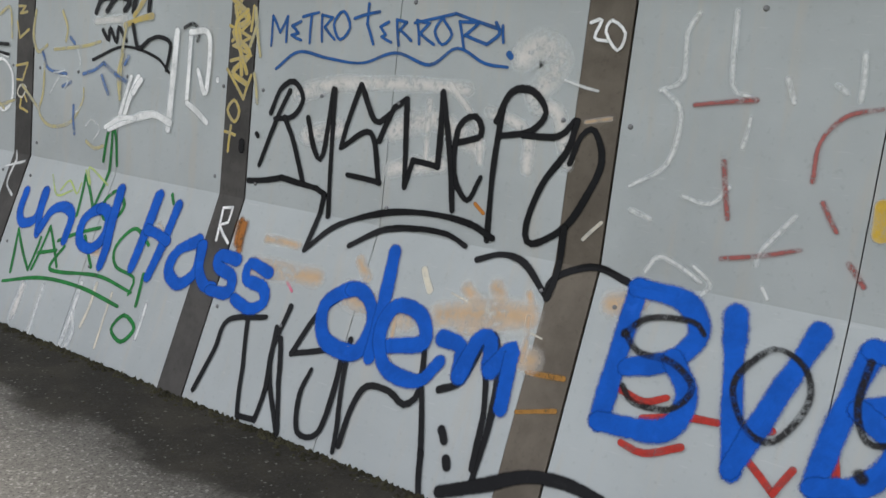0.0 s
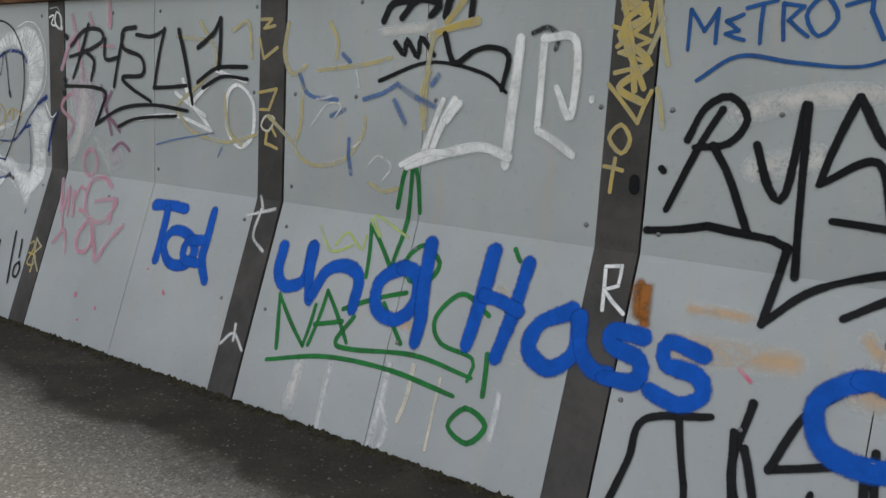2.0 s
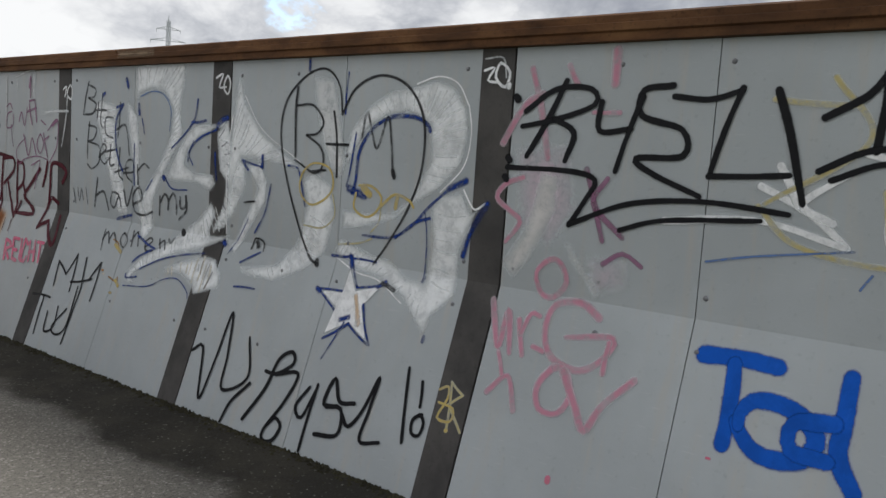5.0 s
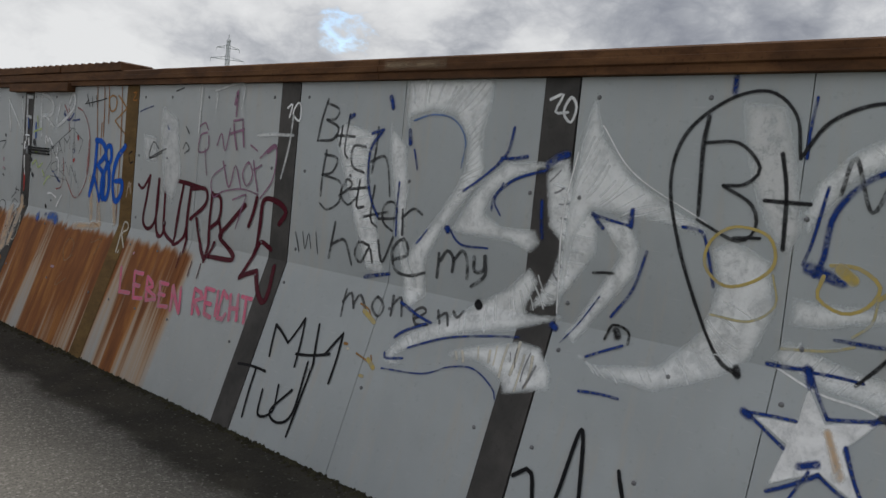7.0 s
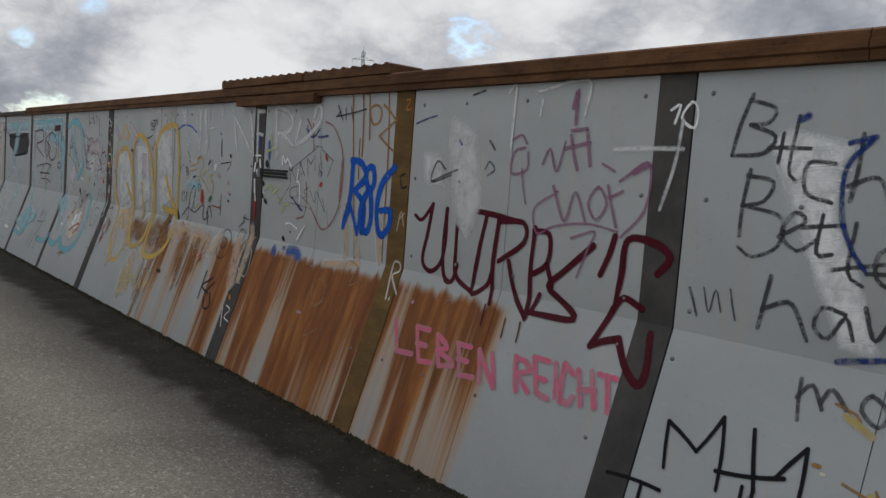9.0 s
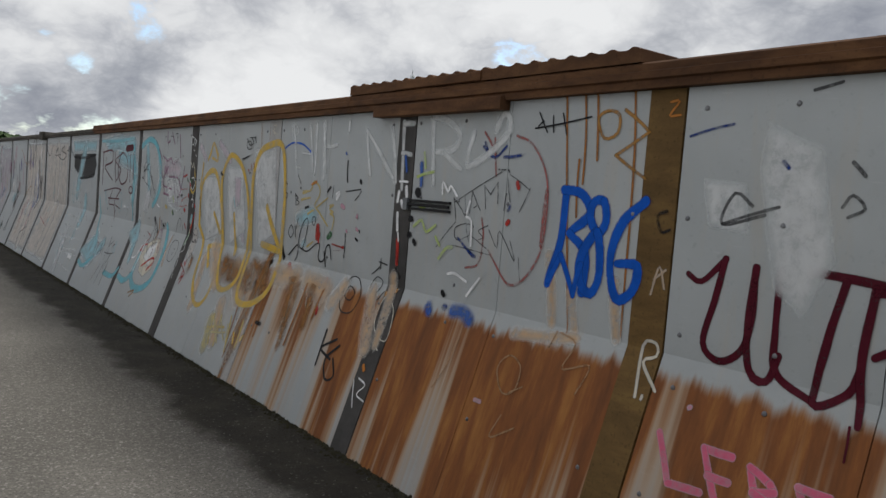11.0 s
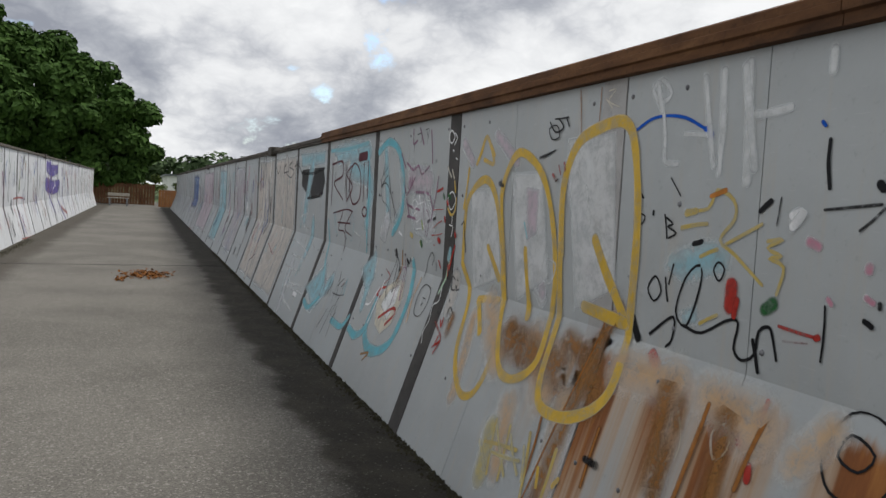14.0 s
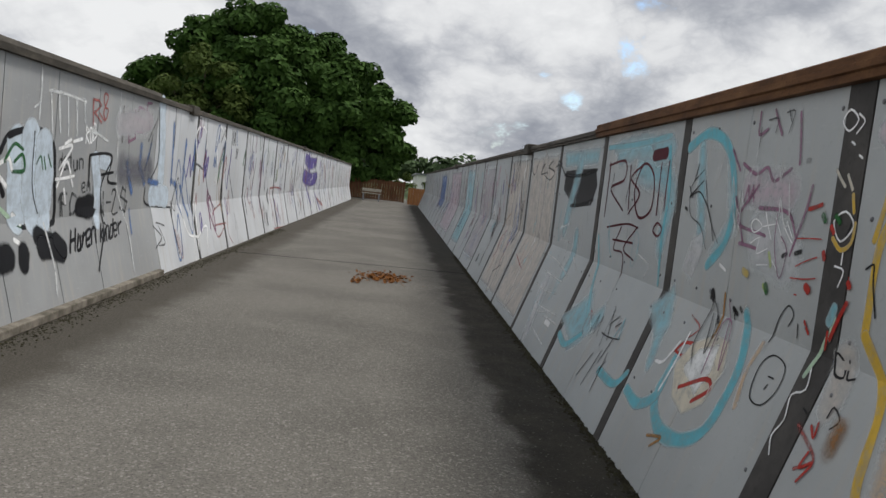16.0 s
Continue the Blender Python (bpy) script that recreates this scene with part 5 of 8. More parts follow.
g.fill(WHITE_WASH, 0.05, (86, 66), (97, 84), (107, 95), (117, 102), (137, 103), (147, 108), (149, 98), (136, 97), (122, 92), (112, 85), (109, 78), (118, 74), (136, 74), (140, 67), (134, 61), (121, 65), (97, 65))
g.fill(WHITE_WASH, 0.05, (136, 97), (149, 107), (155, 87), (166, 81), (167, 67), (157, 51), (149, 42), (135, 37), (136, 43), (144, 56), (147, 68), (140, 74))
g.fill(WHITE_WASH, 0.05, (61, 3), (65, 10), (74, 19), (85, 25), (103, 35), (125, 49), (134, 59), (142, 52), (136, 39), (156, 41), (155, 37), (129, 27), (107, 22), (84, 12), (72, 6), (79, 4), (97, 10), (116, 12), (111, 10), (89, 4), (69, 0))
g.fill(WHITE_WASH, 0.05, (98, 15), (114, 21), (135, 27), (147, 27), (156, 18), (158, 9), (135, 2), (130, 8), (118, 12), (101, 11))
g.comb(WHITE_SOFT, 0.012, [(54, 137), (79, 138), (106, 138), (107, 123), (104, 111), (107, 95), (98, 82)], [(59, 117), (71, 120), (84, 118), (91, 109), (92, 98), (90, 89), (77, 73)])
g.comb(WHITE_SOFT, 0.012, [(137, 95), (145, 84), (148, 68), (142, 54), (136, 43)], [(155, 89), (165, 81), (167, 67), (157, 51), (144, 39)])
g.comb(GREY_DARK, 0.010, [(138, 93), (145, 84), (148, 70), (144, 56)], [(145, 101), (153, 85), (156, 65), (150, 49)])
g.comb(CREAM, 0.012, [(100, 14), (118, 21), (135, 27), (147, 26)], [(103, 11), (121, 12), (134, 3), (148, 6)])
g.comb(GREY_DARK, 0.014, [(128, 21), (136, 24), (144, 23), (152, 21)], [(132, 16), (138, 12), (142, 7), (144, 5)])
g.comb(WHITE_SOFT, 0.016, [(2, 111), (16, 81), (33, 42)], [(37, 111), (33, 85), (49, 43)])
g.comb(WHITE_SOFT, 0.014, [(61, 10), (85, 25), (125, 48), (136, 59)], [(72, 6), (88, 14), (129, 27), (153, 38)])
g.fill(WHITE_WASH, 0.05, (157, 137), (164, 114), (178, 99), (196, 89), (209, 83), (213, 76), (187, 81), (162, 82), (156, 71), (153, 43), (154, 29), (148, 40), (148, 79), (151, 106))
g.fill(WHITE_WASH, 0.04, (163, 80), (178, 83), (185, 72), (184, 60), (170, 42), (161, 28), (154, 32), (175, 67))
g.fill(WHITE_WASH, 0.05, (158, 27), (172, 25), (197, 30), (210, 45), (214, 61), (210, 75), (219, 80), (234, 74), (238, 56), (232, 38), (221, 28), (198, 18), (174, 19))
g.fill(WHITE_FAINT, 0.06, (214, 129), (233, 127), (239, 108), (244, 85), (241, 73), (231, 77), (223, 93), (217, 110))
g.fill(WHITE_WASH, 0.05, (243, 101), (255, 113), (269, 120), (283, 122), (296, 125), (307, 122), (315, 112), (317, 100), (314, 86), (302, 74), (289, 67), (276, 58), (251, 51), (240, 51), (240, 63), (255, 63), (275, 64), (286, 73), (294, 88), (293, 103), (280, 108), (268, 106), (256, 100), (248, 88), (242, 78), (240, 90))
g.fill(WHITE_WASH, 0.05, (302, 74), (315, 77), (320, 68), (327, 72), (316, 49), (317, 28), (307, 18), (305, 8), (297, 14), (287, 23), (270, 30), (254, 32), (235, 39), (240, 49), (262, 43), (275, 42), (286, 35), (296, 34), (298, 50), (296, 67))
g.comb(WHITE_SOFT, 0.012, [(255, 113), (269, 120), (283, 122), (296, 125), (307, 122), (315, 112), (317, 100), (314, 86), (302, 74)], [(266, 105), (275, 108), (282, 108), (290, 106), (293, 104), (294, 101), (294, 95), (294, 88), (290, 76)])
g.comb(WHITE_SOFT, 0.012, [(297, 67), (298, 50), (297, 33)], [(319, 68), (316, 49), (316, 28)])
g.comb(WHITE_SOFT, 0.010, [(243, 49), (262, 43), (285, 31), (300, 25)], [(237, 38), (254, 32), (279, 25), (302, 11)])
g.comb(WHITE_SOFT, 0.010, [(157, 133), (165, 112), (180, 96), (206, 83)], [(150, 98), (151, 84), (162, 82), (182, 81)])
g.comb(WHITE_SOFT, 0.010, [(160, 27), (175, 25), (197, 30), (211, 45), (214, 61)], [(174, 19), (185, 18), (204, 20), (226, 31), (237, 53)])
g.sweep(WHITE, 0.012, (315, 112), (317, 100), (314, 86), (302, 74))
g.sweep(WHITE, 0.012, (285, 122), (297, 125), (308, 122), (315, 112))
g.sweep(WHITE, 0.014, (315, 76), (319, 70), (322, 68), (327, 71))
g.sweep(WHITE, 0.012, (237, 38), (254, 32), (270, 30), (287, 22))
g.sweep(WHITE, 0.012, (152, 106), (148, 79), (150, 40))
g.sweep(WHITE, 0.010, (162, 117), (178, 99), (209, 83))
g.done()
g = Tag("graffiti_verse", "grey hand-sprayed verse reading BITCH BETTER HAVE MY MONEY over white letters", 9.68, 0.54)
g.sweep(BLACK_FADE, 0.024, (18, 127), (14, 116), (12, 105))
g.sweep(BLACK_FADE, 0.024, (17, 125), (27, 122), (25, 117), (18, 116))
g.sweep(BLACK_FADE, 0.024, (18, 116), (28, 112), (24, 106), (12, 105))
g.sweep(BLACK_FADE, 0.024, (31, 113), (30, 103))
g.sweep(BLACK_FADE, 0.024, (36, 119), (34, 101), (37, 97))
g.sweep(BLACK_FADE, 0.024, (26, 108), (41, 108))
g.sweep(BLACK_FADE, 0.024, (50, 103), (41, 103), (41, 93), (50, 90))
g.sweep(BLACK_FADE, 0.024, (58, 113), (56, 91))
g.sweep(BLACK_FADE, 0.024, (55, 96), (64, 99), (68, 91), (70, 80))
g.sweep(BLACK_FADE, 0.024, (20, 100), (18, 76))
g.sweep(BLACK_FADE, 0.024, (19, 98), (29, 96), (26, 89), (18, 87))
g.sweep(BLACK_FADE, 0.024, (18, 87), (33, 84), (33, 74), (24, 69), (18, 72))
g.sweep(BLACK_FADE, 0.024, (33, 77), (42, 83), (38, 86), (34, 78), (40, 73), (46, 77))
g.sweep(BLACK_FADE, 0.024, (48, 86), (47, 73), (52, 73))
g.sweep(BLACK_FADE, 0.024, (41, 81), (55, 83))
g.sweep(BLACK_FADE, 0.024, (59, 84), (58, 68), (63, 64))
g.sweep(BLACK_FADE, 0.024, (53, 68), (70, 72))
g.sweep(BLACK_FADE, 0.024, (64, 68), (76, 70), (74, 77), (67, 75), (67, 67), (74, 63))
g.sweep(BLACK_FADE, 0.024, (80, 74), (81, 62))
g.sweep(BLACK_FADE, 0.024, (80, 70), (87, 75), (93, 73))
g.sweep(BLACK_FADE, 0.026, (32, 63), (29, 44))
g.sweep(BLACK_FADE, 0.026, (30, 51), (39, 55), (43, 51), (47, 43))
g.sweep(BLACK_FADE, 0.026, (59, 54), (51, 55), (49, 48), (54, 45), (59, 53), (62, 46))
g.sweep(BLACK_FADE, 0.026, (65, 57), (69, 47), (75, 60))
g.sweep(BLACK_FADE, 0.026, (76, 49), (86, 53), (83, 60), (76, 55), (78, 45), (88, 43), (98, 46))
g.sweep(BLACK_FADE, 0.028, (106, 56), (106, 45))
g.sweep(BLACK_FADE, 0.028, (107, 53), (111, 58), (115, 55), (115, 49))
g.sweep(BLACK_FADE, 0.028, (115, 54), (120, 59), (123, 55), (124, 47))
g.sweep(BLACK_FADE, 0.028, (127, 57), (128, 51), (133, 52), (133, 58))
g.sweep(BLACK_FADE, 0.028, (133, 58), (134, 50), (127, 44))
g.sweep(BLACK_FADE2, 0.022, (48, 30), (50, 17))
g.sweep(BLACK_FADE2, 0.022, (48, 24), (52, 29), (57, 22))
g.sweep(BLACK_FADE2, 0.022, (56, 24), (59, 29), (68, 20))
g.sweep(BLACK_FADE2, 0.022, (71, 30), (69, 25), (75, 21), (77, 26), (71, 30))
g.sweep(BLACK_FADE2, 0.022, (81, 32), (83, 23))
g.sweep(BLACK_FADE2, 0.022, (82, 28), (86, 32), (90, 24))
g.sweep(BLACK_FADE2, 0.022, (98, 24), (104, 28), (101, 30), (97, 27), (100, 22), (107, 23))
g.sweep(BLACK_FADE2, 0.022, (111, 30), (114, 25))
g.sweep(BLACK_FADE2, 0.022, (112, 27), (116, 30), (119, 25))
g.sweep(BLACK_FADE2, 0.022, (120, 31), (123, 29), (125, 32))
g.sweep(BLACK_FADE2, 0.016, (0, 54), (4, 44))
g.sweep(BLACK_FADE2, 0.012, (6, 55), (9, 46), (11, 55), (14, 47))
g.sweep(BLACK_FADE2, 0.012, (17, 56), (20, 45))
g.sweep(BLACK, 0.05, (132, 37), (133, 36))
g.sweep(OCHRE, 0.014, (61, 25), (68, 23), (71, 19))
g.sweep(OCHRE, 0.02, (59, 5), (61, 5))
g.sweep(OCHRE, 0.014, (69, 2), (80, 0), (79, 3))
g.done()
g = Tag("graffiti_outline", "dark blue paint edging on the white letters", 9.31, 0.53)
g.sweep(NAVY, 0.045, (28, 129), (30, 124))
g.sweep(NAVY, 0.04, (43, 113), (44, 107))
g.sweep(NAVY, 0.03, (24, 112), (17, 103), (17, 88), (21, 77), (26, 70))
g.sweep(NAVY, 0.03, (17, 111), (25, 113))
g.sweep(NAVY, 0.022, (39, 88), (39, 75), (40, 62))
g.sweep(NAVY, 0.035, (21, 39), (38, 43))
g.sweep(NAVY, 0.022, (47, 104), (50, 95))
g.sweep(NAVY, 0.016, (54, 60), (60, 67))
g.sweep(NAVY, 0.045, (0, 119), (2, 120))
g.sweep(NAVY, 0.05, (72, 69), (73, 68))
g.sweep(BLUE_FAINT, 0.016, (45, 118), (57, 121), (70, 119), (78, 110), (77, 97))
g.sweep(NAVY, 0.026, (105, 116), (103, 106), (98, 100))
g.sweep(NAVY, 0.022, (98, 100), (89, 93), (80, 87))
g.sweep(NAVY, 0.03, (100, 103), (106, 103), (113, 104))
g.sweep(NAVY, 0.05, (124, 101), (128, 104), (133, 106))
g.sweep(NAVY, 0.024, (124, 99), (108, 94), (98, 86), (97, 80))
g.sweep(NAVY, 0.016, (102, 92), (98, 84), (102, 78))
g.sweep(NAVY, 0.03, (123, 86), (125, 71))
g.sweep(NAVY, 0.02, (73, 70), (81, 63), (97, 63))
g.sweep(NAVY, 0.026, (50, 31), (63, 27), (72, 25))
g.sweep(NAVY, 0.026, (53, 15), (58, 19), (69, 24))
g.sweep(NAVY, 0.022, (50, 7), (52, 5), (62, 7))
g.sweep(NAVY, 0.018, (63, 12), (82, 20), (103, 25), (121, 28))
g.sweep(NAVY, 0.014, (51, 0), (76, 3), (90, 9), (103, 11), (115, 6), (118, 2))
g.sweep(NAVY, 0.05, (135, 36), (137, 35))
g.sweep(NAVY, 0.04, (199, 136), (199, 131))
g.sweep(NAVY, 0.03, (148, 83), (153, 78))
g.sweep(NAVY, 0.04, (165, 86), (165, 80))
g.sweep(NAVY, 0.02, (165, 80), (148, 83))
g.sweep(NAVY, 0.022, (173, 71), (169, 56), (161, 44))
g.sweep(NAVY, 0.02, (154, 27), (168, 34))
g.sweep(NAVY, 0.012, (141, 30), (155, 51))
g.sweep(NAVY, 0.02, (227, 129), (226, 109))
g.sweep(NAVY, 0.035, (280, 102), (278, 105), (271, 108), (257, 108), (245, 102), (237, 91), (235, 77), (233, 71))
g.sweep(NAVY, 0.02, (234, 100), (231, 81), (229, 74))
g.sweep(NAVY, 0.06, (231, 73), (242, 70))
g.sweep(NAVY, 0.022, (186, 82), (193, 81), (196, 75), (200, 62))
g.sweep(NAVY, 0.045, (314, 72), (306, 59), (303, 48))
g.sweep(NAVY, 0.05, (302, 81), (293, 77))
g.sweep(NAVY, 0.025, (293, 77), (282, 68), (272, 58), (260, 52), (242, 51))
g.sweep(NAVY, 0.025, (263, 52), (274, 60), (283, 63))
g.sweep(NAVY, 0.03, (222, 39), (236, 40))
g.sweep(NAVY, 0.022, (235, 39), (252, 39))
g.sweep(NAVY, 0.022, (282, 34), (283, 36))
g.sweep(NAVY, 0.03, (291, 9), (291, 11))
g.sweep(NAVY, 0.012, (282, 35), (282, 53), (280, 66))
g.sweep(NAVY, 0.02, (155, 14), (172, 15))
g.sweep(BLACK_DRY, 0.05, (164, 39), (165, 37))
g.sweep(BLACK_DRY, 0.02, (160, 35), (162, 41), (169, 40), (170, 35))
g.sweep(BLACK_DRY, 0.02, (151, 60), (160, 61))
g.done()
g = Tag("graffiti_heart", "black spray-painted heart holding the letters B and M", 7.52, 0.86)
g.sweep(BLACK_SPRAY, 0.022, (34, 0), (26, 4), (17, 18), (6, 42), (0, 65), (4, 83), (18, 95), (32, 98), (42, 90), (45, 76))
g.sweep(BLACK_SPRAY, 0.022, (45, 76), (53, 88), (68, 94), (83, 91), (93, 82), (98, 69), (97, 50), (90, 32), (79, 15), (71, 5))
g.sweep(BLACK_SPRAY, 0.027, (12, 89), (11, 78), (12, 54))
g.sweep(BLACK_SPRAY, 0.021, (12, 80), (24, 80), (32, 72), (28, 66), (20, 65))
g.sweep(BLACK_SPRAY, 0.021, (20, 65), (31, 59), (33, 51), (27, 46), (12, 52))
g.sweep(BLACK_SPRAY, 0.025, (39, 77), (42, 64), (43, 45))
g.sweep(BLACK_SPRAY, 0.025, (35, 61), (50, 61))
g.sweep(BLACK_FADE, 0.022, (59, 65), (62, 77), (69, 60), (75, 75), (78, 64), (80, 48))
g.sweep(BLACK_SPRAY, 0.037, (80, 50), (81, 47))
g.sweep(BLACK_SPRAY, 0.044, (33, 2), (34, 0))
g.sweep(BLACK_SPRAY, 0.022, (26, 47), (35, 48))
g.sweep(MUSTARD, 0.016, (26, 51), (18, 45), (17, 36), (25, 30), (35, 33), (41, 40), (38, 49), (26, 51))
g.sweep(MUSTARD, 0.018, (57, 38), (56, 31), (64, 27), (71, 30), (74, 37), (67, 42), (59, 42))
g.sweep(MUSTARD, 0.05, (62, 41), (66, 38))
g.sweep(MUSTARD, 0.018, (74, 33), (82, 39), (91, 37), (94, 34))
g.sweep(MUSTARD, 0.03, (84, 38), (83, 33))
g.sweep(MUSTARD_FAINT, 0.014, (41, 36), (43, 26), (35, 19), (21, 19))
g.sweep(MUSTARD_FAINT, 0.016, (47, 12), (61, 14), (69, 17))
g.sweep(MUSTARD_FAINT, 0.014, (74, 32), (73, 25), (68, 20))
g.done()
g = Tag("graffiti_star", "white painted star with ragged blue outline", 7.13, 0.44)
g.fill(WHITE, 0.02, (18, 45), (26, 34), (43, 39), (33, 27), (42, 11), (27, 18), (12, 10), (15, 24), (1, 31), (17, 32))
g.sweep(NAVY, 0.022, (19, 46), (26, 35))
g.sweep(NAVY, 0.022, (26, 35), (44, 39))
g.sweep(NAVY, 0.024, (33, 28), (38, 18), (43, 11))
g.sweep(NAVY, 0.022, (42, 11), (27, 18))
g.sweep(NAVY, 0.026, (27, 18), (13, 9))
g.sweep(NAVY, 0.022, (15, 23), (1, 31))
g.sweep(NAVY, 0.022, (0, 31), (17, 32))
g.sweep(NAVY, 0.05, (17, 49), (19, 44))
g.sweep(NAVY, 0.05, (0, 31), (2, 30))
g.sweep(NAVY, 0.04, (21, 19), (26, 21))
g.sweep(NAVY, 0.035, (39, 37), (43, 40))
g.sweep(NAVY, 0.02, (16, 0), (24, 18))
g.sweep(OCHRE_FAINT, 0.05, (27, 31), (33, 19))
g.sweep(BLACK_FADE2, 0.03, (41, 39), (49, 37))
g.done()

g = Tag("graffiti_tag", "black marker tag of jagged letters low on the sloping panel", 7.94, 0.0)
g.sweep(BLACK, 0.024, (0, 30), (8, 33), (17, 8), (21, 28), (24, 54), (30, 33), (33, 16), (50, 25), (43, 44))
g.sweep(BLACK, 0.026, (53, 23), (43, 12), (39, 1))
g.sweep(BLACK, 0.028, (55, 6), (65, 23), (69, 38), (77, 43), (80, 38), (70, 31), (62, 31))
g.sweep(BLACK, 0.026, (70, 31), (85, 34), (81, 20), (72, 5), (74, 0), (80, 2), (83, 9), (78, 12), (74, 8))
g.sweep(BLACK, 0.024, (95, 30), (89, 20), (95, 16), (100, 31))
g.sweep(BLACK, 0.024, (100, 32), (99, 16), (99, 2))
g.sweep(BLACK, 0.028, (125, 29), (116, 28), (110, 37), (107, 25), (118, 25), (120, 14), (106, 11))
g.sweep(BLACK, 0.026, (120, 23), (125, 19), (131, 27), (136, 43), (135, 28), (134, 15), (145, 17))
g.sweep(BLACK, 0.024, (151, 50), (154, 35), (157, 20))
g.sweep(BLACK, 0.02, (160, 46), (162, 36))
g.sweep(BLACK, 0.024, (164, 33), (160, 30), (161, 25), (165, 25), (166, 30), (163, 33))
g.sweep(MUSTARD, 0.014, (170, 45), (174, 47), (175, 42), (172, 34), (179, 34), (179, 39), (171, 40))
g.sweep(MUSTARD, 0.02, (178, 30), (178, 30))
g.done()
g = Tag("graffiti_word", "faded pink sprayed letters over cream buffed patches", 6.12, 0.12)
g.fill(PINK_HAZE, 0.14, (2, 141), (36, 145), (43, 113), (29, 92), (8, 101))
g.fill(PINK_HAZE, 0.14, (38, 101), (65, 101), (67, 83), (44, 75))
g.fill(BUFF_PALE, 0.07, (19, 132), (31, 129), (31, 112), (20, 90), (11, 80), (1, 88), (12, 105))
g.fill(BUFF_PALE, 0.06, (27, 107), (38, 101), (55, 82), (49, 78), (35, 93))
g.sweep(PINK_FAINT, 0.04, (12, 125), (4, 122), (0, 116), (7, 111), (12, 107), (6, 98))
g.sweep(PINK_FAINT, 0.04, (28, 93), (22, 87), (25, 79), (31, 78), (36, 85), (33, 92), (28, 93))
g.sweep(PINK_FAINT, 0.045, (3, 73), (11, 55), (12, 70), (17, 54))
g.sweep(PINK_FAINT, 0.04, (18, 67), (23, 54))
g.sweep(PINK_FAINT, 0.035, (20, 62), (23, 70), (27, 70))
g.sweep(PINK_FAINT, 0.035, (27, 58), (32, 57))
g.sweep(PINK_FAINT, 0.045, (53, 73), (44, 78), (33, 75), (31, 65), (36, 56), (49, 53), (58, 59), (60, 67), (41, 64))
g.sweep(PINK_FAINT, 0.04, (59, 65), (59, 54))
g.sweep(PINK_FAINT, 0.04, (11, 37), (19, 45), (25, 33))
g.sweep(PINK_FAINT, 0.035, (12, 53), (16, 45))
g.sweep(PINK_FAINT, 0.045, (39, 52), (33, 44), (36, 36), (44, 36), (48, 43), (44, 51), (39, 52))
g.sweep(PINK_FAINT, 0.05, (43, 51), (51, 40), (57, 33), (62, 43), (72, 54))
g.sweep(PINK_FAINT, 0.05, (13, 169), (18, 154), (23, 134))
g.sweep(PINK_FAINT, 0.04, (30, 170), (34, 163))
g.sweep(PINK_FAINT, 0.06, (50, 175), (50, 163))
g.sweep(PINK_FAINT, 0.05, (1, 139), (10, 154), (19, 159))
g.sweep(MAUVE, 0.035, (41, 130), (46, 115), (50, 103))
g.sweep(MAUVE, 0.035, (50, 127), (45, 117), (58, 105))
g.sweep(MAUVE, 0.03, (51, 94), (59, 99), (67, 95))
g.sweep(PINK_FAINT, 0.03, (42, 152), (53, 152))
g.sweep(PINK, 0.03, (47, 13), (47, 12))
g.sweep(PINK, 0.016, (68, 9), (68, 8))
g.sweep(PINK, 0.016, (55, 0), (55, 0))
g.sweep(PINK, 0.02, (120, 26), (121, 25))
g.sweep(PINK, 0.012, (103, 35), (104, 35))
g.done()
g = Tag("graffiti_tag", "black marker tag with numeral and double underline", 6.09, 1.2)
g.sweep(BLACK, 0.034, (26, 56), (19, 41), (10, 26))
g.sweep(BLACK, 0.032, (8, 44), (22, 53), (37, 53), (39, 47), (23, 41), (7, 38))
g.sweep(BLACK, 0.03, (22, 41), (31, 36), (28, 25))
g.sweep(BLACK, 0.032, (42, 48), (42, 37), (55, 38))
g.sweep(BLACK, 0.032, (59, 50), (54, 36), (50, 22))
g.sweep(BLACK, 0.032, (70, 54), (59, 52), (59, 43), (75, 38), (76, 29), (58, 27), (65, 22), (83, 15))
g.sweep(BLACK, 0.03, (71, 50), (84, 49), (95, 52))
g.sweep(BLACK, 0.03, (95, 53), (90, 38), (86, 22))
g.sweep(BLACK, 0.03, (86, 22), (101, 23), (113, 24))
g.sweep(BLACK, 0.036, (107, 52), (112, 37), (118, 15))
g.sweep(BLACK, 0.034, (122, 43), (134, 50), (139, 57))
g.sweep(BLACK, 0.036, (139, 57), (139, 46), (138, 33))
g.sweep(BLACK, 0.03, (122, 26), (137, 33), (158, 34))
g.sweep(BLACK, 0.026, (126, 23), (141, 29), (159, 28))
g.sweep(BLACK, 0.03, (1, 21), (30, 21), (42, 18), (39, 11), (32, 0))
g.sweep(BLACK, 0.028, (32, 0), (57, 10), (85, 13), (114, 11))
g.sweep(BLACK, 0.026, (54, 0), (71, 5), (105, 8))
g.sweep(BLACK, 0.04, (3, 50), (4, 49))
g.sweep(BLACK, 0.04, (1, 25), (2, 24))
g.sweep(BLACK, 0.04, (0, 17), (1, 16))
g.done()

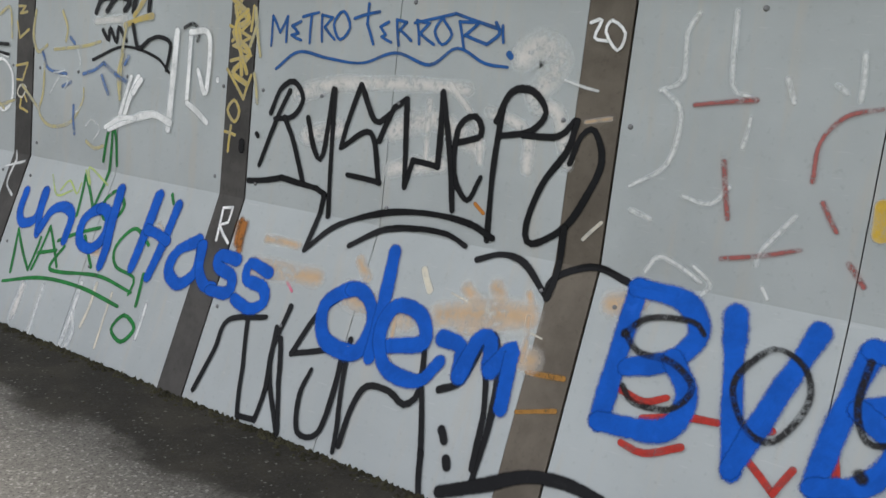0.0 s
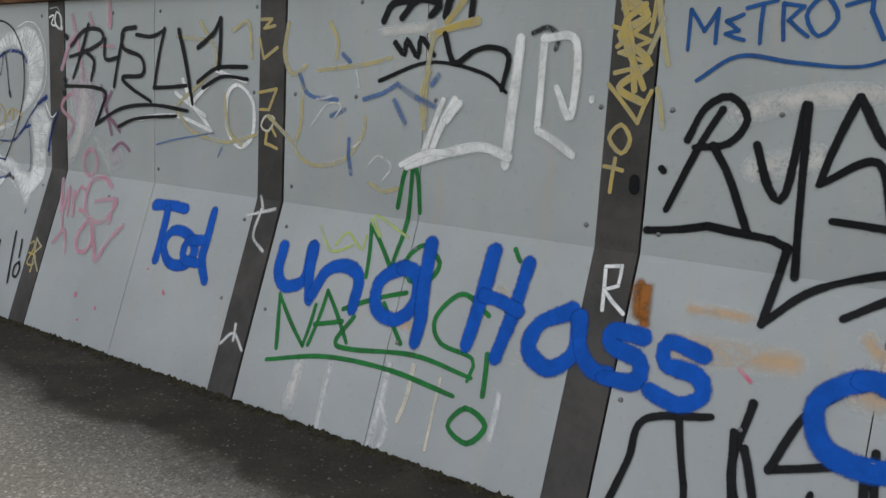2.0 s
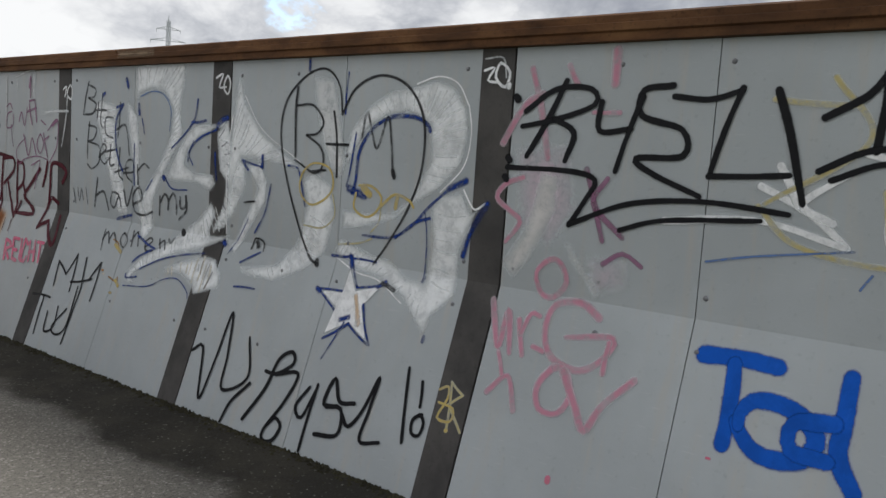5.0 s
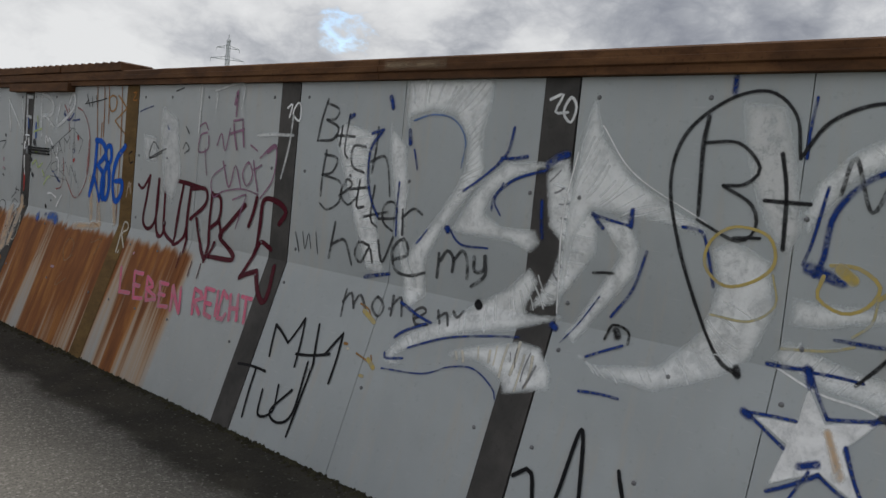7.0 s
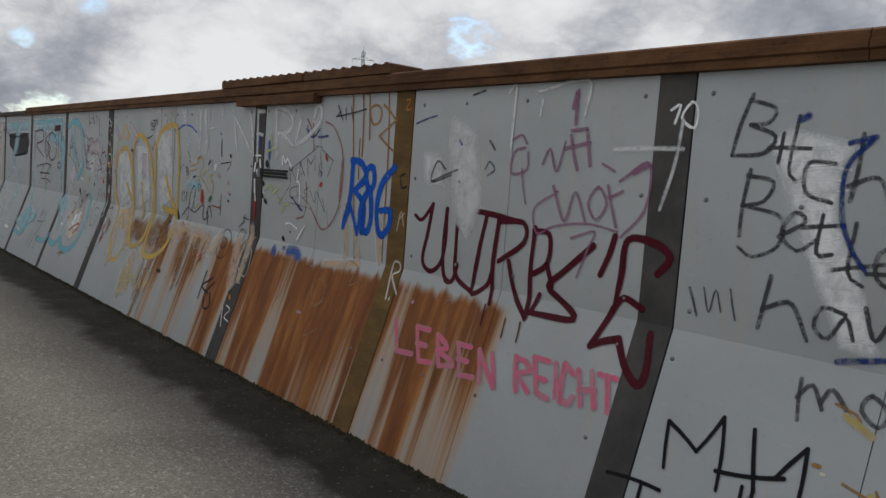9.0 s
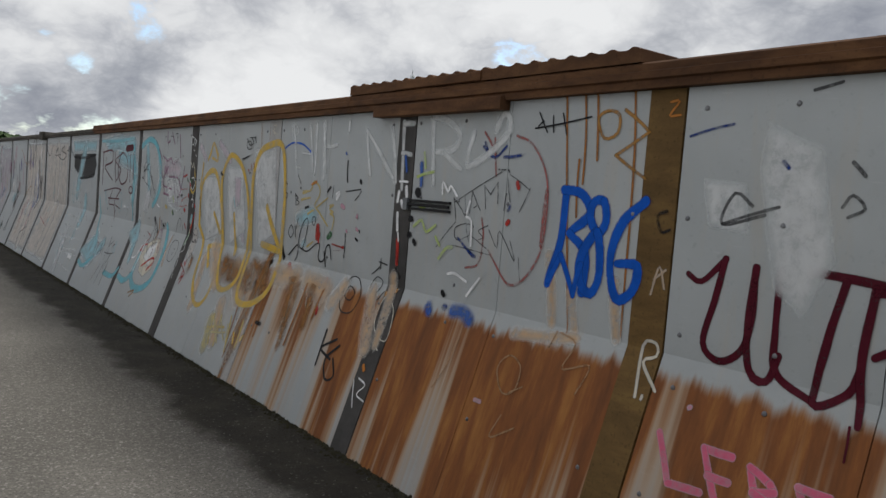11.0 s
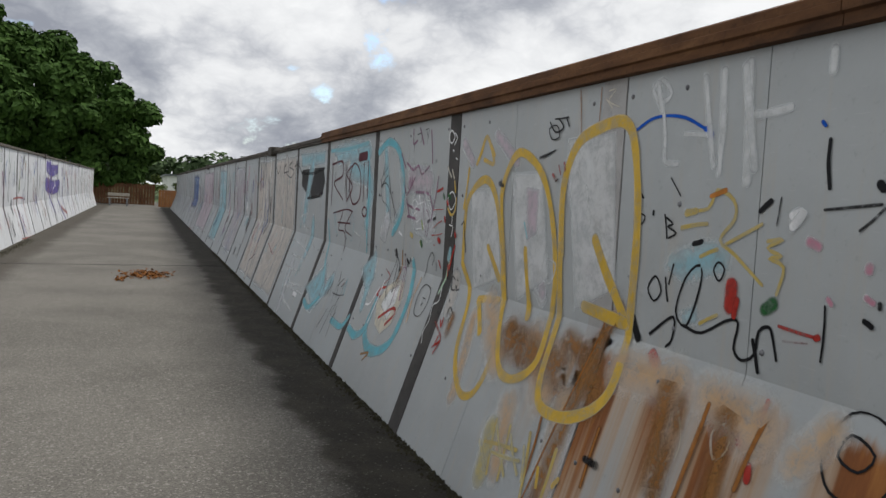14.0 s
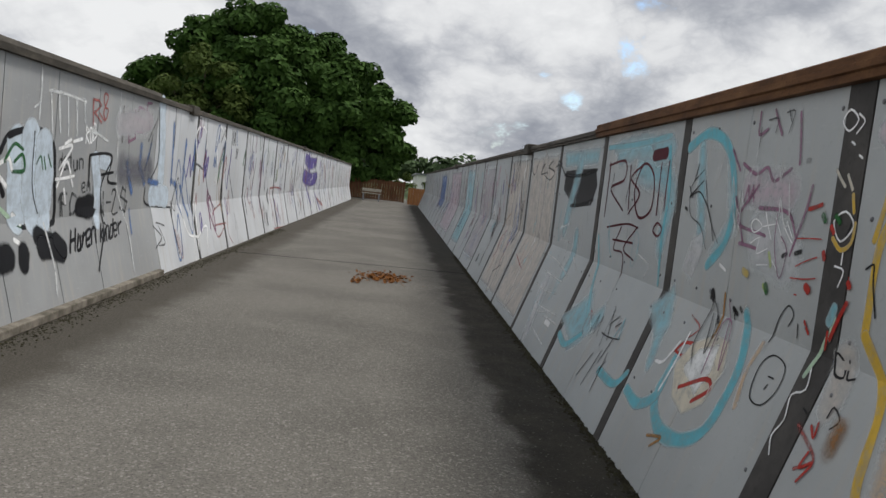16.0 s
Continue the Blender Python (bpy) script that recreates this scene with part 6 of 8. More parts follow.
g = Tag("graffiti_tag", "thin black marker initials on sloping panel", 9.84, 0.09)
g.lines(BLACK, 0.02, (23, 33), (20, 49), (34, 42), (41, 56), (45, 32))
g.lines(BLACK, 0.02, (53, 55), (58, 36), (56, 0))
g.lines(BLACK, 0.02, (43, 38), (67, 43))
g.lines(BLACK, 0.02, (64, 42), (72, 54), (73, 30))
g.sweep(BLACK, 0.02, (0, 24), (24, 25))
g.sweep(BLACK, 0.02, (16, 25), (18, 0))
g.sweep(BLACK, 0.02, (27, 16), (30, 4), (40, 8), (38, 21))
g.sweep(BLACK, 0.02, (49, 21), (38, 8), (46, 4), (55, 11), (54, 36))
g.sweep(MUSTARD, 0.03, (81, 67), (90, 63))
g.sweep(MUSTARD, 0.03, (94, 46), (99, 43))
g.sweep(MUSTARD, 0.02, (92, 38), (94, 38))
g.sweep(CREAM, 0.02, (78, 48), (79, 48))
g.done()
g = Tag("graffiti_number", "white painted numerals on dark cover strips", 9.84, 1.69)
g.sweep(WHITE, 0.018, (175, 12), (181, 14), (178, 7), (184, 7))
g.sweep(WHITE, 0.018, (185, 13), (182, 7), (186, 3), (188, 9), (185, 13))
g.sweep(WHITE, 0.018, (0, 7), (4, 9), (2, 2))
g.sweep(WHITE, 0.018, (9, 10), (5, 4), (11, 0), (12, 7), (9, 10))
g.sweep(WHITE, 0.018, (361, 12), (366, 13), (363, 8), (368, 7))
g.sweep(WHITE, 0.018, (369, 15), (367, 9), (372, 5), (374, 11), (369, 15))
g.sweep(WHITE, 0.03, (374, 6), (374, 5))
g.done()
g = Tag("graffiti_word", "dark red spray letters reading ULTRAS with an apostrophe and E", 11.44, 0.67)
g.sweep(MAROON, 0.03, (0, 55), (6, 53), (15, 62))
g.sweep(MAROON, 0.034, (15, 62), (12, 47), (9, 31), (16, 26), (24, 31), (27, 42), (27, 60))
g.sweep(MAROON, 0.034, (27, 60), (26, 39), (28, 25), (35, 23), (38, 32))
g.sweep(MAROON, 0.034, (36, 60), (36, 40), (38, 26), (52, 20))
g.sweep(MAROON, 0.034, (45, 61), (63, 60), (81, 58))
g.sweep(MAROON, 0.034, (58, 59), (54, 40), (52, 20), (62, 25), (65, 33))
g.sweep(MAROON, 0.034, (67, 58), (65, 35), (67, 17))
g.sweep(MAROON, 0.032, (67, 57), (84, 58), (85, 49), (69, 38))
g.sweep(MAROON, 0.032, (76, 39), (82, 24), (92, 15))
g.sweep(MAROON, 0.034, (92, 56), (91, 36), (93, 14))
g.sweep(MAROON, 0.032, (91, 55), (101, 54), (101, 41), (91, 34))
g.sweep(MAROON, 0.03, (101, 40), (105, 31))
g.sweep(MAROON, 0.036, (127, 52), (112, 39), (103, 31), (110, 26), (120, 21), (119, 18), (95, 17))
g.sweep(MAROON, 0.03, (95, 17), (98, 26))
g.sweep(MAROON, 0.034, (138, 57), (136, 49), (132, 40))
g.sweep(MAROON, 0.038, (161, 44), (166, 51), (158, 56), (145, 56), (143, 41), (141, 27))
g.sweep(MAROON, 0.036, (141, 27), (146, 32), (155, 29))
g.sweep(MAROON, 0.038, (141, 27), (137, 18), (134, 10))
g.sweep(MAROON, 0.038, (134, 10), (140, 13), (147, 15))
g.sweep(MAROON, 0.04, (147, 15), (154, 5), (162, 0), (164, 5), (161, 20))
g.sweep(MAROON, 0.01, (65, 16), (66, 6))
g.sweep(MAROON, 0.01, (81, 12), (82, 3))
g.sweep(MAROON, 0.01, (91, 12), (92, 3))
g.done()
g = Tag("graffiti_tag", "faded mauve and white doodles on grey panel", 11.49, 1.04)
g.fill(GHOST, 0.08, (29, 76), (53, 65), (61, 28), (51, 5), (37, 15), (27, 56))
g.fill(GHOST, 0.06, (5, 55), (27, 53), (30, 32), (10, 34))
g.sweep(MAUVE, 0.02, (86, 56), (79, 54), (78, 44), (88, 46), (88, 54))
g.sweep(MAUVE, 0.018, (85, 46), (89, 30))
g.sweep(MAUVE, 0.02, (76, 59), (83, 62), (87, 58))
g.sweep(MAUVE, 0.022, (98, 49), (102, 56), (107, 46), (111, 59))
g.sweep(MAUVE, 0.026, (114, 62), (119, 47))
g.sweep(MAUVE, 0.026, (123, 64), (126, 49))
g.sweep(MAUVE, 0.026, (111, 56), (125, 59))
g.sweep(MAUVE, 0.024, (114, 64), (123, 65))
g.sweep(MAUVE, 0.03, (114, 74), (116, 82), (116, 67))
g.sweep(MAUVE, 0.022, (106, 39), (114, 24), (119, 37), (126, 25))
g.sweep(MAUVE, 0.022, (132, 40), (127, 33), (132, 26), (137, 33), (132, 40))
g.sweep(MAUVE, 0.022, (137, 41), (143, 24))
g.sweep(MAUVE, 0.022, (138, 36), (145, 39))
g.sweep(MAUVE, 0.02, (143, 43), (157, 51), (157, 33), (146, 20))
g.sweep(MAUVE, 0.035, (150, 47), (156, 50))
g.sweep(MAUVE, 0.018, (144, 22), (127, 24), (108, 21), (98, 17), (95, 28), (109, 37))
g.sweep(MAUVE, 0.018, (119, 17), (132, 21), (129, 13), (124, 0))
g.sweep(MAUVE, 0.018, (133, 50), (140, 47))
g.sweep(GHOST, 0.03, (73, 82), (77, 85), (76, 56))
g.sweep(GHOST, 0.03, (92, 82), (121, 86), (121, 71))
g.sweep(GHOST, 0.03, (95, 78), (94, 71))
g.sweep(WHITE_FAINT, 0.035, (139, 56), (156, 57), (172, 57))
g.sweep(WHITE_FAINT, 0.03, (171, 68), (169, 51), (164, 33))
g.sweep(NAVY, 0.016, (0, 68), (18, 72))
g.sweep(BLACK_FADE2, 0.02, (28, 44), (21, 48), (17, 37), (33, 41))
g.sweep(BLACK_FADE2, 0.016, (17, 37), (38, 44))
g.sweep(BLACK_FADE2, 0.016, (46, 82), (55, 84))
g.sweep(BLACK_FADE2, 0.02, (61, 59), (65, 55))
g.sweep(BLACK_FADE2, 0.016, (59, 45), (62, 49), (66, 45), (61, 42))
g.sweep(NAVY, 0.025, (38, 59), (40, 57))
g.done()

g = Tag("graffiti_word", "bright pink painted letters reading LEBEN REICHT", 11.43, 0.48)
g.lines(PINK, 0.034, (0, 16), (9, 1), (22, 2))
g.lines(PINK, 0.034, (30, 16), (19, 16), (29, 0), (39, 1))
g.lines(PINK, 0.034, (23, 8), (31, 8))
g.lines(PINK, 0.034, (45, 1), (37, 15), (45, 12), (47, 10), (40, 8), (53, 5), (55, 3), (45, 1))
g.lines(PINK, 0.034, (64, 14), (54, 14), (61, 0), (71, 1))
g.lines(PINK, 0.034, (57, 7), (64, 7))
g.lines(PINK, 0.034, (76, 0), (70, 14), (86, 0), (79, 14))
g.lines(PINK, 0.034, (100, 2), (94, 16), (101, 15), (105, 12), (97, 9), (107, 3))
g.lines(PINK, 0.034, (114, 18), (105, 18), (112, 4), (119, 3))
g.lines(PINK, 0.034, (109, 10), (115, 10))
g.lines(PINK, 0.034, (118, 18), (123, 5))
g.lines(PINK, 0.034, (129, 16), (123, 19), (124, 10), (126, 4), (131, 4), (132, 7))
g.lines(PINK, 0.034, (131, 18), (137, 5))
g.lines(PINK, 0.034, (138, 19), (144, 6))
g.lines(PINK, 0.034, (134, 11), (142, 12))
g.lines(PINK, 0.034, (142, 19), (151, 19))
g.lines(PINK, 0.034, (146, 19), (151, 6))
g.done()
g = Tag("graffiti_stain", "orange rust drips running down the grey panel", 12.33, 0.84)
g.sweep(RUSTY, 0.020, (18, 109), (24, 59), (31, 6))
g.sweep(RUSTY, 0.020, (29, 109), (32, 69))
g.sweep(RUSTY, 0.020, (36, 109), (39, 79))
g.sweep(RUSTY, 0.020, (56, 109), (59, 74), (60, 9))
g.sweep(RUSTY, 0.020, (29, 79), (30, 55))
g.sweep(OCHRE_FAINT, 0.1, (16, 37), (21, 8))
g.sweep(OCHRE_FAINT, 0.1, (54, 30), (58, 8))
g.sweep(OCHRE_FAINT, 0.1, (31, 23), (35, 7))
g.sweep(OCHRE_FAINT, 0.1, (0, 0), (37, 4))
g.done()
g = Tag("graffiti_number", "thick blue sprayed numerals reading R86", 12.17, 1.06)
g.sweep(BLUE, 0.06, (7, 42), (6, 22), (0, 3))
g.sweep(BLUE, 0.06, (6, 44), (16, 43), (22, 35), (11, 26))
g.sweep(BLUE, 0.06, (11, 26), (21, 18), (21, 2))
g.sweep(BLUE, 0.06, (29, 40), (24, 40), (22, 34), (27, 27), (31, 32), (29, 40))
g.sweep(BLUE, 0.06, (27, 27), (19, 17), (19, 6), (26, 2), (30, 11), (27, 27))
g.sweep(BLUE, 0.06, (50, 41), (39, 31), (35, 16), (40, 2), (48, 6), (49, 16), (39, 16))
g.lines(BLUE, 0.042, (0, 4), (7, 16), (16, 0), (19, 13))
g.done()
g = Tag("graffiti_tag", "ochre numerals and black scribble near the top edge", 12.33, 1.56)
g.sweep(OCHRE, 0.022, (43, 27), (38, 24), (42, 16), (49, 18), (49, 25), (43, 27))
g.lines(OCHRE, 0.022, (52, 27), (65, 18), (49, 9), (65, 0))
g.sweep(BLACK, 0.01, (0, 21), (34, 25))
g.sweep(BLACK, 0.01, (2, 28), (8, 19))
g.sweep(BLACK, 0.01, (11, 26), (12, 19))
g.sweep(BLACK, 0.01, (17, 27), (20, 18))
g.sweep(BLACK, 0.01, (2, 22), (5, 24))
g.done()
g = Tag("graffiti_tag", "thin black doodles and crew lettering over a red ring", 13.02, 1.05)
g.sweep(RED_FAINT, 0.024, (57, 69), (68, 65), (78, 53), (81, 38), (79, 17), (69, 3), (59, 0), (49, 8), (43, 14))
g.sweep(RED_FAINT, 0.024, (26, 4), (36, 7), (38, 20), (36, 29))
g.sweep(RED_FAINT, 0.024, (33, 71), (43, 60))
g.sweep(RED_FAINT, 0.024, (41, 68), (44, 50))
g.sweep(RED_FAINT, 0.04, (80, 44), (79, 20))
g.lines(BLACK_FADE, 0.01, (15, 27), (12, 38), (23, 29), (21, 40))
g.lines(BLACK_FADE, 0.01, (26, 31), (27, 42), (34, 33))
g.lines(BLACK_FADE, 0.01, (29, 34), (31, 35))
g.lines(BLACK_FADE, 0.01, (38, 34), (36, 45), (41, 41), (46, 47), (47, 37))
g.sweep(BLACK_FADE, 0.009, (24, 26), (15, 23), (17, 17), (27, 20))
g.sweep(BLACK_FADE, 0.009, (27, 17), (24, 25), (30, 25), (27, 21), (34, 18))
g.sweep(BLACK_FADE, 0.009, (41, 26), (34, 23), (38, 20), (34, 18), (41, 15))
g.sweep(BLACK_FADE, 0.009, (42, 24), (49, 16), (50, 24), (62, 11), (58, 20))
g.sweep(BLACK_FADE, 0.009, (0, 12), (15, 26))
g.sweep(BLACK_FADE, 0.009, (14, 14), (44, 12))
g.sweep(BLACK_FADE, 0.009, (13, 36), (48, 52))
g.sweep(BLACK_FADE, 0.009, (54, 51), (69, 44))
g.sweep(BLACK_FADE, 0.009, (69, 45), (63, 34))
g.sweep(BLACK_FADE, 0.009, (65, 13), (67, 3))
g.sweep(BLACK_FADE, 0.009, (53, 49), (56, 38))
g.sweep(BLACK_FADE, 0.009, (53, 42), (52, 34))
g.sweep(NAVY, 0.028, (34, 66), (37, 61))
g.sweep(NAVY, 0.028, (49, 59), (61, 60))
g.sweep(NAVY, 0.028, (33, 64), (42, 59), (50, 64))
g.sweep(NAVY, 0.028, (56, 36), (55, 34))
g.sweep(NAVY, 0.028, (28, 12), (33, 10))
g.sweep(NAVY, 0.028, (18, 18), (31, 10))
g.sweep(RED, 0.034, (60, 47), (61, 45))
g.sweep(RED, 0.034, (55, 28), (56, 29))
g.sweep(BLACK, 0.009, (46, 53), (46, 53))
g.sweep(BLACK, 0.009, (48, 53), (49, 53))
g.sweep(BLACK, 0.009, (50, 53), (51, 53))
g.sweep(BLACK, 0.009, (53, 53), (54, 52))
g.done()
g = Tag("graffiti_tag", "black initials and rings on the sloping panel", 13.93, 0.32)
g.sweep(BLACK, 0.022, (0, 25), (1, 4))
g.sweep(BLACK, 0.022, (15, 22), (1, 14), (15, 10))
g.sweep(BLACK, 0.022, (20, 19), (10, 9), (17, -1), (25, 2), (18, 11))
g.sweep(BLACK, 0.01, (6, 58), (1, 47), (7, 38), (19, 39), (23, 49), (16, 58), (6, 58))
g.sweep(BLACK, 0.01, (8, 53), (6, 47), (13, 45), (16, 50), (8, 53))
g.sweep(BLACK, 0.01, (35, 62), (30, 56), (38, 53), (42, 60), (35, 62))
g.sweep(BLACK, 0.01, (32, 50), (41, 49), (46, 55))
g.sweep(BLACK, 0.01, (36, 71), (45, 70))
g.sweep(BLACK, 0.01, (38, 73), (38, 67))
g.sweep(BLACK, 0.01, (29, 63), (37, 68))
g.done()
g = Tag("graffiti_tag", "scattered small marks in black red green and mustard paint", 14.95, 0.45)
g.fill(CYAN_HAZE, 0.10, (24, 83), (47, 90), (62, 86), (60, 73), (34, 66), (19, 73))
g.fill(CYAN_HAZE, 0.08, (30, 62), (44, 68), (49, 55), (34, 53))
g.sweep(BLACK, 0.018, (93, 116), (93, 110), (94, 103))
g.sweep(BLACK_DRY, 0.014, (93, 97), (102, 98), (111, 99))
g.sweep(BLACK_DRY, 0.013, (105, 92), (112, 98))
g.sweep(BLACK, 0.032, (110, 104), (111, 103))
g.sweep(BLACK, 0.009, (24, 106), (27, 103), (30, 100))
g.sweep(BLACK, 0.014, (3, 103), (8, 99))
g.sweep(BLACK, 0.010, (6, 93), (4, 91), (8, 89), (10, 92), (6, 93))
g.sweep(BLACK, 0.016, (15, 94), (15, 93))
g.sweep(BLACK, 0.011, (22, 93), (24, 85))
g.sweep(BLACK, 0.010, (23, 92), (27, 90), (24, 89), (29, 87), (25, 85))
g.sweep(BLACK, 0.024, (39, 84), (43, 85))
g.sweep(BLACK, 0.011, (7, 76), (6, 67))
g.sweep(BLACK, 0.011, (19, 71), (15, 66), (19, 62), (23, 66), (19, 71))
g.sweep(BLACK, 0.011, (25, 71), (27, 63))
g.sweep(BLACK, 0.011, (29, 76), (27, 69))
g.sweep(BLACK, 0.013, (43, 77), (36, 72), (32, 60), (38, 56), (43, 67), (44, 76))
g.sweep(BLACK, 0.011, (52, 79), (50, 76), (53, 73), (55, 77), (52, 79))
g.sweep(BLACK, 0.048, (7, 54), (11, 47))
g.sweep(BLACK, 0.014, (18, 50), (31, 58), (31, 50), (28, 47))
g.sweep(BLACK, 0.014, (37, 56), (46, 55), (58, 61), (63, 61), (62, 53), (66, 50), (71, 53), (72, 60), (76, 62), (78, 59), (80, 53))
g.sweep(BLACK, 0.018, (70, 57), (73, 48))
g.sweep(BLACK, 0.010, (96, 71), (96, 56))
g.sweep(BLACK, 0.024, (73, 99), (69, 96))
g.sweep(BLACK_DRY, 0.011, (77, 100), (76, 92))
g.sweep(BLACK, 0.024, (109, 69), (111, 68))
g.sweep(BLACK_DRY, 0.024, (113, 74), (113, 73))
g.sweep(BLACK_DRY, 0.016, (2, 69), (8, 66))
g.sweep(MUSTARD, 0.018, (34, 95), (45, 96), (49, 102), (57, 99), (58, 93), (52, 86), (59, 82), (72, 74))
g.sweep(MUSTARD, 0.016, (55, 85), (70, 92))
g.sweep(MUSTARD, 0.018, (73, 87), (79, 88), (73, 85), (79, 83), (74, 82), (80, 80), (78, 72))
g.sweep(MUSTARD, 0.02, (32, 89), (45, 91))
g.sweep(MUSTARD, 0.03, (34, 94), (39, 95))
g.sweep(MUSTARD, 0.018, (43, 80), (51, 83))
g.sweep(MUSTARD, 0.018, (45, 58), (53, 62))
g.sweep(ORANGE, 0.022, (46, 100), (53, 102))
g.sweep(RED, 0.075, (59, 72), (59, 66))
g.sweep(RED, 0.03, (62, 68), (61, 63))
g.sweep(RED, 0.06, (22, 43), (26, 40))
g.sweep(RED, 0.014, (80, 63), (95, 62))
g.sweep(RED, 0.03, (94, 62), (94, 62))
g.sweep(RED_FAINT, 0.012, (82, 59), (91, 60))
g.sweep(RED, 0.04, (81, 22), (82, 19))
g.sweep(RED, 0.03, (74, 28), (75, 27))
g.sweep(RED, 0.02, (80, 41), (80, 36))
g.sweep(PINK_FAINT, 0.05, (89, 88), (92, 87))
g.sweep(PINK_FAINT, 0.04, (109, 83), (109, 82))
g.sweep(PINK_FAINT, 0.03, (97, 73), (98, 72))
g.sweep(PINK_FAINT, 0.03, (109, 75), (111, 74))
g.sweep(DKGREEN, 0.06, (74, 67), (77, 69))
g.sweep(BLUE, 0.016, (0, 124), (12, 128), (28, 127), (41, 122))
g.sweep(BLUE, 0.03, (41, 122), (44, 120))
g.sweep(BLUE, 0.016, (90, 121), (91, 120))
g.sweep(WHITE, 0.04, (82, 95), (86, 96), (82, 92))
g.sweep(GHOST, 0.03, (15, 141), (10, 138), (15, 133), (21, 136), (15, 141))
g.sweep(GHOST, 0.035, (16, 133), (19, 121), (20, 112), (27, 111))
g.sweep(GHOST, 0.05, (48, 140), (49, 123), (49, 108))
g.sweep(GHOST, 0.06, (60, 141), (61, 122), (62, 105))
g.sweep(GHOST, 0.04, (61, 125), (78, 126))
g.sweep(GHOST, 0.03, (30, 121), (42, 120))
g.sweep(GHOST, 0.05, (92, 140), (92, 135))
g.sweep(CREAM, 0.012, (62, 30), (69, 30), (71, 24), (67, 20), (63, 26), (65, 30))
g.sweep(CREAM, 0.012, (35, 35), (41, 33), (50, 22), (51, 15))
g.sweep(WHITE_FAINT, 0.02, (30, 32), (32, 41))
g.sweep(BLACK_DRY, 0.032, (4, 0), (11, 0))
g.done()
g = Tag("graffiti_tag", "large ghostly white block letters high across two panels", 14.82, 1.46)
g.sweep(GHOST, 0.055, (169, 40), (171, 22), (173, 4))
g.sweep(GHOST, 0.055, (169, 39), (184, 36), (194, 29), (189, 22), (174, 20))
g.sweep(GHOST, 0.05, (181, 20), (196, 12))
g.sweep(GHOST, 0.06, (222, 31), (226, 38), (231, 36), (230, 28), (213, 17), (202, 13))
g.sweep(GHOST, 0.05, (205, 30), (201, 18), (203, 13))
g.sweep(GHOST, 0.05, (101, 33), (104, 20), (108, 7))
g.sweep(GHOST, 0.05, (101, 33), (117, 20), (133, 6))
g.sweep(GHOST, 0.05, (129, 34), (133, 20), (136, 4))
g.sweep(GHOST, 0.05, (141, 37), (142, 20), (143, 0))
g.sweep(GHOST, 0.045, (141, 36), (151, 36))
g.sweep(GHOST, 0.045, (141, 20), (150, 19))
g.sweep(GHOST, 0.05, (45, 39), (52, 8))
g.sweep(GHOST, 0.04, (0, 39), (3, 29))
g.sweep(GHOST, 0.04, (26, 38), (33, 9))
g.done()

g = Tag("graffiti_dots", "round black paint dots around the slide bolt", 13.28, 0.87)
g.sweep(BLACK, 0.065, (5, 58), (6, 57))
g.sweep(BLACK, 0.05, (0, 43), (1, 43))
g.sweep(BLACK, 0.05, (0, 34), (0, 34))
g.sweep(BLACK, 0.045, (5, 31), (6, 30))
g.sweep(BLACK, 0.04, (35, 7), (36, 6))
g.sweep(NAVY, 0.06, (39, 0), (40, 0))
g.sweep(BLUE_SOFT, 0.06, (7, 73), (8, 62))
g.done()
g = Tag("graffiti_scribble", "lime and white squiggles beside the slide bolt", 13.24, 0.95)
g.sweep(LIME, 0.026, (0, 31), (7, 35), (12, 29), (20, 33))
g.sweep(LIME, 0.026, (5, 71), (7, 63))
g.sweep(LIME, 0.026, (0, 58), (15, 61))
g.sweep(LIME, 0.026, (25, 16), (31, 22), (36, 23))
g.sweep(LIME, 0.026, (21, 27), (25, 23))
g.sweep(LIME, 0.026, (4, 42), (9, 42))
g.sweep(WHITE, 0.024, (24, 50), (24, 56), (29, 51), (31, 54), (37, 49))
g.sweep(WHITE, 0.024, (34, 9), (40, 10), (50, 7))
g.sweep(WHITE, 0.024, (51, 0), (60, 10))
g.sweep(WHITE, 0.024, (46, 39), (50, 37), (51, 25))
g.sweep(WHITE, 0.024, (48, 47), (46, 41))
g.done()
g = Tag("graffiti_patch", "blue overspray on the rusty lower panel", 13.02, 0.83)
g.sweep(BLUE_SOFT, 0.1, (0, 2), (2, 0))
g.sweep(BLUE_SOFT, 0.11, (21, 3), (29, 4), (36, 1))
g.done()
g = Tag("graffiti_scribble", "tan finger-drawn marks on rusty steel", 12.77, 0.39)
g.sweep(TAN, 0.013, (46, 35), (41, 28), (49, 19), (56, 22), (55, 32), (46, 35))
g.sweep(TAN, 0.013, (53, 20), (60, 24))
g.sweep(TAN, 0.013, (72, 50), (82, 47), (79, 36), (93, 40), (90, 28))
g.sweep(TAN, 0.013, (53, 10), (50, 0), (63, 7))
g.sweep(TAN, 0.013, (8, 36), (5, 21), (0, 10))
g.sweep(TAN, 0.013, (68, 43), (70, 50))
g.sweep(PINK_FAINT, 0.03, (33, 12), (37, 12))
g.sweep(PINK_FAINT, 0.03, (143, 36), (143, 36))
g.done()
g = Tag("graffiti_number", "cream letter and numeral on a rust-brown strip", 11.61, 0.73)
g.sweep(CREAM, 0.02, (3, 0), (0, 19), (6, 21), (7, 16), (2, 13), (11, 4))
g.sweep(ORANGE, 0.012, (2, 112), (6, 112), (2, 107), (7, 107))
g.sweep(BLACK_DRY, 0.02, (5, 71), (1, 69), (3, 63), (7, 64))
g.sweep(CREAM, 0.02, (6, 1), (6, 0))
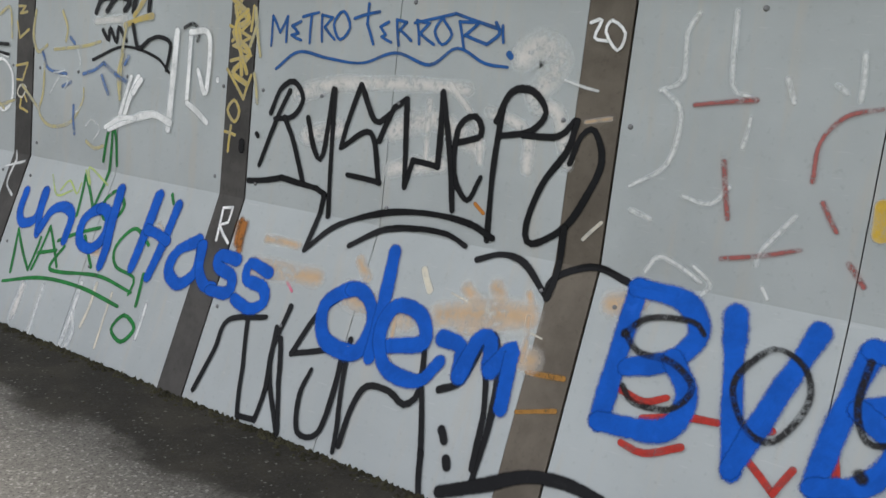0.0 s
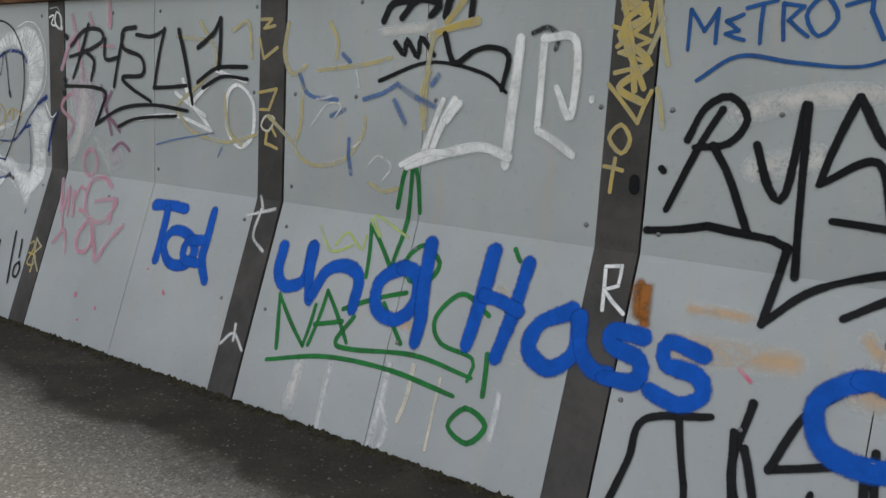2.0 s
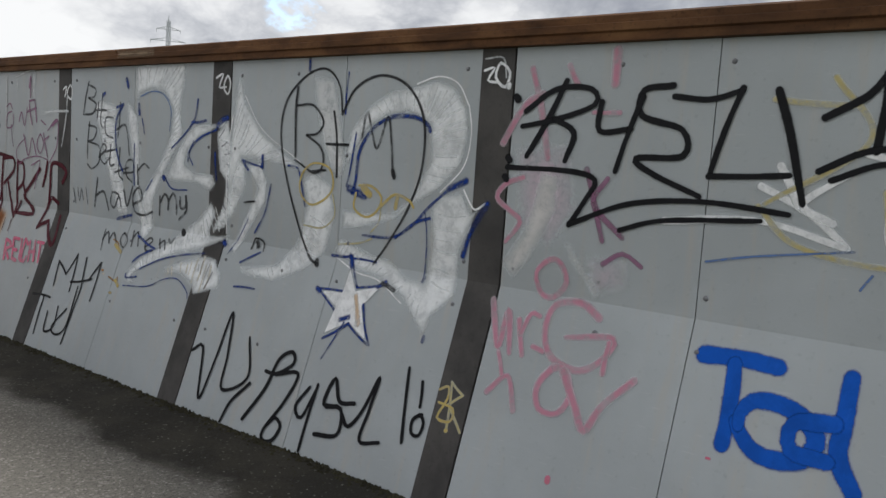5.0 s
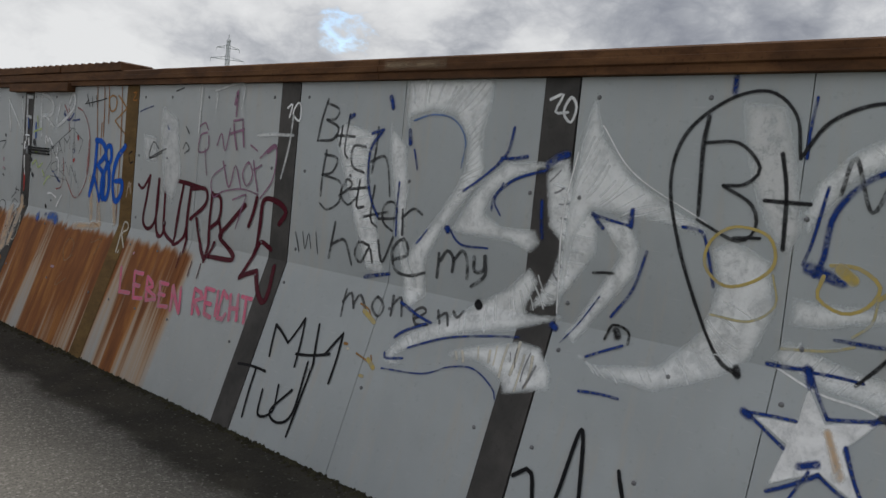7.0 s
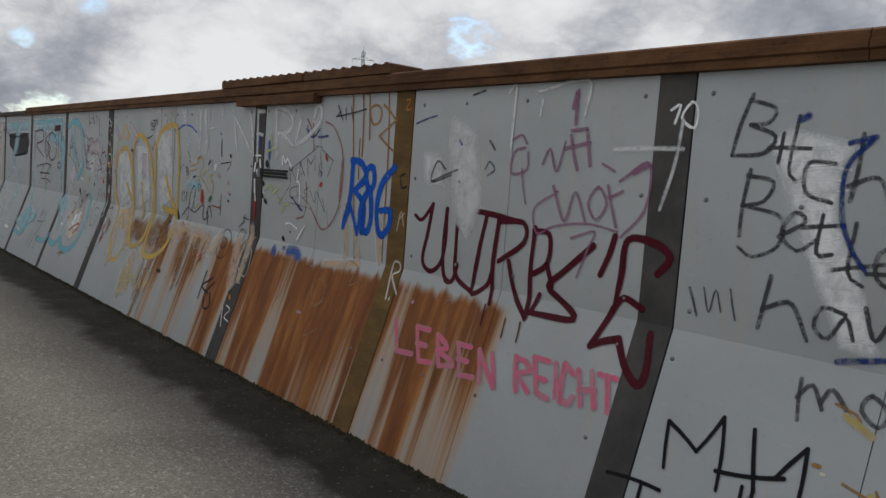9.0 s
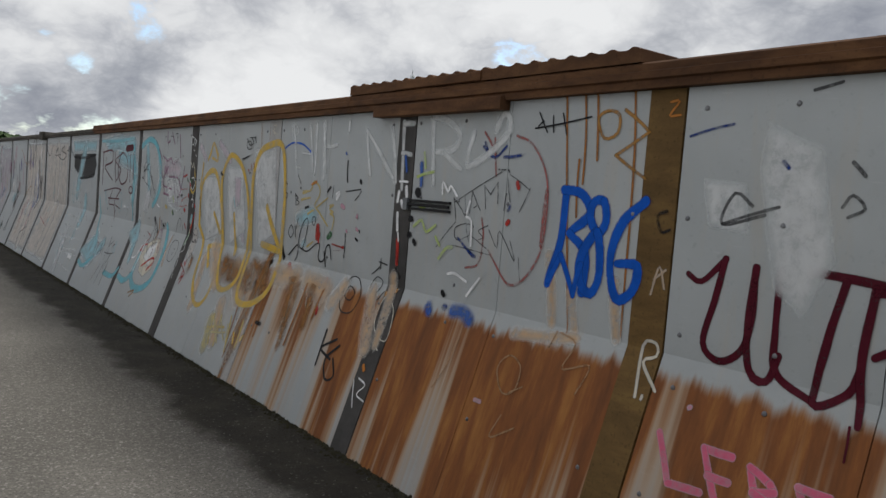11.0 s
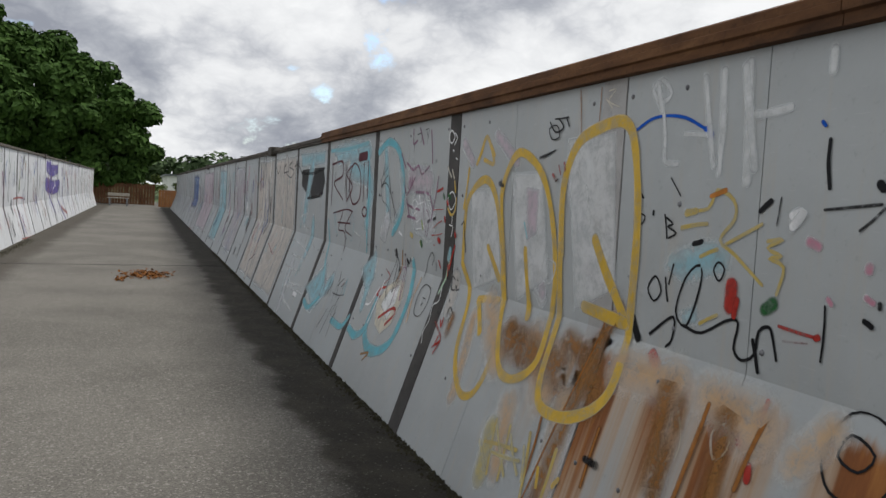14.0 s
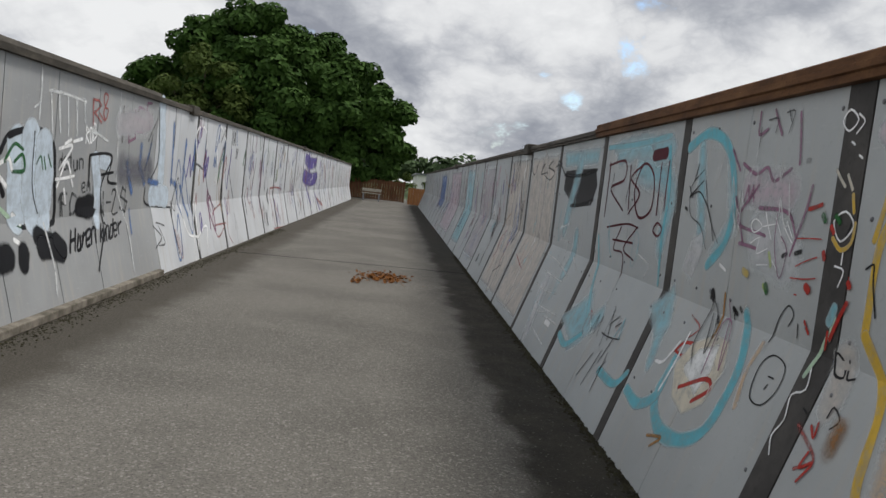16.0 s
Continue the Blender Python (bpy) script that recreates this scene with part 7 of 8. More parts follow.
g.sweep(OCHRE_FAINT, 0.02, (2, 45), (7, 49))
g.sweep(OCHRE_FAINT, 0.02, (1, 39), (4, 50), (7, 42))
g.done()
g = Tag("graffiti_marks", "jumbled white red and blue paint on a dark strip", 13.45, 0.24)
g.sweep(BLUE_SOFT, 0.045, (8, 140), (10, 132))
g.sweep(WHITE, 0.036, (4, 120), (3, 115))
g.sweep(WHITE, 0.036, (4, 108), (5, 99))
g.sweep(WHITE, 0.036, (11, 123), (12, 118))
g.sweep(WHITE, 0.036, (7, 115), (9, 112))
g.sweep(RED, 0.04, (6, 93), (7, 80))
g.sweep(BLACK, 0.04, (6, 76), (10, 73))
g.sweep(CREAM, 0.009, (10, 65), (0, 58), (1, 43), (16, 38), (14, 54), (3, 62))
g.sweep(CREAM, 0.009, (4, 55), (7, 40))
g.sweep(CREAM, 0.009, (7, 60), (10, 48))
g.sweep(CREAM, 0.009, (5, 35), (12, 32))
g.sweep(CREAM, 0.009, (8, 63), (12, 66))
g.sweep(OCHRE, 0.05, (1, 62), (10, 65))
g.sweep(WHITE, 0.02, (6, 97), (7, 93))
g.sweep(WHITE, 0.02, (4, 126), (12, 126))
g.sweep(WHITE, 0.013, (0, 13), (7, 0))
g.sweep(WHITE, 0.013, (4, 15), (12, 13), (7, 7), (16, 5))
g.sweep(ORANGE, 0.03, (4, 22), (6, 20))
g.done()
g = Tag("graffiti_smear", "brown rubbed rust and grey haze behind yellow letters", 16.68, -0.01)
g.sweep(BROWN_SOFT, 0.2, (84, 80), (111, 75))
g.sweep(BROWN_SOFT, 0.22, (138, 84), (162, 80))
g.sweep(BROWN_SOFT, 0.16, (135, 60), (159, 64))
g.sweep(BROWN_SOFT, 0.12, (102, 68), (129, 68))
g.sweep(BROWN_SOFT, 0.14, (162, 90), (172, 102))
g.sweep(GREY_SMEAR, 0.16, (26, 137), (39, 104))
g.sweep(GREY_SMEAR, 0.16, (74, 148), (96, 116))
g.sweep(GREY_SMEAR, 0.2, (129, 153), (148, 120))
g.sweep(GREY_SMEAR, 0.14, (99, 104), (107, 98))
g.sweep(OCHRE_FAINT, 0.34, (54, 87), (82, 63))
g.sweep(OCHRE_FAINT, 0.36, (112, 79), (133, 59))
g.sweep(BROWN_SOFT, 0.4, (86, 75), (138, 72))
g.sweep(BROWN_SOFT, 0.36, (157, 78), (169, 68))
g.sweep(OCHRE_FAINT, 0.3, (153, 59), (157, 29))
g.sweep(OCHRE_FAINT, 0.3, (108, 48), (116, 24))
g.sweep(OCHRE_FAINT, 0.3, (180, 81), (213, 83))
g.sweep(OCHRE_FAINT, 0.3, (230, 83), (254, 79))
g.sweep(BROWN_SOFT, 0.2, (209, 80), (216, 51))
g.sweep(BROWN_SOFT, 0.18, (240, 79), (244, 56))
g.sweep(MUSTARD_FAINT, 0.2, (101, 35), (105, 16))
g.sweep(RUSTY, 0.03, (180, 58), (181, 37))
g.sweep(RUSTY, 0.03, (139, 51), (142, 28))
g.sweep(OCHRE_FAINT, 0.2, (39, 78), (47, 38))
g.sweep(OCHRE_FAINT, 0.2, (310, 86), (322, 56))
g.sweep(OCHRE_FAINT, 0.2, (277, 85), (269, 74))
g.sweep(BROWN_SOFT, 0.16, (218, 77), (221, 38))
g.sweep(RUSTY, 0.035, (231, 80), (229, 40))
g.sweep(RUSTY, 0.03, (255, 82), (252, 61))
g.sweep(OCHRE_FAINT, 0.14, (328, 97), (331, 60))
g.sweep(PINK_HAZE, 0.12, (103, 109), (107, 100))
g.sweep(PINK_HAZE, 0.12, (46, 175), (71, 161))
g.sweep(PINK_HAZE, 0.12, (144, 116), (155, 111))
g.sweep(PINK_HAZE, 0.12, (0, 173), (14, 162))
g.sweep(RUSTY, 0.01, (130, 190), (133, 147))
g.sweep(RUSTY, 0.01, (147, 189), (150, 125))
g.sweep(BROWN_SOFT, 0.17, (161, 89), (156, 47), (152, 0))
g.sweep(RUSTY, 0.02, (161, 95), (151, 49), (145, 15))
g.done()
g = Tag("graffiti_coat", "pale coat inside and mustard scribble below the yellow letters", 16.79, 0.12)
g.fill(GHOST, 0.05, (22, 135), (61, 136), (74, 87), (34, 76))
g.fill(GHOST, 0.05, (76, 144), (112, 144), (125, 93), (90, 77))
g.fill(GHOST, 0.05, (131, 158), (172, 159), (180, 95), (147, 81))
g.fill(PINK_HAZE, 0.05, (92, 138), (111, 136), (111, 112), (97, 106))
g.sweep(MUSTARD, 0.025, (114, 27), (122, 5))
g.sweep(MUSTARD, 0.025, (128, 28), (133, 6))
g.sweep(MUSTARD, 0.025, (110, 16), (140, 21))
g.sweep(MUSTARD, 0.03, (146, 30), (155, 6))
g.sweep(MUSTARD, 0.03, (169, 30), (170, 12))
g.sweep(BLACK, 0.012, (115, 165), (121, 160), (128, 162), (123, 166))
g.sweep(BLACK, 0.012, (130, 166), (133, 162))
g.sweep(BLACK_DRY, 0.02, (107, 149), (118, 151))
g.sweep(BLACK_DRY, 0.04, (65, 138), (69, 136))
g.sweep(RED_FAINT, 0.02, (126, 145), (128, 141))
g.sweep(RED_FAINT, 0.03, (0, 54), (17, 47), (9, 41))
g.sweep(CYAN_FAINT, 0.02, (95, 118), (99, 111))
g.done()

g = Tag("graffiti_word", "big rounded mustard yellow bubble letters over two panels", 16.64, 0.18)
g.sweep(YELLOW, 0.055, (3, 85), (3, 114), (11, 126), (30, 133), (44, 124), (54, 101), (59, 78))
g.sweep(YELLOW, 0.055, (3, 85), (20, 67), (29, 38), (50, 22), (66, 26), (71, 45), (60, 75))
g.sweep(YELLOW, 0.055, (52, 125), (60, 140), (73, 146), (94, 137), (107, 118), (114, 92), (114, 73), (115, 51), (99, 40), (81, 43), (66, 66), (57, 102), (52, 125))
g.lines(YELLOW, 0.05, (38, 97), (54, 82))
g.lines(YELLOW, 0.05, (83, 99), (93, 68))
g.lines(YELLOW, 0.05, (33, 68), (57, 71))
g.lines(YELLOW, 0.05, (49, 53), (35, 67))
g.sweep(YELLOW, 0.034, (16, 142), (21, 148), (28, 156), (39, 142), (26, 144))
g.sweep(YELLOW, 0.034, (5, 139), (0, 117))
g.sweep(YELLOW, 0.034, (34, 151), (39, 146))
g.sweep(YELLOW, 0.062, (118, 100), (117, 130), (127, 148), (146, 154), (162, 155), (170, 145), (175, 117), (174, 77), (174, 51), (157, 38), (134, 35), (124, 44), (121, 70), (118, 100))
g.lines(YELLOW, 0.066, (146, 108), (163, 88), (172, 78))
g.lines(YELLOW, 0.066, (141, 80), (171, 78))
g.sweep(MUSTARD_FAINT, 0.03, (90, 9), (104, 0))
g.sweep(MUSTARD_FAINT, 0.03, (101, 19), (122, 3))
g.sweep(MUSTARD_FAINT, 0.03, (116, 19), (132, 7))
g.sweep(MUSTARD_FAINT, 0.03, (104, 8), (130, 12))
g.sweep(MUSTARD_FAINT, 0.03, (130, 18), (137, 6))
g.sweep(BLACK, 0.01, (100, 156), (107, 157), (110, 152), (103, 151), (100, 156))
g.sweep(BLACK, 0.01, (105, 160), (117, 160))
g.sweep(BLACK, 0.01, (96, 143), (107, 146))
g.sweep(BLACK, 0.01, (109, 132), (111, 133))
g.sweep(BLACK_DRY, 0.04, (48, 131), (53, 130))
g.sweep(RED_FAINT, 0.03, (116, 140), (117, 137))
g.sweep(RED_FAINT, 0.03, (106, 135), (109, 133))
g.sweep(CREAM, 0.012, (149, 168), (154, 168), (149, 164), (157, 161))
g.sweep(CREAM, 0.012, (147, 165), (152, 161))
g.sweep(WHITE_FAINT, 0.02, (103, 96), (101, 88), (110, 86), (114, 95), (103, 96))
g.sweep(WHITE_FAINT, 0.02, (136, 130), (141, 114))
g.sweep(BLACK_DRY, 0.05, (175, 27), (182, 27))
g.sweep(YELLOW, 0.03, (146, 14), (149, 8))
g.sweep(YELLOW, 0.03, (160, 12), (162, 15))
g.done()
g = Tag("graffiti_haze", "washed-out turquoise and beige coats on the panels", 30.39, 0.09)
g.sweep(CYAN_HAZE, 0.34, (1103, 154), (1164, 143), (1162, 109))
g.sweep(CYAN_HAZE, 0.3, (1049, 167), (1159, 166))
g.sweep(CYAN_HAZE, 0.26, (1088, 50), (1049, 23))
g.sweep(CYAN_HAZE, 0.36, (925, 161), (888, 103))
g.sweep(CYAN_HAZE, 0.3, (940, 96), (937, 65))
g.sweep(GREY_SMEAR, 0.3, (884, 48), (900, 0))
g.sweep(CYAN_HAZE, 0.2, (1209, 164), (1223, 116))
g.sweep(CYAN_HAZE, 0.2, (1200, 70), (1207, 45))
g.sweep(GREY_SMEAR, 0.4, (1293, 121), (1316, 116))
g.sweep(PINK_HAZE, 0.3, (1275, 143), (1312, 141))
g.sweep(MAUVE_HAZE, 0.5, (166, 156), (130, 82))
g.sweep(MAUVE_HAZE, 0.5, (0, 146), (63, 68))
g.sweep(BUFF_SOFT, 0.2, (1370, 84), (1372, 68))
g.done()
g = Tag("graffiti_mural", "turquoise looping outline around a cream oval with red scribble", 21.98, 0.21)
g.fill(CYAN_HAZE, 0.12, (0, 167), (154, 166), (147, 143), (15, 142))
g.fill(CYAN_HAZE, 0.12, (179, 167), (323, 166), (329, 141), (293, 138), (276, 153), (188, 149))
g.fill(CYAN_HAZE, 0.14, (341, 157), (407, 156), (430, 108), (409, 92), (382, 92), (407, 117), (397, 146), (353, 148))
g.fill(CYAN_HAZE, 0.14, (137, 19), (208, 58), (255, 23), (204, 4))
g.fill(CYAN_HAZE, 0.12, (318, 58), (356, 83), (377, 52), (358, 38))
g.sweep(CYAN, 0.09, (349, 153), (376, 159), (403, 150), (417, 126), (414, 105), (396, 91))
g.sweep(CYAN, 0.10, (395, 40), (394, 20), (412, 10), (436, 11), (455, 21), (461, 37), (460, 55), (448, 74))
g.sweep(CYAN, 0.09, (352, 13), (375, 11), (393, 21), (395, 37))
g.sweep(CYAN, 0.08, (294, 10), (329, 10), (342, 20))
g.sweep(CYAN, 0.08, (168, 10), (197, 7), (225, 21))
g.sweep(CYAN, 0.06, (316, 154), (324, 127), (322, 100), (326, 73))
g.sweep(CYAN_FAINT, 0.06, (174, 160), (248, 159), (315, 161))
g.sweep(CYAN_FAINT, 0.07, (175, 90), (194, 56), (219, 33))
g.fill(CREAM, 0.05, (410, 24), (396, 39), (406, 54), (426, 62), (443, 62), (451, 48), (446, 30), (430, 20))
g.fill(WHITE_WASH, 0.04, (406, 39), (416, 53), (436, 59), (440, 45), (434, 30))
g.sweep(RED, 0.03, (391, 45), (399, 51), (424, 52), (428, 41), (438, 47), (434, 56))
g.sweep(RED, 0.03, (414, 31), (437, 41), (445, 38), (433, 29))
g.sweep(RED, 0.022, (391, 45), (408, 43), (414, 35))
g.sweep(RED_FAINT, 0.02, (391, 64), (406, 60), (397, 52))
g.sweep(OCHRE, 0.03, (423, 80), (425, 64), (424, 59))
g.sweep(OCHRE_FAINT, 0.07, (470, 65), (468, 52), (472, 38))
g.sweep(OCHRE, 0.025, (405, 3), (421, 7), (413, 0))
g.sweep(WHITE, 0.03, (398, 56), (397, 40), (394, 24))
g.sweep(WHITE, 0.03, (392, 50), (383, 37), (373, 35))
g.fill(GREY_SMEAR, 0.05, (360, 84), (370, 104), (387, 111), (389, 96), (379, 80))
g.sweep(BLACK_FADE2, 0.012, (375, 140), (360, 131), (363, 116), (380, 110), (391, 99))
g.sweep(BLACK_FADE2, 0.012, (379, 134), (389, 117), (405, 103))
g.sweep(BLACK, 0.05, (408, 79), (410, 76))
g.sweep(BLACK, 0.03, (434, 75), (439, 73))
g.sweep(WHITE, 0.03, (412, 93), (419, 91))
g.done()
g = Tag("graffiti_word", "maroon marker lettering reading RISO with exclamation marks", 20.17, 0.88)
g.sweep(MAROON, 0.024, (2, 81), (3, 61), (3, 40))
g.sweep(MAROON, 0.024, (0, 79), (42, 81), (45, 68), (12, 61), (50, 46))
g.sweep(MAROON, 0.022, (57, 78), (64, 47))
g.sweep(MAROON, 0.022, (86, 78), (62, 69), (85, 58), (65, 44))
g.sweep(MAROON, 0.024, (88, 78), (73, 61), (89, 43), (113, 49), (111, 70), (88, 78))
g.sweep(MAROON, 0.022, (123, 78), (125, 46))
g.sweep(MAROON, 0.022, (137, 79), (138, 49))
g.sweep(MAROON, 0.02, (129, 41), (123, 36), (133, 33), (139, 38), (129, 41))
g.sweep(MAROON, 0.10, (107, 83), (129, 84))
g.sweep(MAROON, 0.018, (15, 32), (65, 37), (92, 36))
g.sweep(MAROON, 0.018, (53, 34), (40, 18), (64, 16), (69, 0))
g.sweep(MAROON, 0.018, (90, 36), (65, 20), (90, 14))
g.sweep(MAROON, 0.018, (35, 24), (84, 25))
g.sweep(WHITE_FAINT, 0.03, (100, 19), (125, 14), (117, 6))
g.done()
g = Tag("graffiti_blot", "solid black painted blot over a turquoise tag", 21.81, 1.3)
g.fill(BLACK, 0.025, (5, 35), (122, 36), (134, 21), (120, 4), (58, 0), (3, 16))
g.sweep(BLACK_DRY, 0.05, (0, 31), (127, 34))
g.sweep(BLACK_DRY, 0.05, (43, 2), (125, 9))
g.done()
g = Tag("graffiti_coat", "patchy beige coat of paint over two grey panels", 43.5, 0.05)
g.fill(BUFF_SOFT, 0.14, (2135, 0), (2135, 181), (1972, 181), (1972, 0))
g.fill(BUFF_SOFT, 0.14, (1958, 0), (1958, 181), (1795, 181), (1795, 0))
g.fill(MAUVE_HAZE, 0.2, (1610, 5), (1610, 181), (1440, 181), (1440, 5))
g.fill(CYAN_HAZE, 0.2, (1260, 5), (1260, 181), (1090, 181), (1090, 5))
g.fill(PINK_HAZE, 0.2, (900, 5), (900, 181), (550, 181), (550, 5))
g.fill(BLUE_FAINT, 0.3, (300, 45), (300, 181), (0, 181), (0, 45))
g.done()

g = Tag("graffiti_scribble", "thin black ring and snaking marker line", 18.43, 0.65)
g.sweep(BLACK, 0.009, (127, 19), (121, 13), (124, 1), (135, 0), (141, 8), (139, 17), (127, 19))
g.sweep(BLACK, 0.009, (119, 23), (123, 34), (129, 40), (134, 37), (131, 32))
g.sweep(BLACK, 0.009, (131, 11), (135, 11))
g.sweep(BLACK, 0.009, (133, 8), (132, 6))
g.sweep(BLACK, 0.009, (138, 34), (139, 29))
g.sweep(BLACK, 0.012, (21, 90), (4, 81), (18, 84), (35, 73), (44, 60))
g.sweep(BLACK, 0.012, (2, 87), (8, 81))
g.sweep(BLACK, 0.012, (12, 99), (8, 90))
g.sweep(BLACK, 0.012, (167, 29), (170, 22), (176, 22), (173, 27), (167, 29))
g.sweep(BLACK, 0.012, (176, 28), (178, 22), (182, 23))
g.sweep(BLACK, 0.012, (162, 70), (165, 77))
g.sweep(BLACK, 0.012, (177, 60), (181, 62), (182, 56), (186, 45))
g.sweep(BLACK, 0.012, (81, 28), (82, 26))
g.sweep(BLACK_DRY, 0.034, (50, 35), (52, 32))
g.sweep(BLACK_DRY, 0.034, (65, 24), (68, 22))
g.sweep(BLACK_DRY, 0.034, (118, 59), (121, 60))
g.sweep(BLACK_DRY, 0.034, (128, 61), (132, 62))
g.sweep(BLACK_DRY, 0.034, (127, 98), (129, 98))
g.sweep(BLACK_DRY, 0.034, (0, 75), (3, 74))
g.sweep(BLACK_DRY, 0.034, (80, 30), (82, 29))
g.sweep(BLACK_DRY, 0.034, (86, 32), (88, 31))
g.done()
g = Tag("graffiti_tag", "faded mauve and white tags on grey panel", 17.89, 0.5)
g.sweep(MAUVE, 0.026, (14, 113), (29, 108), (39, 111), (47, 105), (61, 110))
g.sweep(MAUVE, 0.026, (11, 97), (25, 76))
g.sweep(MAUVE, 0.026, (33, 103), (16, 86), (46, 81))
g.sweep(MAUVE, 0.026, (62, 133), (67, 112))
g.sweep(MAUVE, 0.026, (37, 93), (63, 92), (73, 82))
g.sweep(MAUVE, 0.026, (0, 120), (11, 110))
g.sweep(MAUVE, 0.026, (80, 103), (77, 92), (70, 75))
g.sweep(MAUVE, 0.026, (21, 76), (39, 75))
g.sweep(MAUVE, 0.026, (25, 136), (26, 126), (34, 128))
g.sweep(MAUVE, 0.026, (39, 136), (48, 125))
g.sweep(WHITE, 0.011, (31, 85), (35, 88), (42, 85), (35, 82), (31, 85))
g.sweep(WHITE, 0.011, (44, 91), (52, 80))
g.sweep(WHITE, 0.011, (43, 85), (56, 87))
g.sweep(WHITE, 0.011, (54, 89), (62, 80))
g.sweep(WHITE, 0.011, (62, 86), (70, 80))
g.sweep(WHITE, 0.011, (33, 77), (41, 80), (40, 73), (50, 76))
g.sweep(WHITE, 0.011, (42, 68), (52, 69))
g.sweep(WHITE, 0.011, (54, 72), (63, 66))
g.sweep(WHITE, 0.011, (64, 88), (70, 82))
g.sweep(LIME, 0.03, (52, 74), (55, 69))
g.sweep(LIME, 0.03, (51, 60), (54, 58))
g.sweep(DKGREEN, 0.05, (53, 60), (55, 58))
g.sweep(MUSTARD, 0.05, (30, 64), (34, 63))
g.sweep(BLACK_FADE2, 0.01, (34, 132), (43, 132), (42, 126))
g.sweep(BLACK_FADE2, 0.01, (50, 134), (57, 134), (54, 125))
g.sweep(BLACK_FADE2, 0.01, (28, 129), (28, 120))
g.sweep(BLACK_FADE2, 0.01, (52, 135), (55, 130))
g.sweep(RED, 0.024, (80, 94), (89, 96))
g.sweep(RED, 0.008, (74, 82), (92, 83))
g.sweep(RED, 0.008, (76, 71), (91, 76))
g.sweep(RED, 0.049, (86, 64), (88, 63))
g.sweep(RED, 0.032, (95, 78), (96, 76))
g.sweep(RED, 0.008, (73, 66), (92, 68))
g.sweep(RED, 0.008, (78, 60), (80, 60))
g.sweep(RED, 0.008, (114, 71), (114, 67))
g.sweep(RED, 0.035, (114, 69), (115, 68))
g.sweep(RED, 0.018, (118, 18), (122, 15), (121, 20))
g.sweep(RED, 0.018, (123, 10), (122, 4), (128, 8), (124, 0))
g.sweep(RED, 0.018, (89, 51), (93, 47))
g.sweep(BLACK, 0.01, (124, 23), (125, 27), (131, 24), (128, 20))
g.sweep(BLACK, 0.01, (109, 22), (112, 21))
g.sweep(BROWN_SOFT, 0.14, (133, 22), (133, 14))
g.done()
g = Tag("graffiti_marks", "many-coloured small tags stacked on a dark strip", 16.98, 0.52)
g.sweep(WHITE, 0.013, (8, 129), (4, 125), (9, 121), (14, 125), (8, 129))
g.sweep(WHITE, 0.013, (14, 127), (18, 124), (14, 120))
g.sweep(WHITE, 0.013, (12, 117), (14, 116))
g.sweep(WHITE, 0.013, (18, 112), (20, 111))
g.sweep(WHITE, 0.013, (15, 92), (8, 88), (14, 81), (21, 87), (15, 92))
g.sweep(WHITE, 0.013, (13, 72), (19, 71), (17, 65))
g.sweep(WHITE, 0.013, (10, 36), (14, 26), (7, 22), (10, 13), (7, 6), (11, 0))
g.sweep(WHITE, 0.013, (17, 77), (17, 73))
g.sweep(YELLOW, 0.022, (9, 82), (15, 78), (21, 81), (22, 88))
g.sweep(YELLOW, 0.022, (18, 98), (20, 92))
g.sweep(DKGREEN, 0.034, (9, 90), (12, 88))
g.sweep(DKGREEN, 0.034, (0, 90), (2, 88))
g.sweep(LIME_PALE, 0.034, (15, 46), (11, 36), (9, 30))
g.sweep(LIME_PALE, 0.034, (18, 54), (17, 46))
g.sweep(RED, 0.03, (24, 60), (17, 46))
g.sweep(RED, 0.03, (7, 86), (9, 84))
g.sweep(RED, 0.02, (15, 48), (15, 42))
g.sweep(CREAM, 0.02, (5, 107), (12, 101))
g.sweep(CREAM, 0.02, (13, 105), (17, 100))
g.sweep(CYAN_FAINT, 0.06, (17, 57), (15, 52))
g.done()
g = Tag("graffiti_scribble", "frantic black marker hatching on the sloping panel", 19.42, 0.16)
g.lines(BLACK, 0.012, (15, 54), (27, 33))
g.lines(BLACK, 0.012, (27, 26), (18, 0))
g.lines(BLACK, 0.012, (40, 27), (40, 1))
g.lines(BLACK, 0.012, (38, 36), (30, 18))
g.lines(BLACK, 0.012, (11, 35), (49, 38))
g.lines(BLACK, 0.012, (31, 50), (19, 42))
g.lines(BLACK, 0.012, (13, 21), (0, 2))
g.lines(BLACK, 0.012, (43, 22), (36, 13))
g.lines(BLACK, 0.012, (32, 43), (39, 47))
g.done()
g = Tag("graffiti_word", "chalky white scrawl on the grey panel", 21.98, 0.14)
g.sweep(WHITE_FAINT, 0.034, (9, 94), (69, 102))
g.sweep(WHITE_FAINT, 0.034, (16, 83), (79, 85))
g.sweep(WHITE_FAINT, 0.034, (46, 98), (77, 64))
g.sweep(WHITE_FAINT, 0.034, (0, 67), (114, 57))
g.sweep(WHITE_FAINT, 0.034, (21, 52), (104, 51))
g.sweep(WHITE_FAINT, 0.034, (8, 38), (103, 40))
g.sweep(WHITE_FAINT, 0.034, (74, 42), (46, 18), (106, 23))
g.sweep(WHITE_FAINT, 0.034, (62, 23), (137, 26))
g.sweep(WHITE_FAINT, 0.034, (65, 5), (135, 0))
g.sweep(WHITE_FAINT, 0.034, (91, 18), (149, 20))
g.sweep(WHITE_FAINT, 0.034, (97, 76), (132, 65))
g.sweep(WHITE, 0.08, (110, 16), (127, 16))
g.done()
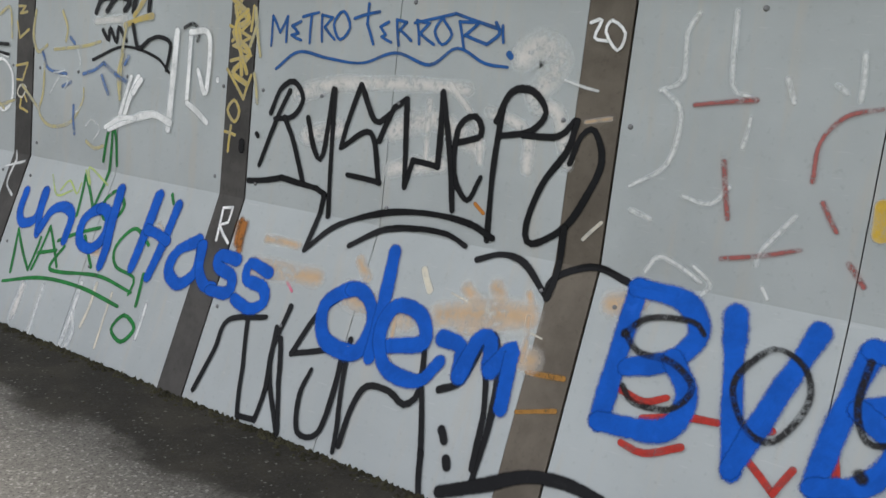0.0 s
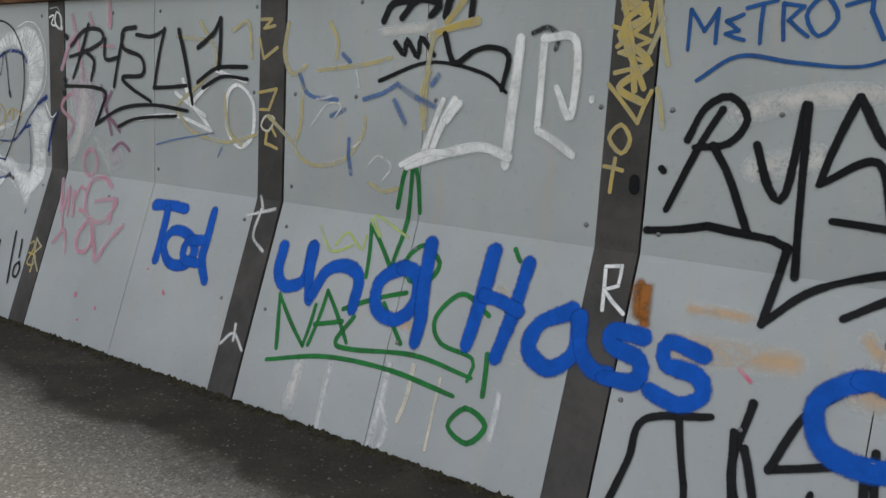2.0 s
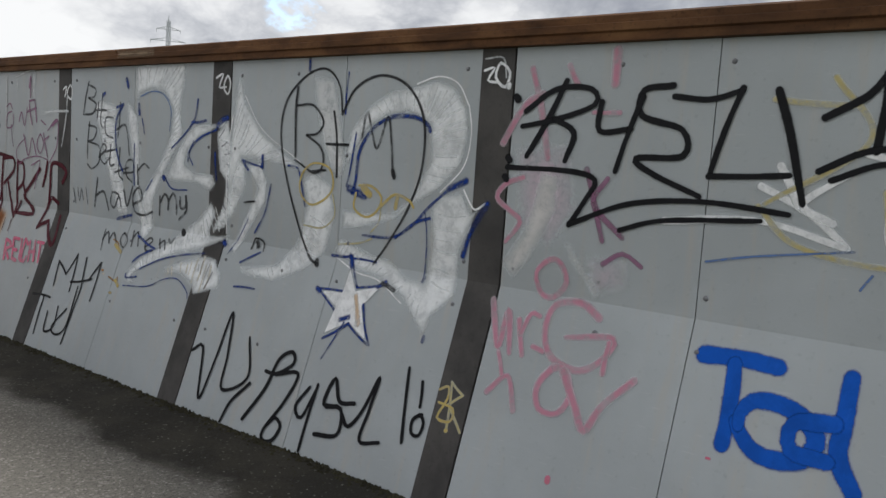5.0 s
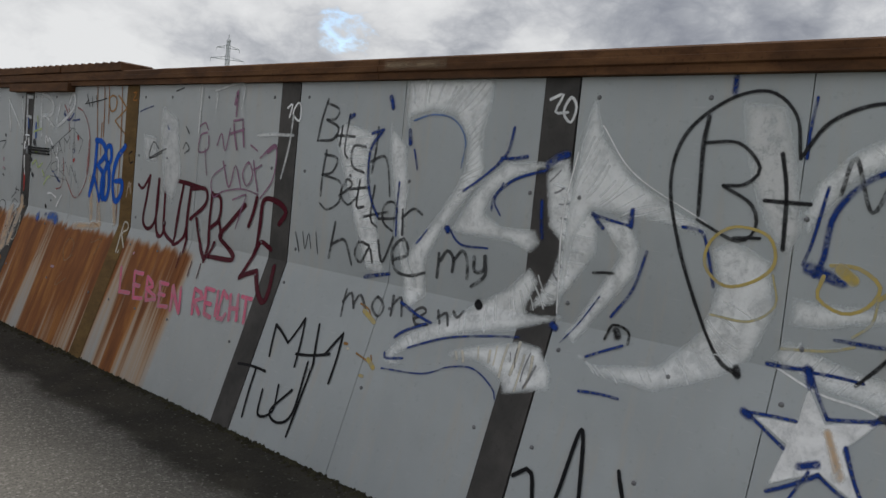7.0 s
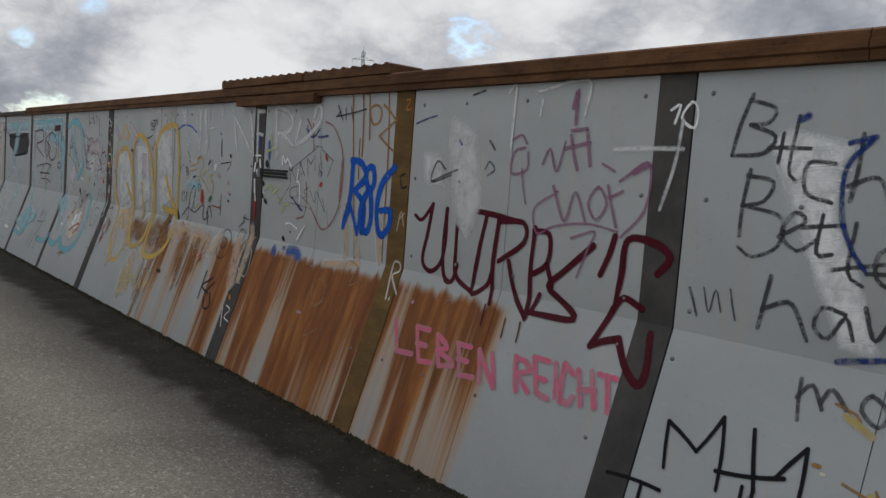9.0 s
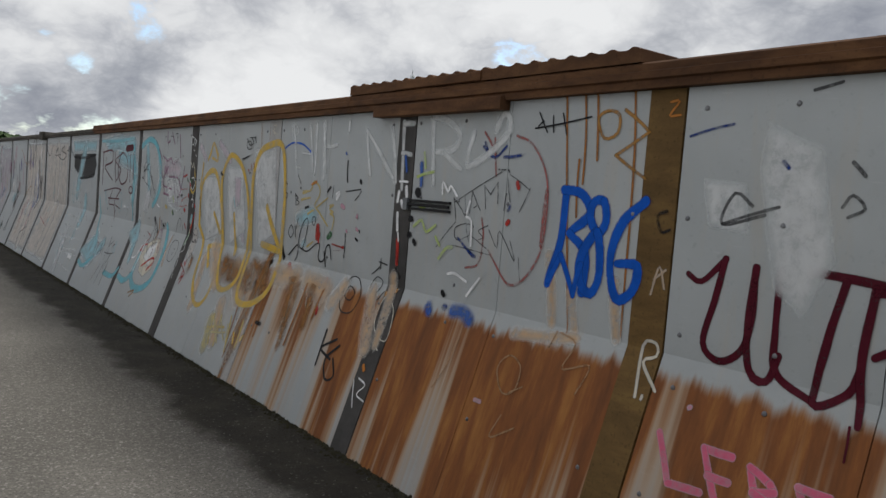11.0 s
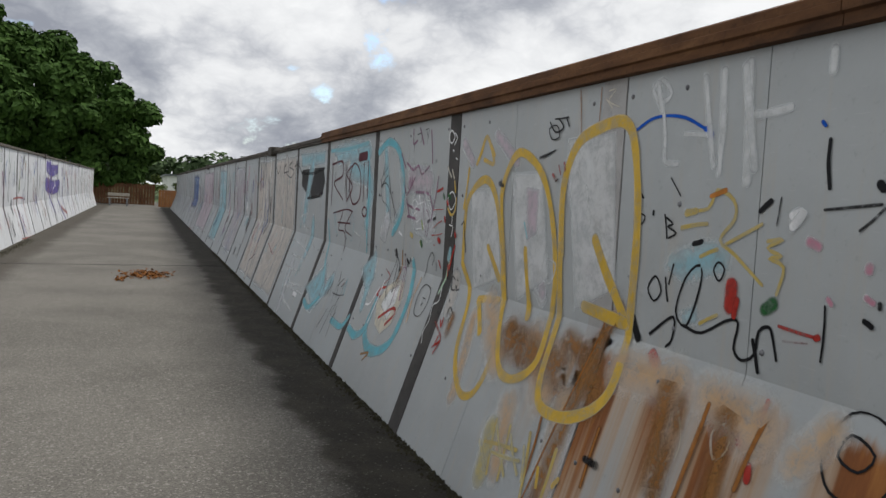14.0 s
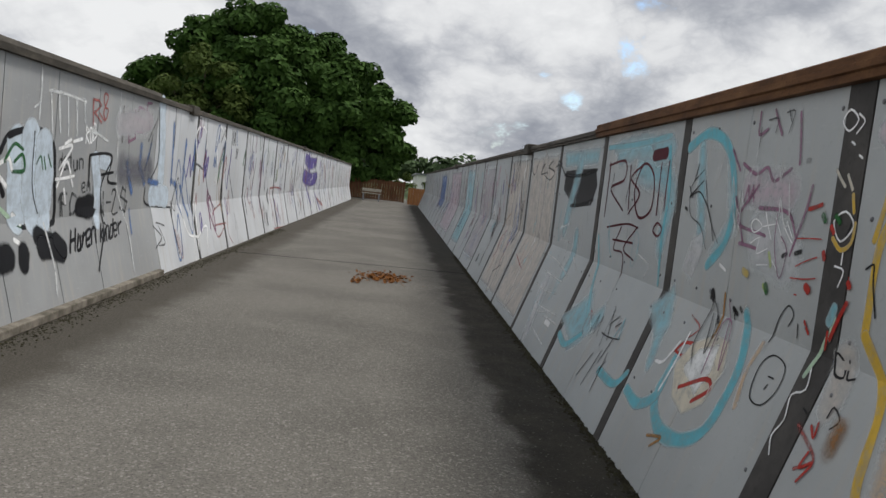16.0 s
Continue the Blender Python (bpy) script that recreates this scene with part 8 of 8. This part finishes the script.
g = Tag("graffiti_tag", "black marker tag reading VEGSA over beige paint", 43.6, -0.2)
g.sweep(BUFF_SOFT, 0.5, (2069, 188), (2067, 124))
g.sweep(BUFF_SOFT, 0.45, (2081, 100), (2073, 46))
g.sweep(BUFF_SOFT, 0.5, (1876, 183), (1866, 113))
g.sweep(BUFF_SOFT, 0.45, (1880, 90), (1905, 37))
g.sweep(BLACK, 0.022, (1965, 200), (2003, 182), (2026, 198))
g.sweep(BLACK, 0.022, (2050, 189), (2068, 194), (2048, 183), (2088, 184))
g.sweep(BLACK, 0.022, (2112, 196), (2091, 190), (2126, 184), (2106, 176), (2070, 181))
g.sweep(BLACK, 0.022, (2129, 189), (2161, 192))
g.sweep(BLACK, 0.022, (2146, 181), (2143, 195), (2178, 182))
g.sweep(RED_FAINT, 0.024, (2033, 96), (2040, 76), (2062, 88))
g.sweep(RED_FAINT, 0.024, (1998, 85), (2077, 73))
g.sweep(OCHRE, 0.02, (1736, 192), (1790, 167), (1851, 175), (1840, 143))
g.sweep(OCHRE, 0.02, (1787, 108), (1853, 128), (1881, 98))
g.sweep(BLACK, 0.03, (1918, 74), (1928, 48))
g.sweep(BLACK, 0.03, (1885, 42), (1889, 31))
g.sweep(BLACK, 0.03, (1918, 62), (1882, 50))
g.sweep(MAUVE, 0.07, (1448, 186), (1428, 132))
g.sweep(MAUVE, 0.07, (1552, 175), (1552, 125))
g.sweep(MAUVE, 0.07, (1346, 164), (1358, 107))
g.sweep(BLACK_DRY, 0.05, (1630, 194), (1654, 138))
g.sweep(BLACK_DRY, 0.05, (1714, 166), (1728, 123))
g.sweep(DKGREEN, 0.07, (931, 175), (907, 117))
g.sweep(RED_FAINT, 0.09, (371, 120), (454, 30), (342, 1))
g.sweep(RED_FAINT, 0.09, (0, 133), (151, 54))
g.sweep(WHITE_FAINT, 0.05, (1308, 105), (1415, 107))
g.sweep(WHITE_FAINT, 0.05, (985, 61), (974, 32))
g.done()
g = LeftTag("graffiti_patch", "pale blue painted block with black outline", 19.78, 0.57)
g.sweep(PALEBLUE, 0.34, (23, 74), (30, 23))
g.sweep(PALEBLUE, 0.34, (45, 80), (55, 20))
g.sweep(PALEBLUE, 0.34, (68, 74), (75, 21))
g.sweep(BLACK, 0.07, (0, 68), (8, 78), (26, 84), (53, 87), (73, 83), (86, 73), (91, 48), (95, 21), (86, 13), (39, 13))
g.sweep(BLACK, 0.07, (3, 44), (8, 38))
g.sweep(BLACK, 0.02, (50, 85), (52, 44), (68, 17))
g.sweep(DKGREEN, 0.05, (7, 62), (19, 74), (33, 71))
g.sweep(DKGREEN, 0.05, (21, 62), (33, 67), (37, 56), (20, 54))
g.sweep(DKGREEN, 0.05, (19, 19), (36, 14))
g.sweep(DKGREEN, 0.03, (57, 61), (63, 67), (68, 57))
g.sweep(DKGREEN, 0.03, (69, 66), (73, 57))
g.sweep(DKGREEN, 0.03, (76, 68), (83, 59))
g.sweep(WHITE, 0.06, (1, 60), (12, 64), (18, 56))
g.sweep(WHITE, 0.06, (2, 50), (11, 44))
g.sweep(WHITE, 0.06, (23, 23), (36, 16))
g.sweep(WHITE, 0.06, (23, 5), (33, 0))
g.sweep(LIME_PALE, 0.05, (5, 28), (19, 21))
g.done()
g = LeftTag("graffiti_patch", "black painted-over blots on grey panel", 19.75, 0.45)
g.sweep(BLACK, 0.28, (0, 5), (12, 6))
g.sweep(BLACK, 0.22, (37, 7), (34, 0))
g.sweep(BLACK, 0.22, (64, 17), (86, 11))
g.sweep(BLACK, 0.24, (68, 8), (101, 2))
g.sweep(BLACK, 0.2, (96, 11), (106, 4))
g.sweep(BLACK, 0.26, (149, 37), (178, 37))
g.done()
g = LeftTag("graffiti_word", "black hand-painted words on grey panel", 20.71, 0.45)
g.lines(BLACK, 0.04, (31, 17), (22, 0))
g.lines(BLACK, 0.04, (41, 18), (33, 1))
g.lines(BLACK, 0.04, (28, 9), (37, 10))
g.sweep(BLACK, 0.04, (45, 13), (38, 1), (45, 2), (49, 13), (45, 1))
g.lines(BLACK, 0.04, (57, 14), (49, 3))
g.lines(BLACK, 0.04, (53, 11), (63, 14))
g.sweep(BLACK, 0.04, (62, 8), (70, 10), (74, 16), (64, 14), (59, 3), (67, 3))
g.sweep(BLACK, 0.04, (71, 4), (78, 16), (85, 16), (82, 4))
g.lines(BLACK, 0.035, (101, 19), (93, 4))
g.lines(BLACK, 0.035, (103, 14), (97, 9), (101, 4))
g.lines(BLACK, 0.035, (110, 14), (104, 4))
g.lines(BLACK, 0.035, (112, 19), (111, 20))
g.sweep(BLACK, 0.035, (109, 4), (113, 15), (120, 16), (115, 5))
g.sweep(BLACK, 0.035, (131, 17), (125, 16), (118, 5), (126, 7))
g.lines(BLACK, 0.035, (135, 22), (125, 6))
g.sweep(BLACK, 0.035, (133, 12), (141, 12), (142, 18), (134, 17), (131, 6), (138, 7))
g.lines(BLACK, 0.035, (147, 18), (144, 8))
g.lines(BLACK, 0.035, (147, 16), (156, 19))
g.lines(BLACK_FADE, 0.04, (8, 43), (11, 48), (14, 31))
g.lines(BLACK_FADE, 0.04, (24, 49), (13, 49), (18, 31))
g.lines(BLACK_FADE, 0.04, (15, 41), (23, 40))
g.lines(BLACK_FADE, 0.04, (44, 46), (35, 49), (32, 41), (34, 31), (41, 32), (46, 35))
g.lines(BLACK_FADE, 0.04, (97, 26), (95, 50), (112, 27), (108, 49))
g.lines(BLACK_FADE, 0.04, (118, 39), (129, 39))
g.sweep(BLACK_FADE, 0.04, (131, 47), (133, 51), (142, 48), (135, 28), (150, 28))
g.lines(BLACK_FADE, 0.04, (170, 49), (160, 53), (156, 44), (177, 38), (172, 28), (156, 33))
g.sweep(BLACK_FADE, 0.035, (33, 77), (35, 69), (41, 70), (40, 78), (42, 70))
g.sweep(BLACK_FADE, 0.035, (47, 70), (45, 78), (53, 78), (54, 71))
g.sweep(BLACK_FADE, 0.035, (57, 54), (61, 54), (61, 58), (55, 57), (57, 50), (63, 50))
g.sweep(BLACK_FADE, 0.035, (67, 51), (67, 58), (72, 58), (74, 51))
g.sweep(BLACK_FADE, 0.035, (9, 77), (5, 77), (5, 69), (11, 70))
g.lines(BLACK_FADE, 0.035, (9, 82), (10, 70))
g.sweep(BLACK_FADE, 0.035, (13, 78), (13, 70), (19, 70), (17, 79), (13, 78))
g.sweep(BLACK_FADE, 0.035, (27, 79), (21, 79), (22, 70), (27, 71))
g.lines(BLACK_FADE, 0.035, (26, 83), (28, 71))
g.sweep(WHITE, 0.045, (3, 55), (19, 76), (35, 55))
g.sweep(WHITE, 0.045, (2, 86), (28, 89), (5, 69))
g.sweep(WHITE, 0.045, (0, 61), (36, 64))
g.sweep(WHITE, 0.045, (17, 53), (22, 41))
g.lines(WHITE, 0.035, (56, 93), (55, 107), (59, 105), (62, 104), (55, 100), (64, 93))
g.sweep(WHITE, 0.035, (63, 105), (67, 94), (70, 96), (67, 106), (63, 105))
g.lines(WHITE, 0.035, (72, 96), (71, 111), (76, 110), (76, 107), (72, 104), (78, 102), (80, 101), (73, 96))
g.sweep(WHITE, 0.05, (13, 90), (24, 94))
g.sweep(WHITE, 0.05, (30, 93), (47, 96))
g.done()
g = LeftTag("graffiti_tag", "faded white bars and red tag letters", 20.24, 0.02)
g.sweep(WHITE_FAINT, 0.05, (24, 173), (97, 171))
g.sweep(WHITE_FAINT, 0.05, (26, 173), (34, 141))
g.sweep(WHITE_FAINT, 0.05, (42, 171), (49, 142))
g.sweep(WHITE_FAINT, 0.05, (59, 171), (65, 140))
g.sweep(WHITE_FAINT, 0.05, (76, 171), (82, 141))
g.sweep(WHITE_FAINT, 0.05, (94, 171), (98, 154))
g.sweep(WHITE_FAINT, 0.05, (8, 190), (9, 150))
g.sweep(WHITE_FAINT, 0.05, (10, 163), (0, 158))
g.sweep(WHITE_FAINT, 0.05, (188, 97), (219, 57), (215, 0))
g.sweep(WHITE_FAINT, 0.05, (28, 70), (34, 36), (30, 14))
g.sweep(WHITE_FAINT, 0.05, (182, 190), (188, 97))
g.sweep(WHITE_FAINT, 0.05, (118, 148), (155, 140))
g.lines(RED_FAINT, 0.045, (117, 152), (113, 175), (126, 175), (132, 171), (118, 164), (136, 156))
g.sweep(RED_FAINT, 0.045, (143, 171), (138, 177), (140, 183), (148, 180), (140, 166), (146, 159), (151, 169), (144, 170))
g.lines(MAUVE, 0.045, (209, 171), (214, 142), (233, 147), (227, 175))
g.lines(MAUVE, 0.045, (256, 178), (238, 179), (233, 168), (259, 165), (253, 154), (237, 154))
g.lines(MAUVE, 0.045, (279, 187), (265, 186), (263, 177), (284, 170), (280, 160), (267, 161))
g.sweep(BLACK_DRY, 0.06, (193, 175), (195, 142))
g.sweep(RED_FAINT, 0.03, (130, 164), (143, 158))
g.sweep(MAUVE_HAZE, 0.5, (189, 158), (277, 167))
g.done()
g = LeftTag("graffiti_patch", "pale blue painted pillars with dark outlines", 21.39, 0.15)
g.sweep(PALEBLUE, 0.2, (13, 108), (25, 79), (24, 53))
g.sweep(PALEBLUE, 0.3, (204, 174), (220, 90))
g.sweep(PALEBLUE, 0.3, (190, 74), (245, 70))
g.sweep(PALEBLUE, 0.18, (30, 108), (45, 106))
g.sweep(BLACK, 0.035, (2, 85), (0, 108), (4, 113), (55, 113), (32, 85), (38, 47), (9, 9))
g.sweep(BLACK, 0.035, (27, 95), (62, 98))
g.sweep(BLACK, 0.035, (56, 109), (49, 90), (72, 87))
g.sweep(BLACK, 0.035, (192, 172), (204, 116), (175, 87))
g.sweep(BLACK, 0.035, (164, 82), (173, 64), (266, 57))
g.sweep(BLACK, 0.035, (266, 57), (276, 0))
g.sweep(BLACK, 0.035, (28, 48), (18, 85))
g.sweep(BLUE_FAINT, 0.14, (100, 107), (120, 78))
g.sweep(BLUE_FAINT, 0.14, (140, 127), (139, 102))
g.sweep(BLUE_FAINT, 0.14, (138, 108), (159, 87))
g.sweep(BLUE_FAINT, 0.14, (174, 90), (208, 87))
g.sweep(BLUE_FAINT, 0.07, (117, 60), (113, 36))
g.sweep(BLUE_FAINT, 0.07, (174, 131), (158, 102))
g.sweep(BLACK_FADE, 0.03, (176, 140), (168, 109))
g.sweep(BLACK_FADE, 0.03, (191, 160), (162, 133))
g.sweep(BLACK_FADE, 0.03, (188, 39), (212, 25), (184, 14))
g.sweep(BLACK_FADE, 0.03, (208, 38), (223, 18), (200, 16))
g.sweep(BLACK_FADE, 0.03, (200, 42), (230, 37))
g.sweep(GREY_DARK, 0.5, (85, 101), (170, 102))
g.done()
g = LeftTag("graffiti_mural", "blue and white tall letters on whitewashed panels", 23.95, 0.05)
g.sweep(BLUE_FAINT, 0.12, (0, 168), (7, 96))
g.sweep(BLUE_FAINT, 0.12, (62, 151), (60, 92))
g.sweep(BLUE_FAINT, 0.12, (108, 153), (109, 115))
g.sweep(BLUE_FAINT, 0.12, (6, 100), (34, 93))
g.sweep(BLUE_FAINT, 0.12, (49, 93), (87, 55))
g.sweep(BLUE_FAINT, 0.12, (167, 156), (166, 116))
g.sweep(BLUE_FAINT, 0.06, (29, 93), (64, 49))
g.sweep(BLUE_FAINT, 0.06, (64, 114), (102, 61))
g.sweep(BLUE_FAINT, 0.06, (103, 115), (105, 153))
g.sweep(WHITE, 0.07, (134, 115), (111, 161), (137, 174), (167, 164), (172, 116))
g.sweep(WHITE, 0.07, (251, 126), (230, 167), (255, 182), (295, 162))
g.sweep(WHITE, 0.07, (54, 78), (73, 34), (120, 24))
g.sweep(WHITE, 0.07, (135, 69), (116, 9))
g.sweep(WHITE, 0.07, (120, 24), (177, 36), (165, 5))
g.sweep(BLACK_FADE, 0.05, (3, 188), (8, 141))
g.sweep(BLACK_FADE, 0.05, (116, 123), (159, 116))
g.sweep(BLACK_FADE, 0.05, (165, 187), (172, 116))
g.sweep(BLACK_FADE, 0.05, (338, 182), (340, 118))
g.sweep(BLACK_FADE, 0.05, (288, 179), (263, 160))
g.sweep(BLACK_FADE, 0.05, (166, 132), (195, 92), (246, 57))
g.sweep(BLACK_FADE, 0.05, (336, 118), (389, 71))
g.sweep(RED_FAINT, 0.05, (291, 64), (226, 50), (238, 16), (297, 29))
g.sweep(RED_FAINT, 0.05, (332, 63), (314, 19), (334, 0))
g.sweep(RED_FAINT, 0.05, (228, 33), (308, 33))
g.sweep(RED_FAINT, 0.05, (279, 152), (258, 117))
g.done()
g = LeftTag("graffiti_mural", "long row of mixed tags on whitewashed panels", 28.86, -0.05)
g.sweep(RED_FAINT, 0.08, (283, 93), (308, 6))
g.sweep(RED_FAINT, 0.08, (441, 90), (437, 4))
g.sweep(RED_FAINT, 0.08, (283, 93), (460, 89))
g.sweep(RED_FAINT, 0.08, (284, 7), (461, 0))
g.sweep(RED_FAINT, 0.08, (335, 67), (395, 20))
g.sweep(BLACK_FADE, 0.09, (34, 192), (39, 124))
g.sweep(BLACK_FADE, 0.09, (153, 186), (148, 124))
g.sweep(BLACK_FADE, 0.09, (322, 186), (323, 124))
g.sweep(BLACK_FADE, 0.09, (471, 175), (453, 110))
g.sweep(BLACK_FADE, 0.09, (190, 65), (177, 26))
g.sweep(BLACK_FADE, 0.09, (223, 47), (196, 19))
g.sweep(BLACK_FADE, 0.09, (564, 81), (553, 53))
g.sweep(BLACK_FADE, 0.09, (748, 155), (721, 93))
g.sweep(BLACK_FADE, 0.09, (2, 82), (0, 51))
g.sweep(MUSTARD_FAINT, 0.1, (370, 169), (370, 111))
g.sweep(MUSTARD_FAINT, 0.1, (1480, 216), (1484, 125))
g.sweep(MUSTARD_FAINT, 0.1, (2470, 206), (2471, 98))
g.sweep(DKGREEN, 0.06, (284, 173), (290, 124))
g.sweep(DKGREEN, 0.06, (110, 196), (117, 168))
g.sweep(PURPLE, 0.5, (904, 174), (1199, 171))
g.sweep(PURPLE, 0.6, (895, 124), (1260, 121))
g.sweep(PURPLE, 0.4, (990, 184), (1023, 107))
g.sweep(PURPLE, 0.2, (984, 90), (1062, 37))
g.sweep(PURPLE, 0.2, (1219, 68), (1320, 9))
g.sweep(RED_FAINT, 0.25, (1507, 166), (1611, 103))
g.sweep(RED_FAINT, 0.25, (1887, 171), (1937, 90))
g.sweep(RED_FAINT, 0.25, (3039, 172), (3164, 62))
g.sweep(RED_FAINT, 0.25, (1270, 49), (1422, 25))
g.sweep(WHITE, 0.15, (1514, 63), (1643, 18))
g.sweep(WHITE, 0.15, (2248, 74), (2272, 23))
g.done()

FAR_TONES = [BLACK_FADE, BLACK_DRY, MAUVE, BLUE_FAINT, WHITE_FAINT, RED_FAINT, BLACK_FADE2, GREY_SMEAR, OCHRE_FAINT, DKGREEN, RED_FAINT, BLUE_FAINT, MAUVE, CYAN_FAINT, WHITE, WHITE_FAINT, GHOST, PINK_FAINT, CYAN_HAZE, BLACK, NAVY, MAROON, PURPLE]
for p in [q for q in POSTS if q > 22.5]:
    scrawl(Tag, p + 1.65, 0.15, 1.85, 1.5, FAR_TONES, 18, "worn mixed tags on the far grey panels", 1.3)
for k in range(24, 58, 2):
    scrawl(LeftTag, k, 0.12, 1.88, 1.9, [BLACK_FADE, BLACK_DRY, MAUVE, BLUE_FAINT, WHITE, RED_FAINT, OCHRE_FAINT, DKGREEN, GREY_SMEAR, BLUE_FAINT, PURPLE], 18, "worn mixed tags on the whitewashed panels", 1.5)
for p, tones in ((18.66, [CYAN_FAINT, GREY_SMEAR, BLACK_FADE2, RED_FAINT]), (16.95, [MAUVE, WHITE_FAINT, BLACK_FADE2, CYAN_FAINT]), (20.45, [CYAN_FAINT, WHITE_FAINT, GREY_SMEAR]), (22.1, [CYAN_FAINT, BLACK_FADE2, OCHRE_FAINT])):
    scrawl(Tag, p + 1.6, 0.25, 1.8, 1.5, tones, 12, "small faded marks on grey panel", 0.35)


class CapTag(Tag):
    """Paint that runs on over the front of the capping beam."""
    def place(self, x, y, z):
        return (x - 0.052, y, z)


CAP_SMEAR = paint("ochre_wash", (0.32, 0.24, 0.16), 0.9, 0.6, 0.7, 0.3)
g = CapTag("graffiti_smear", "pale brushed paint across the rusty capping beam", 9.06, 1.925)
g.fill(CAP_SMEAR, 0.04, (0, 0), (0, 8), (44, 8), (44, 0))
g.done()
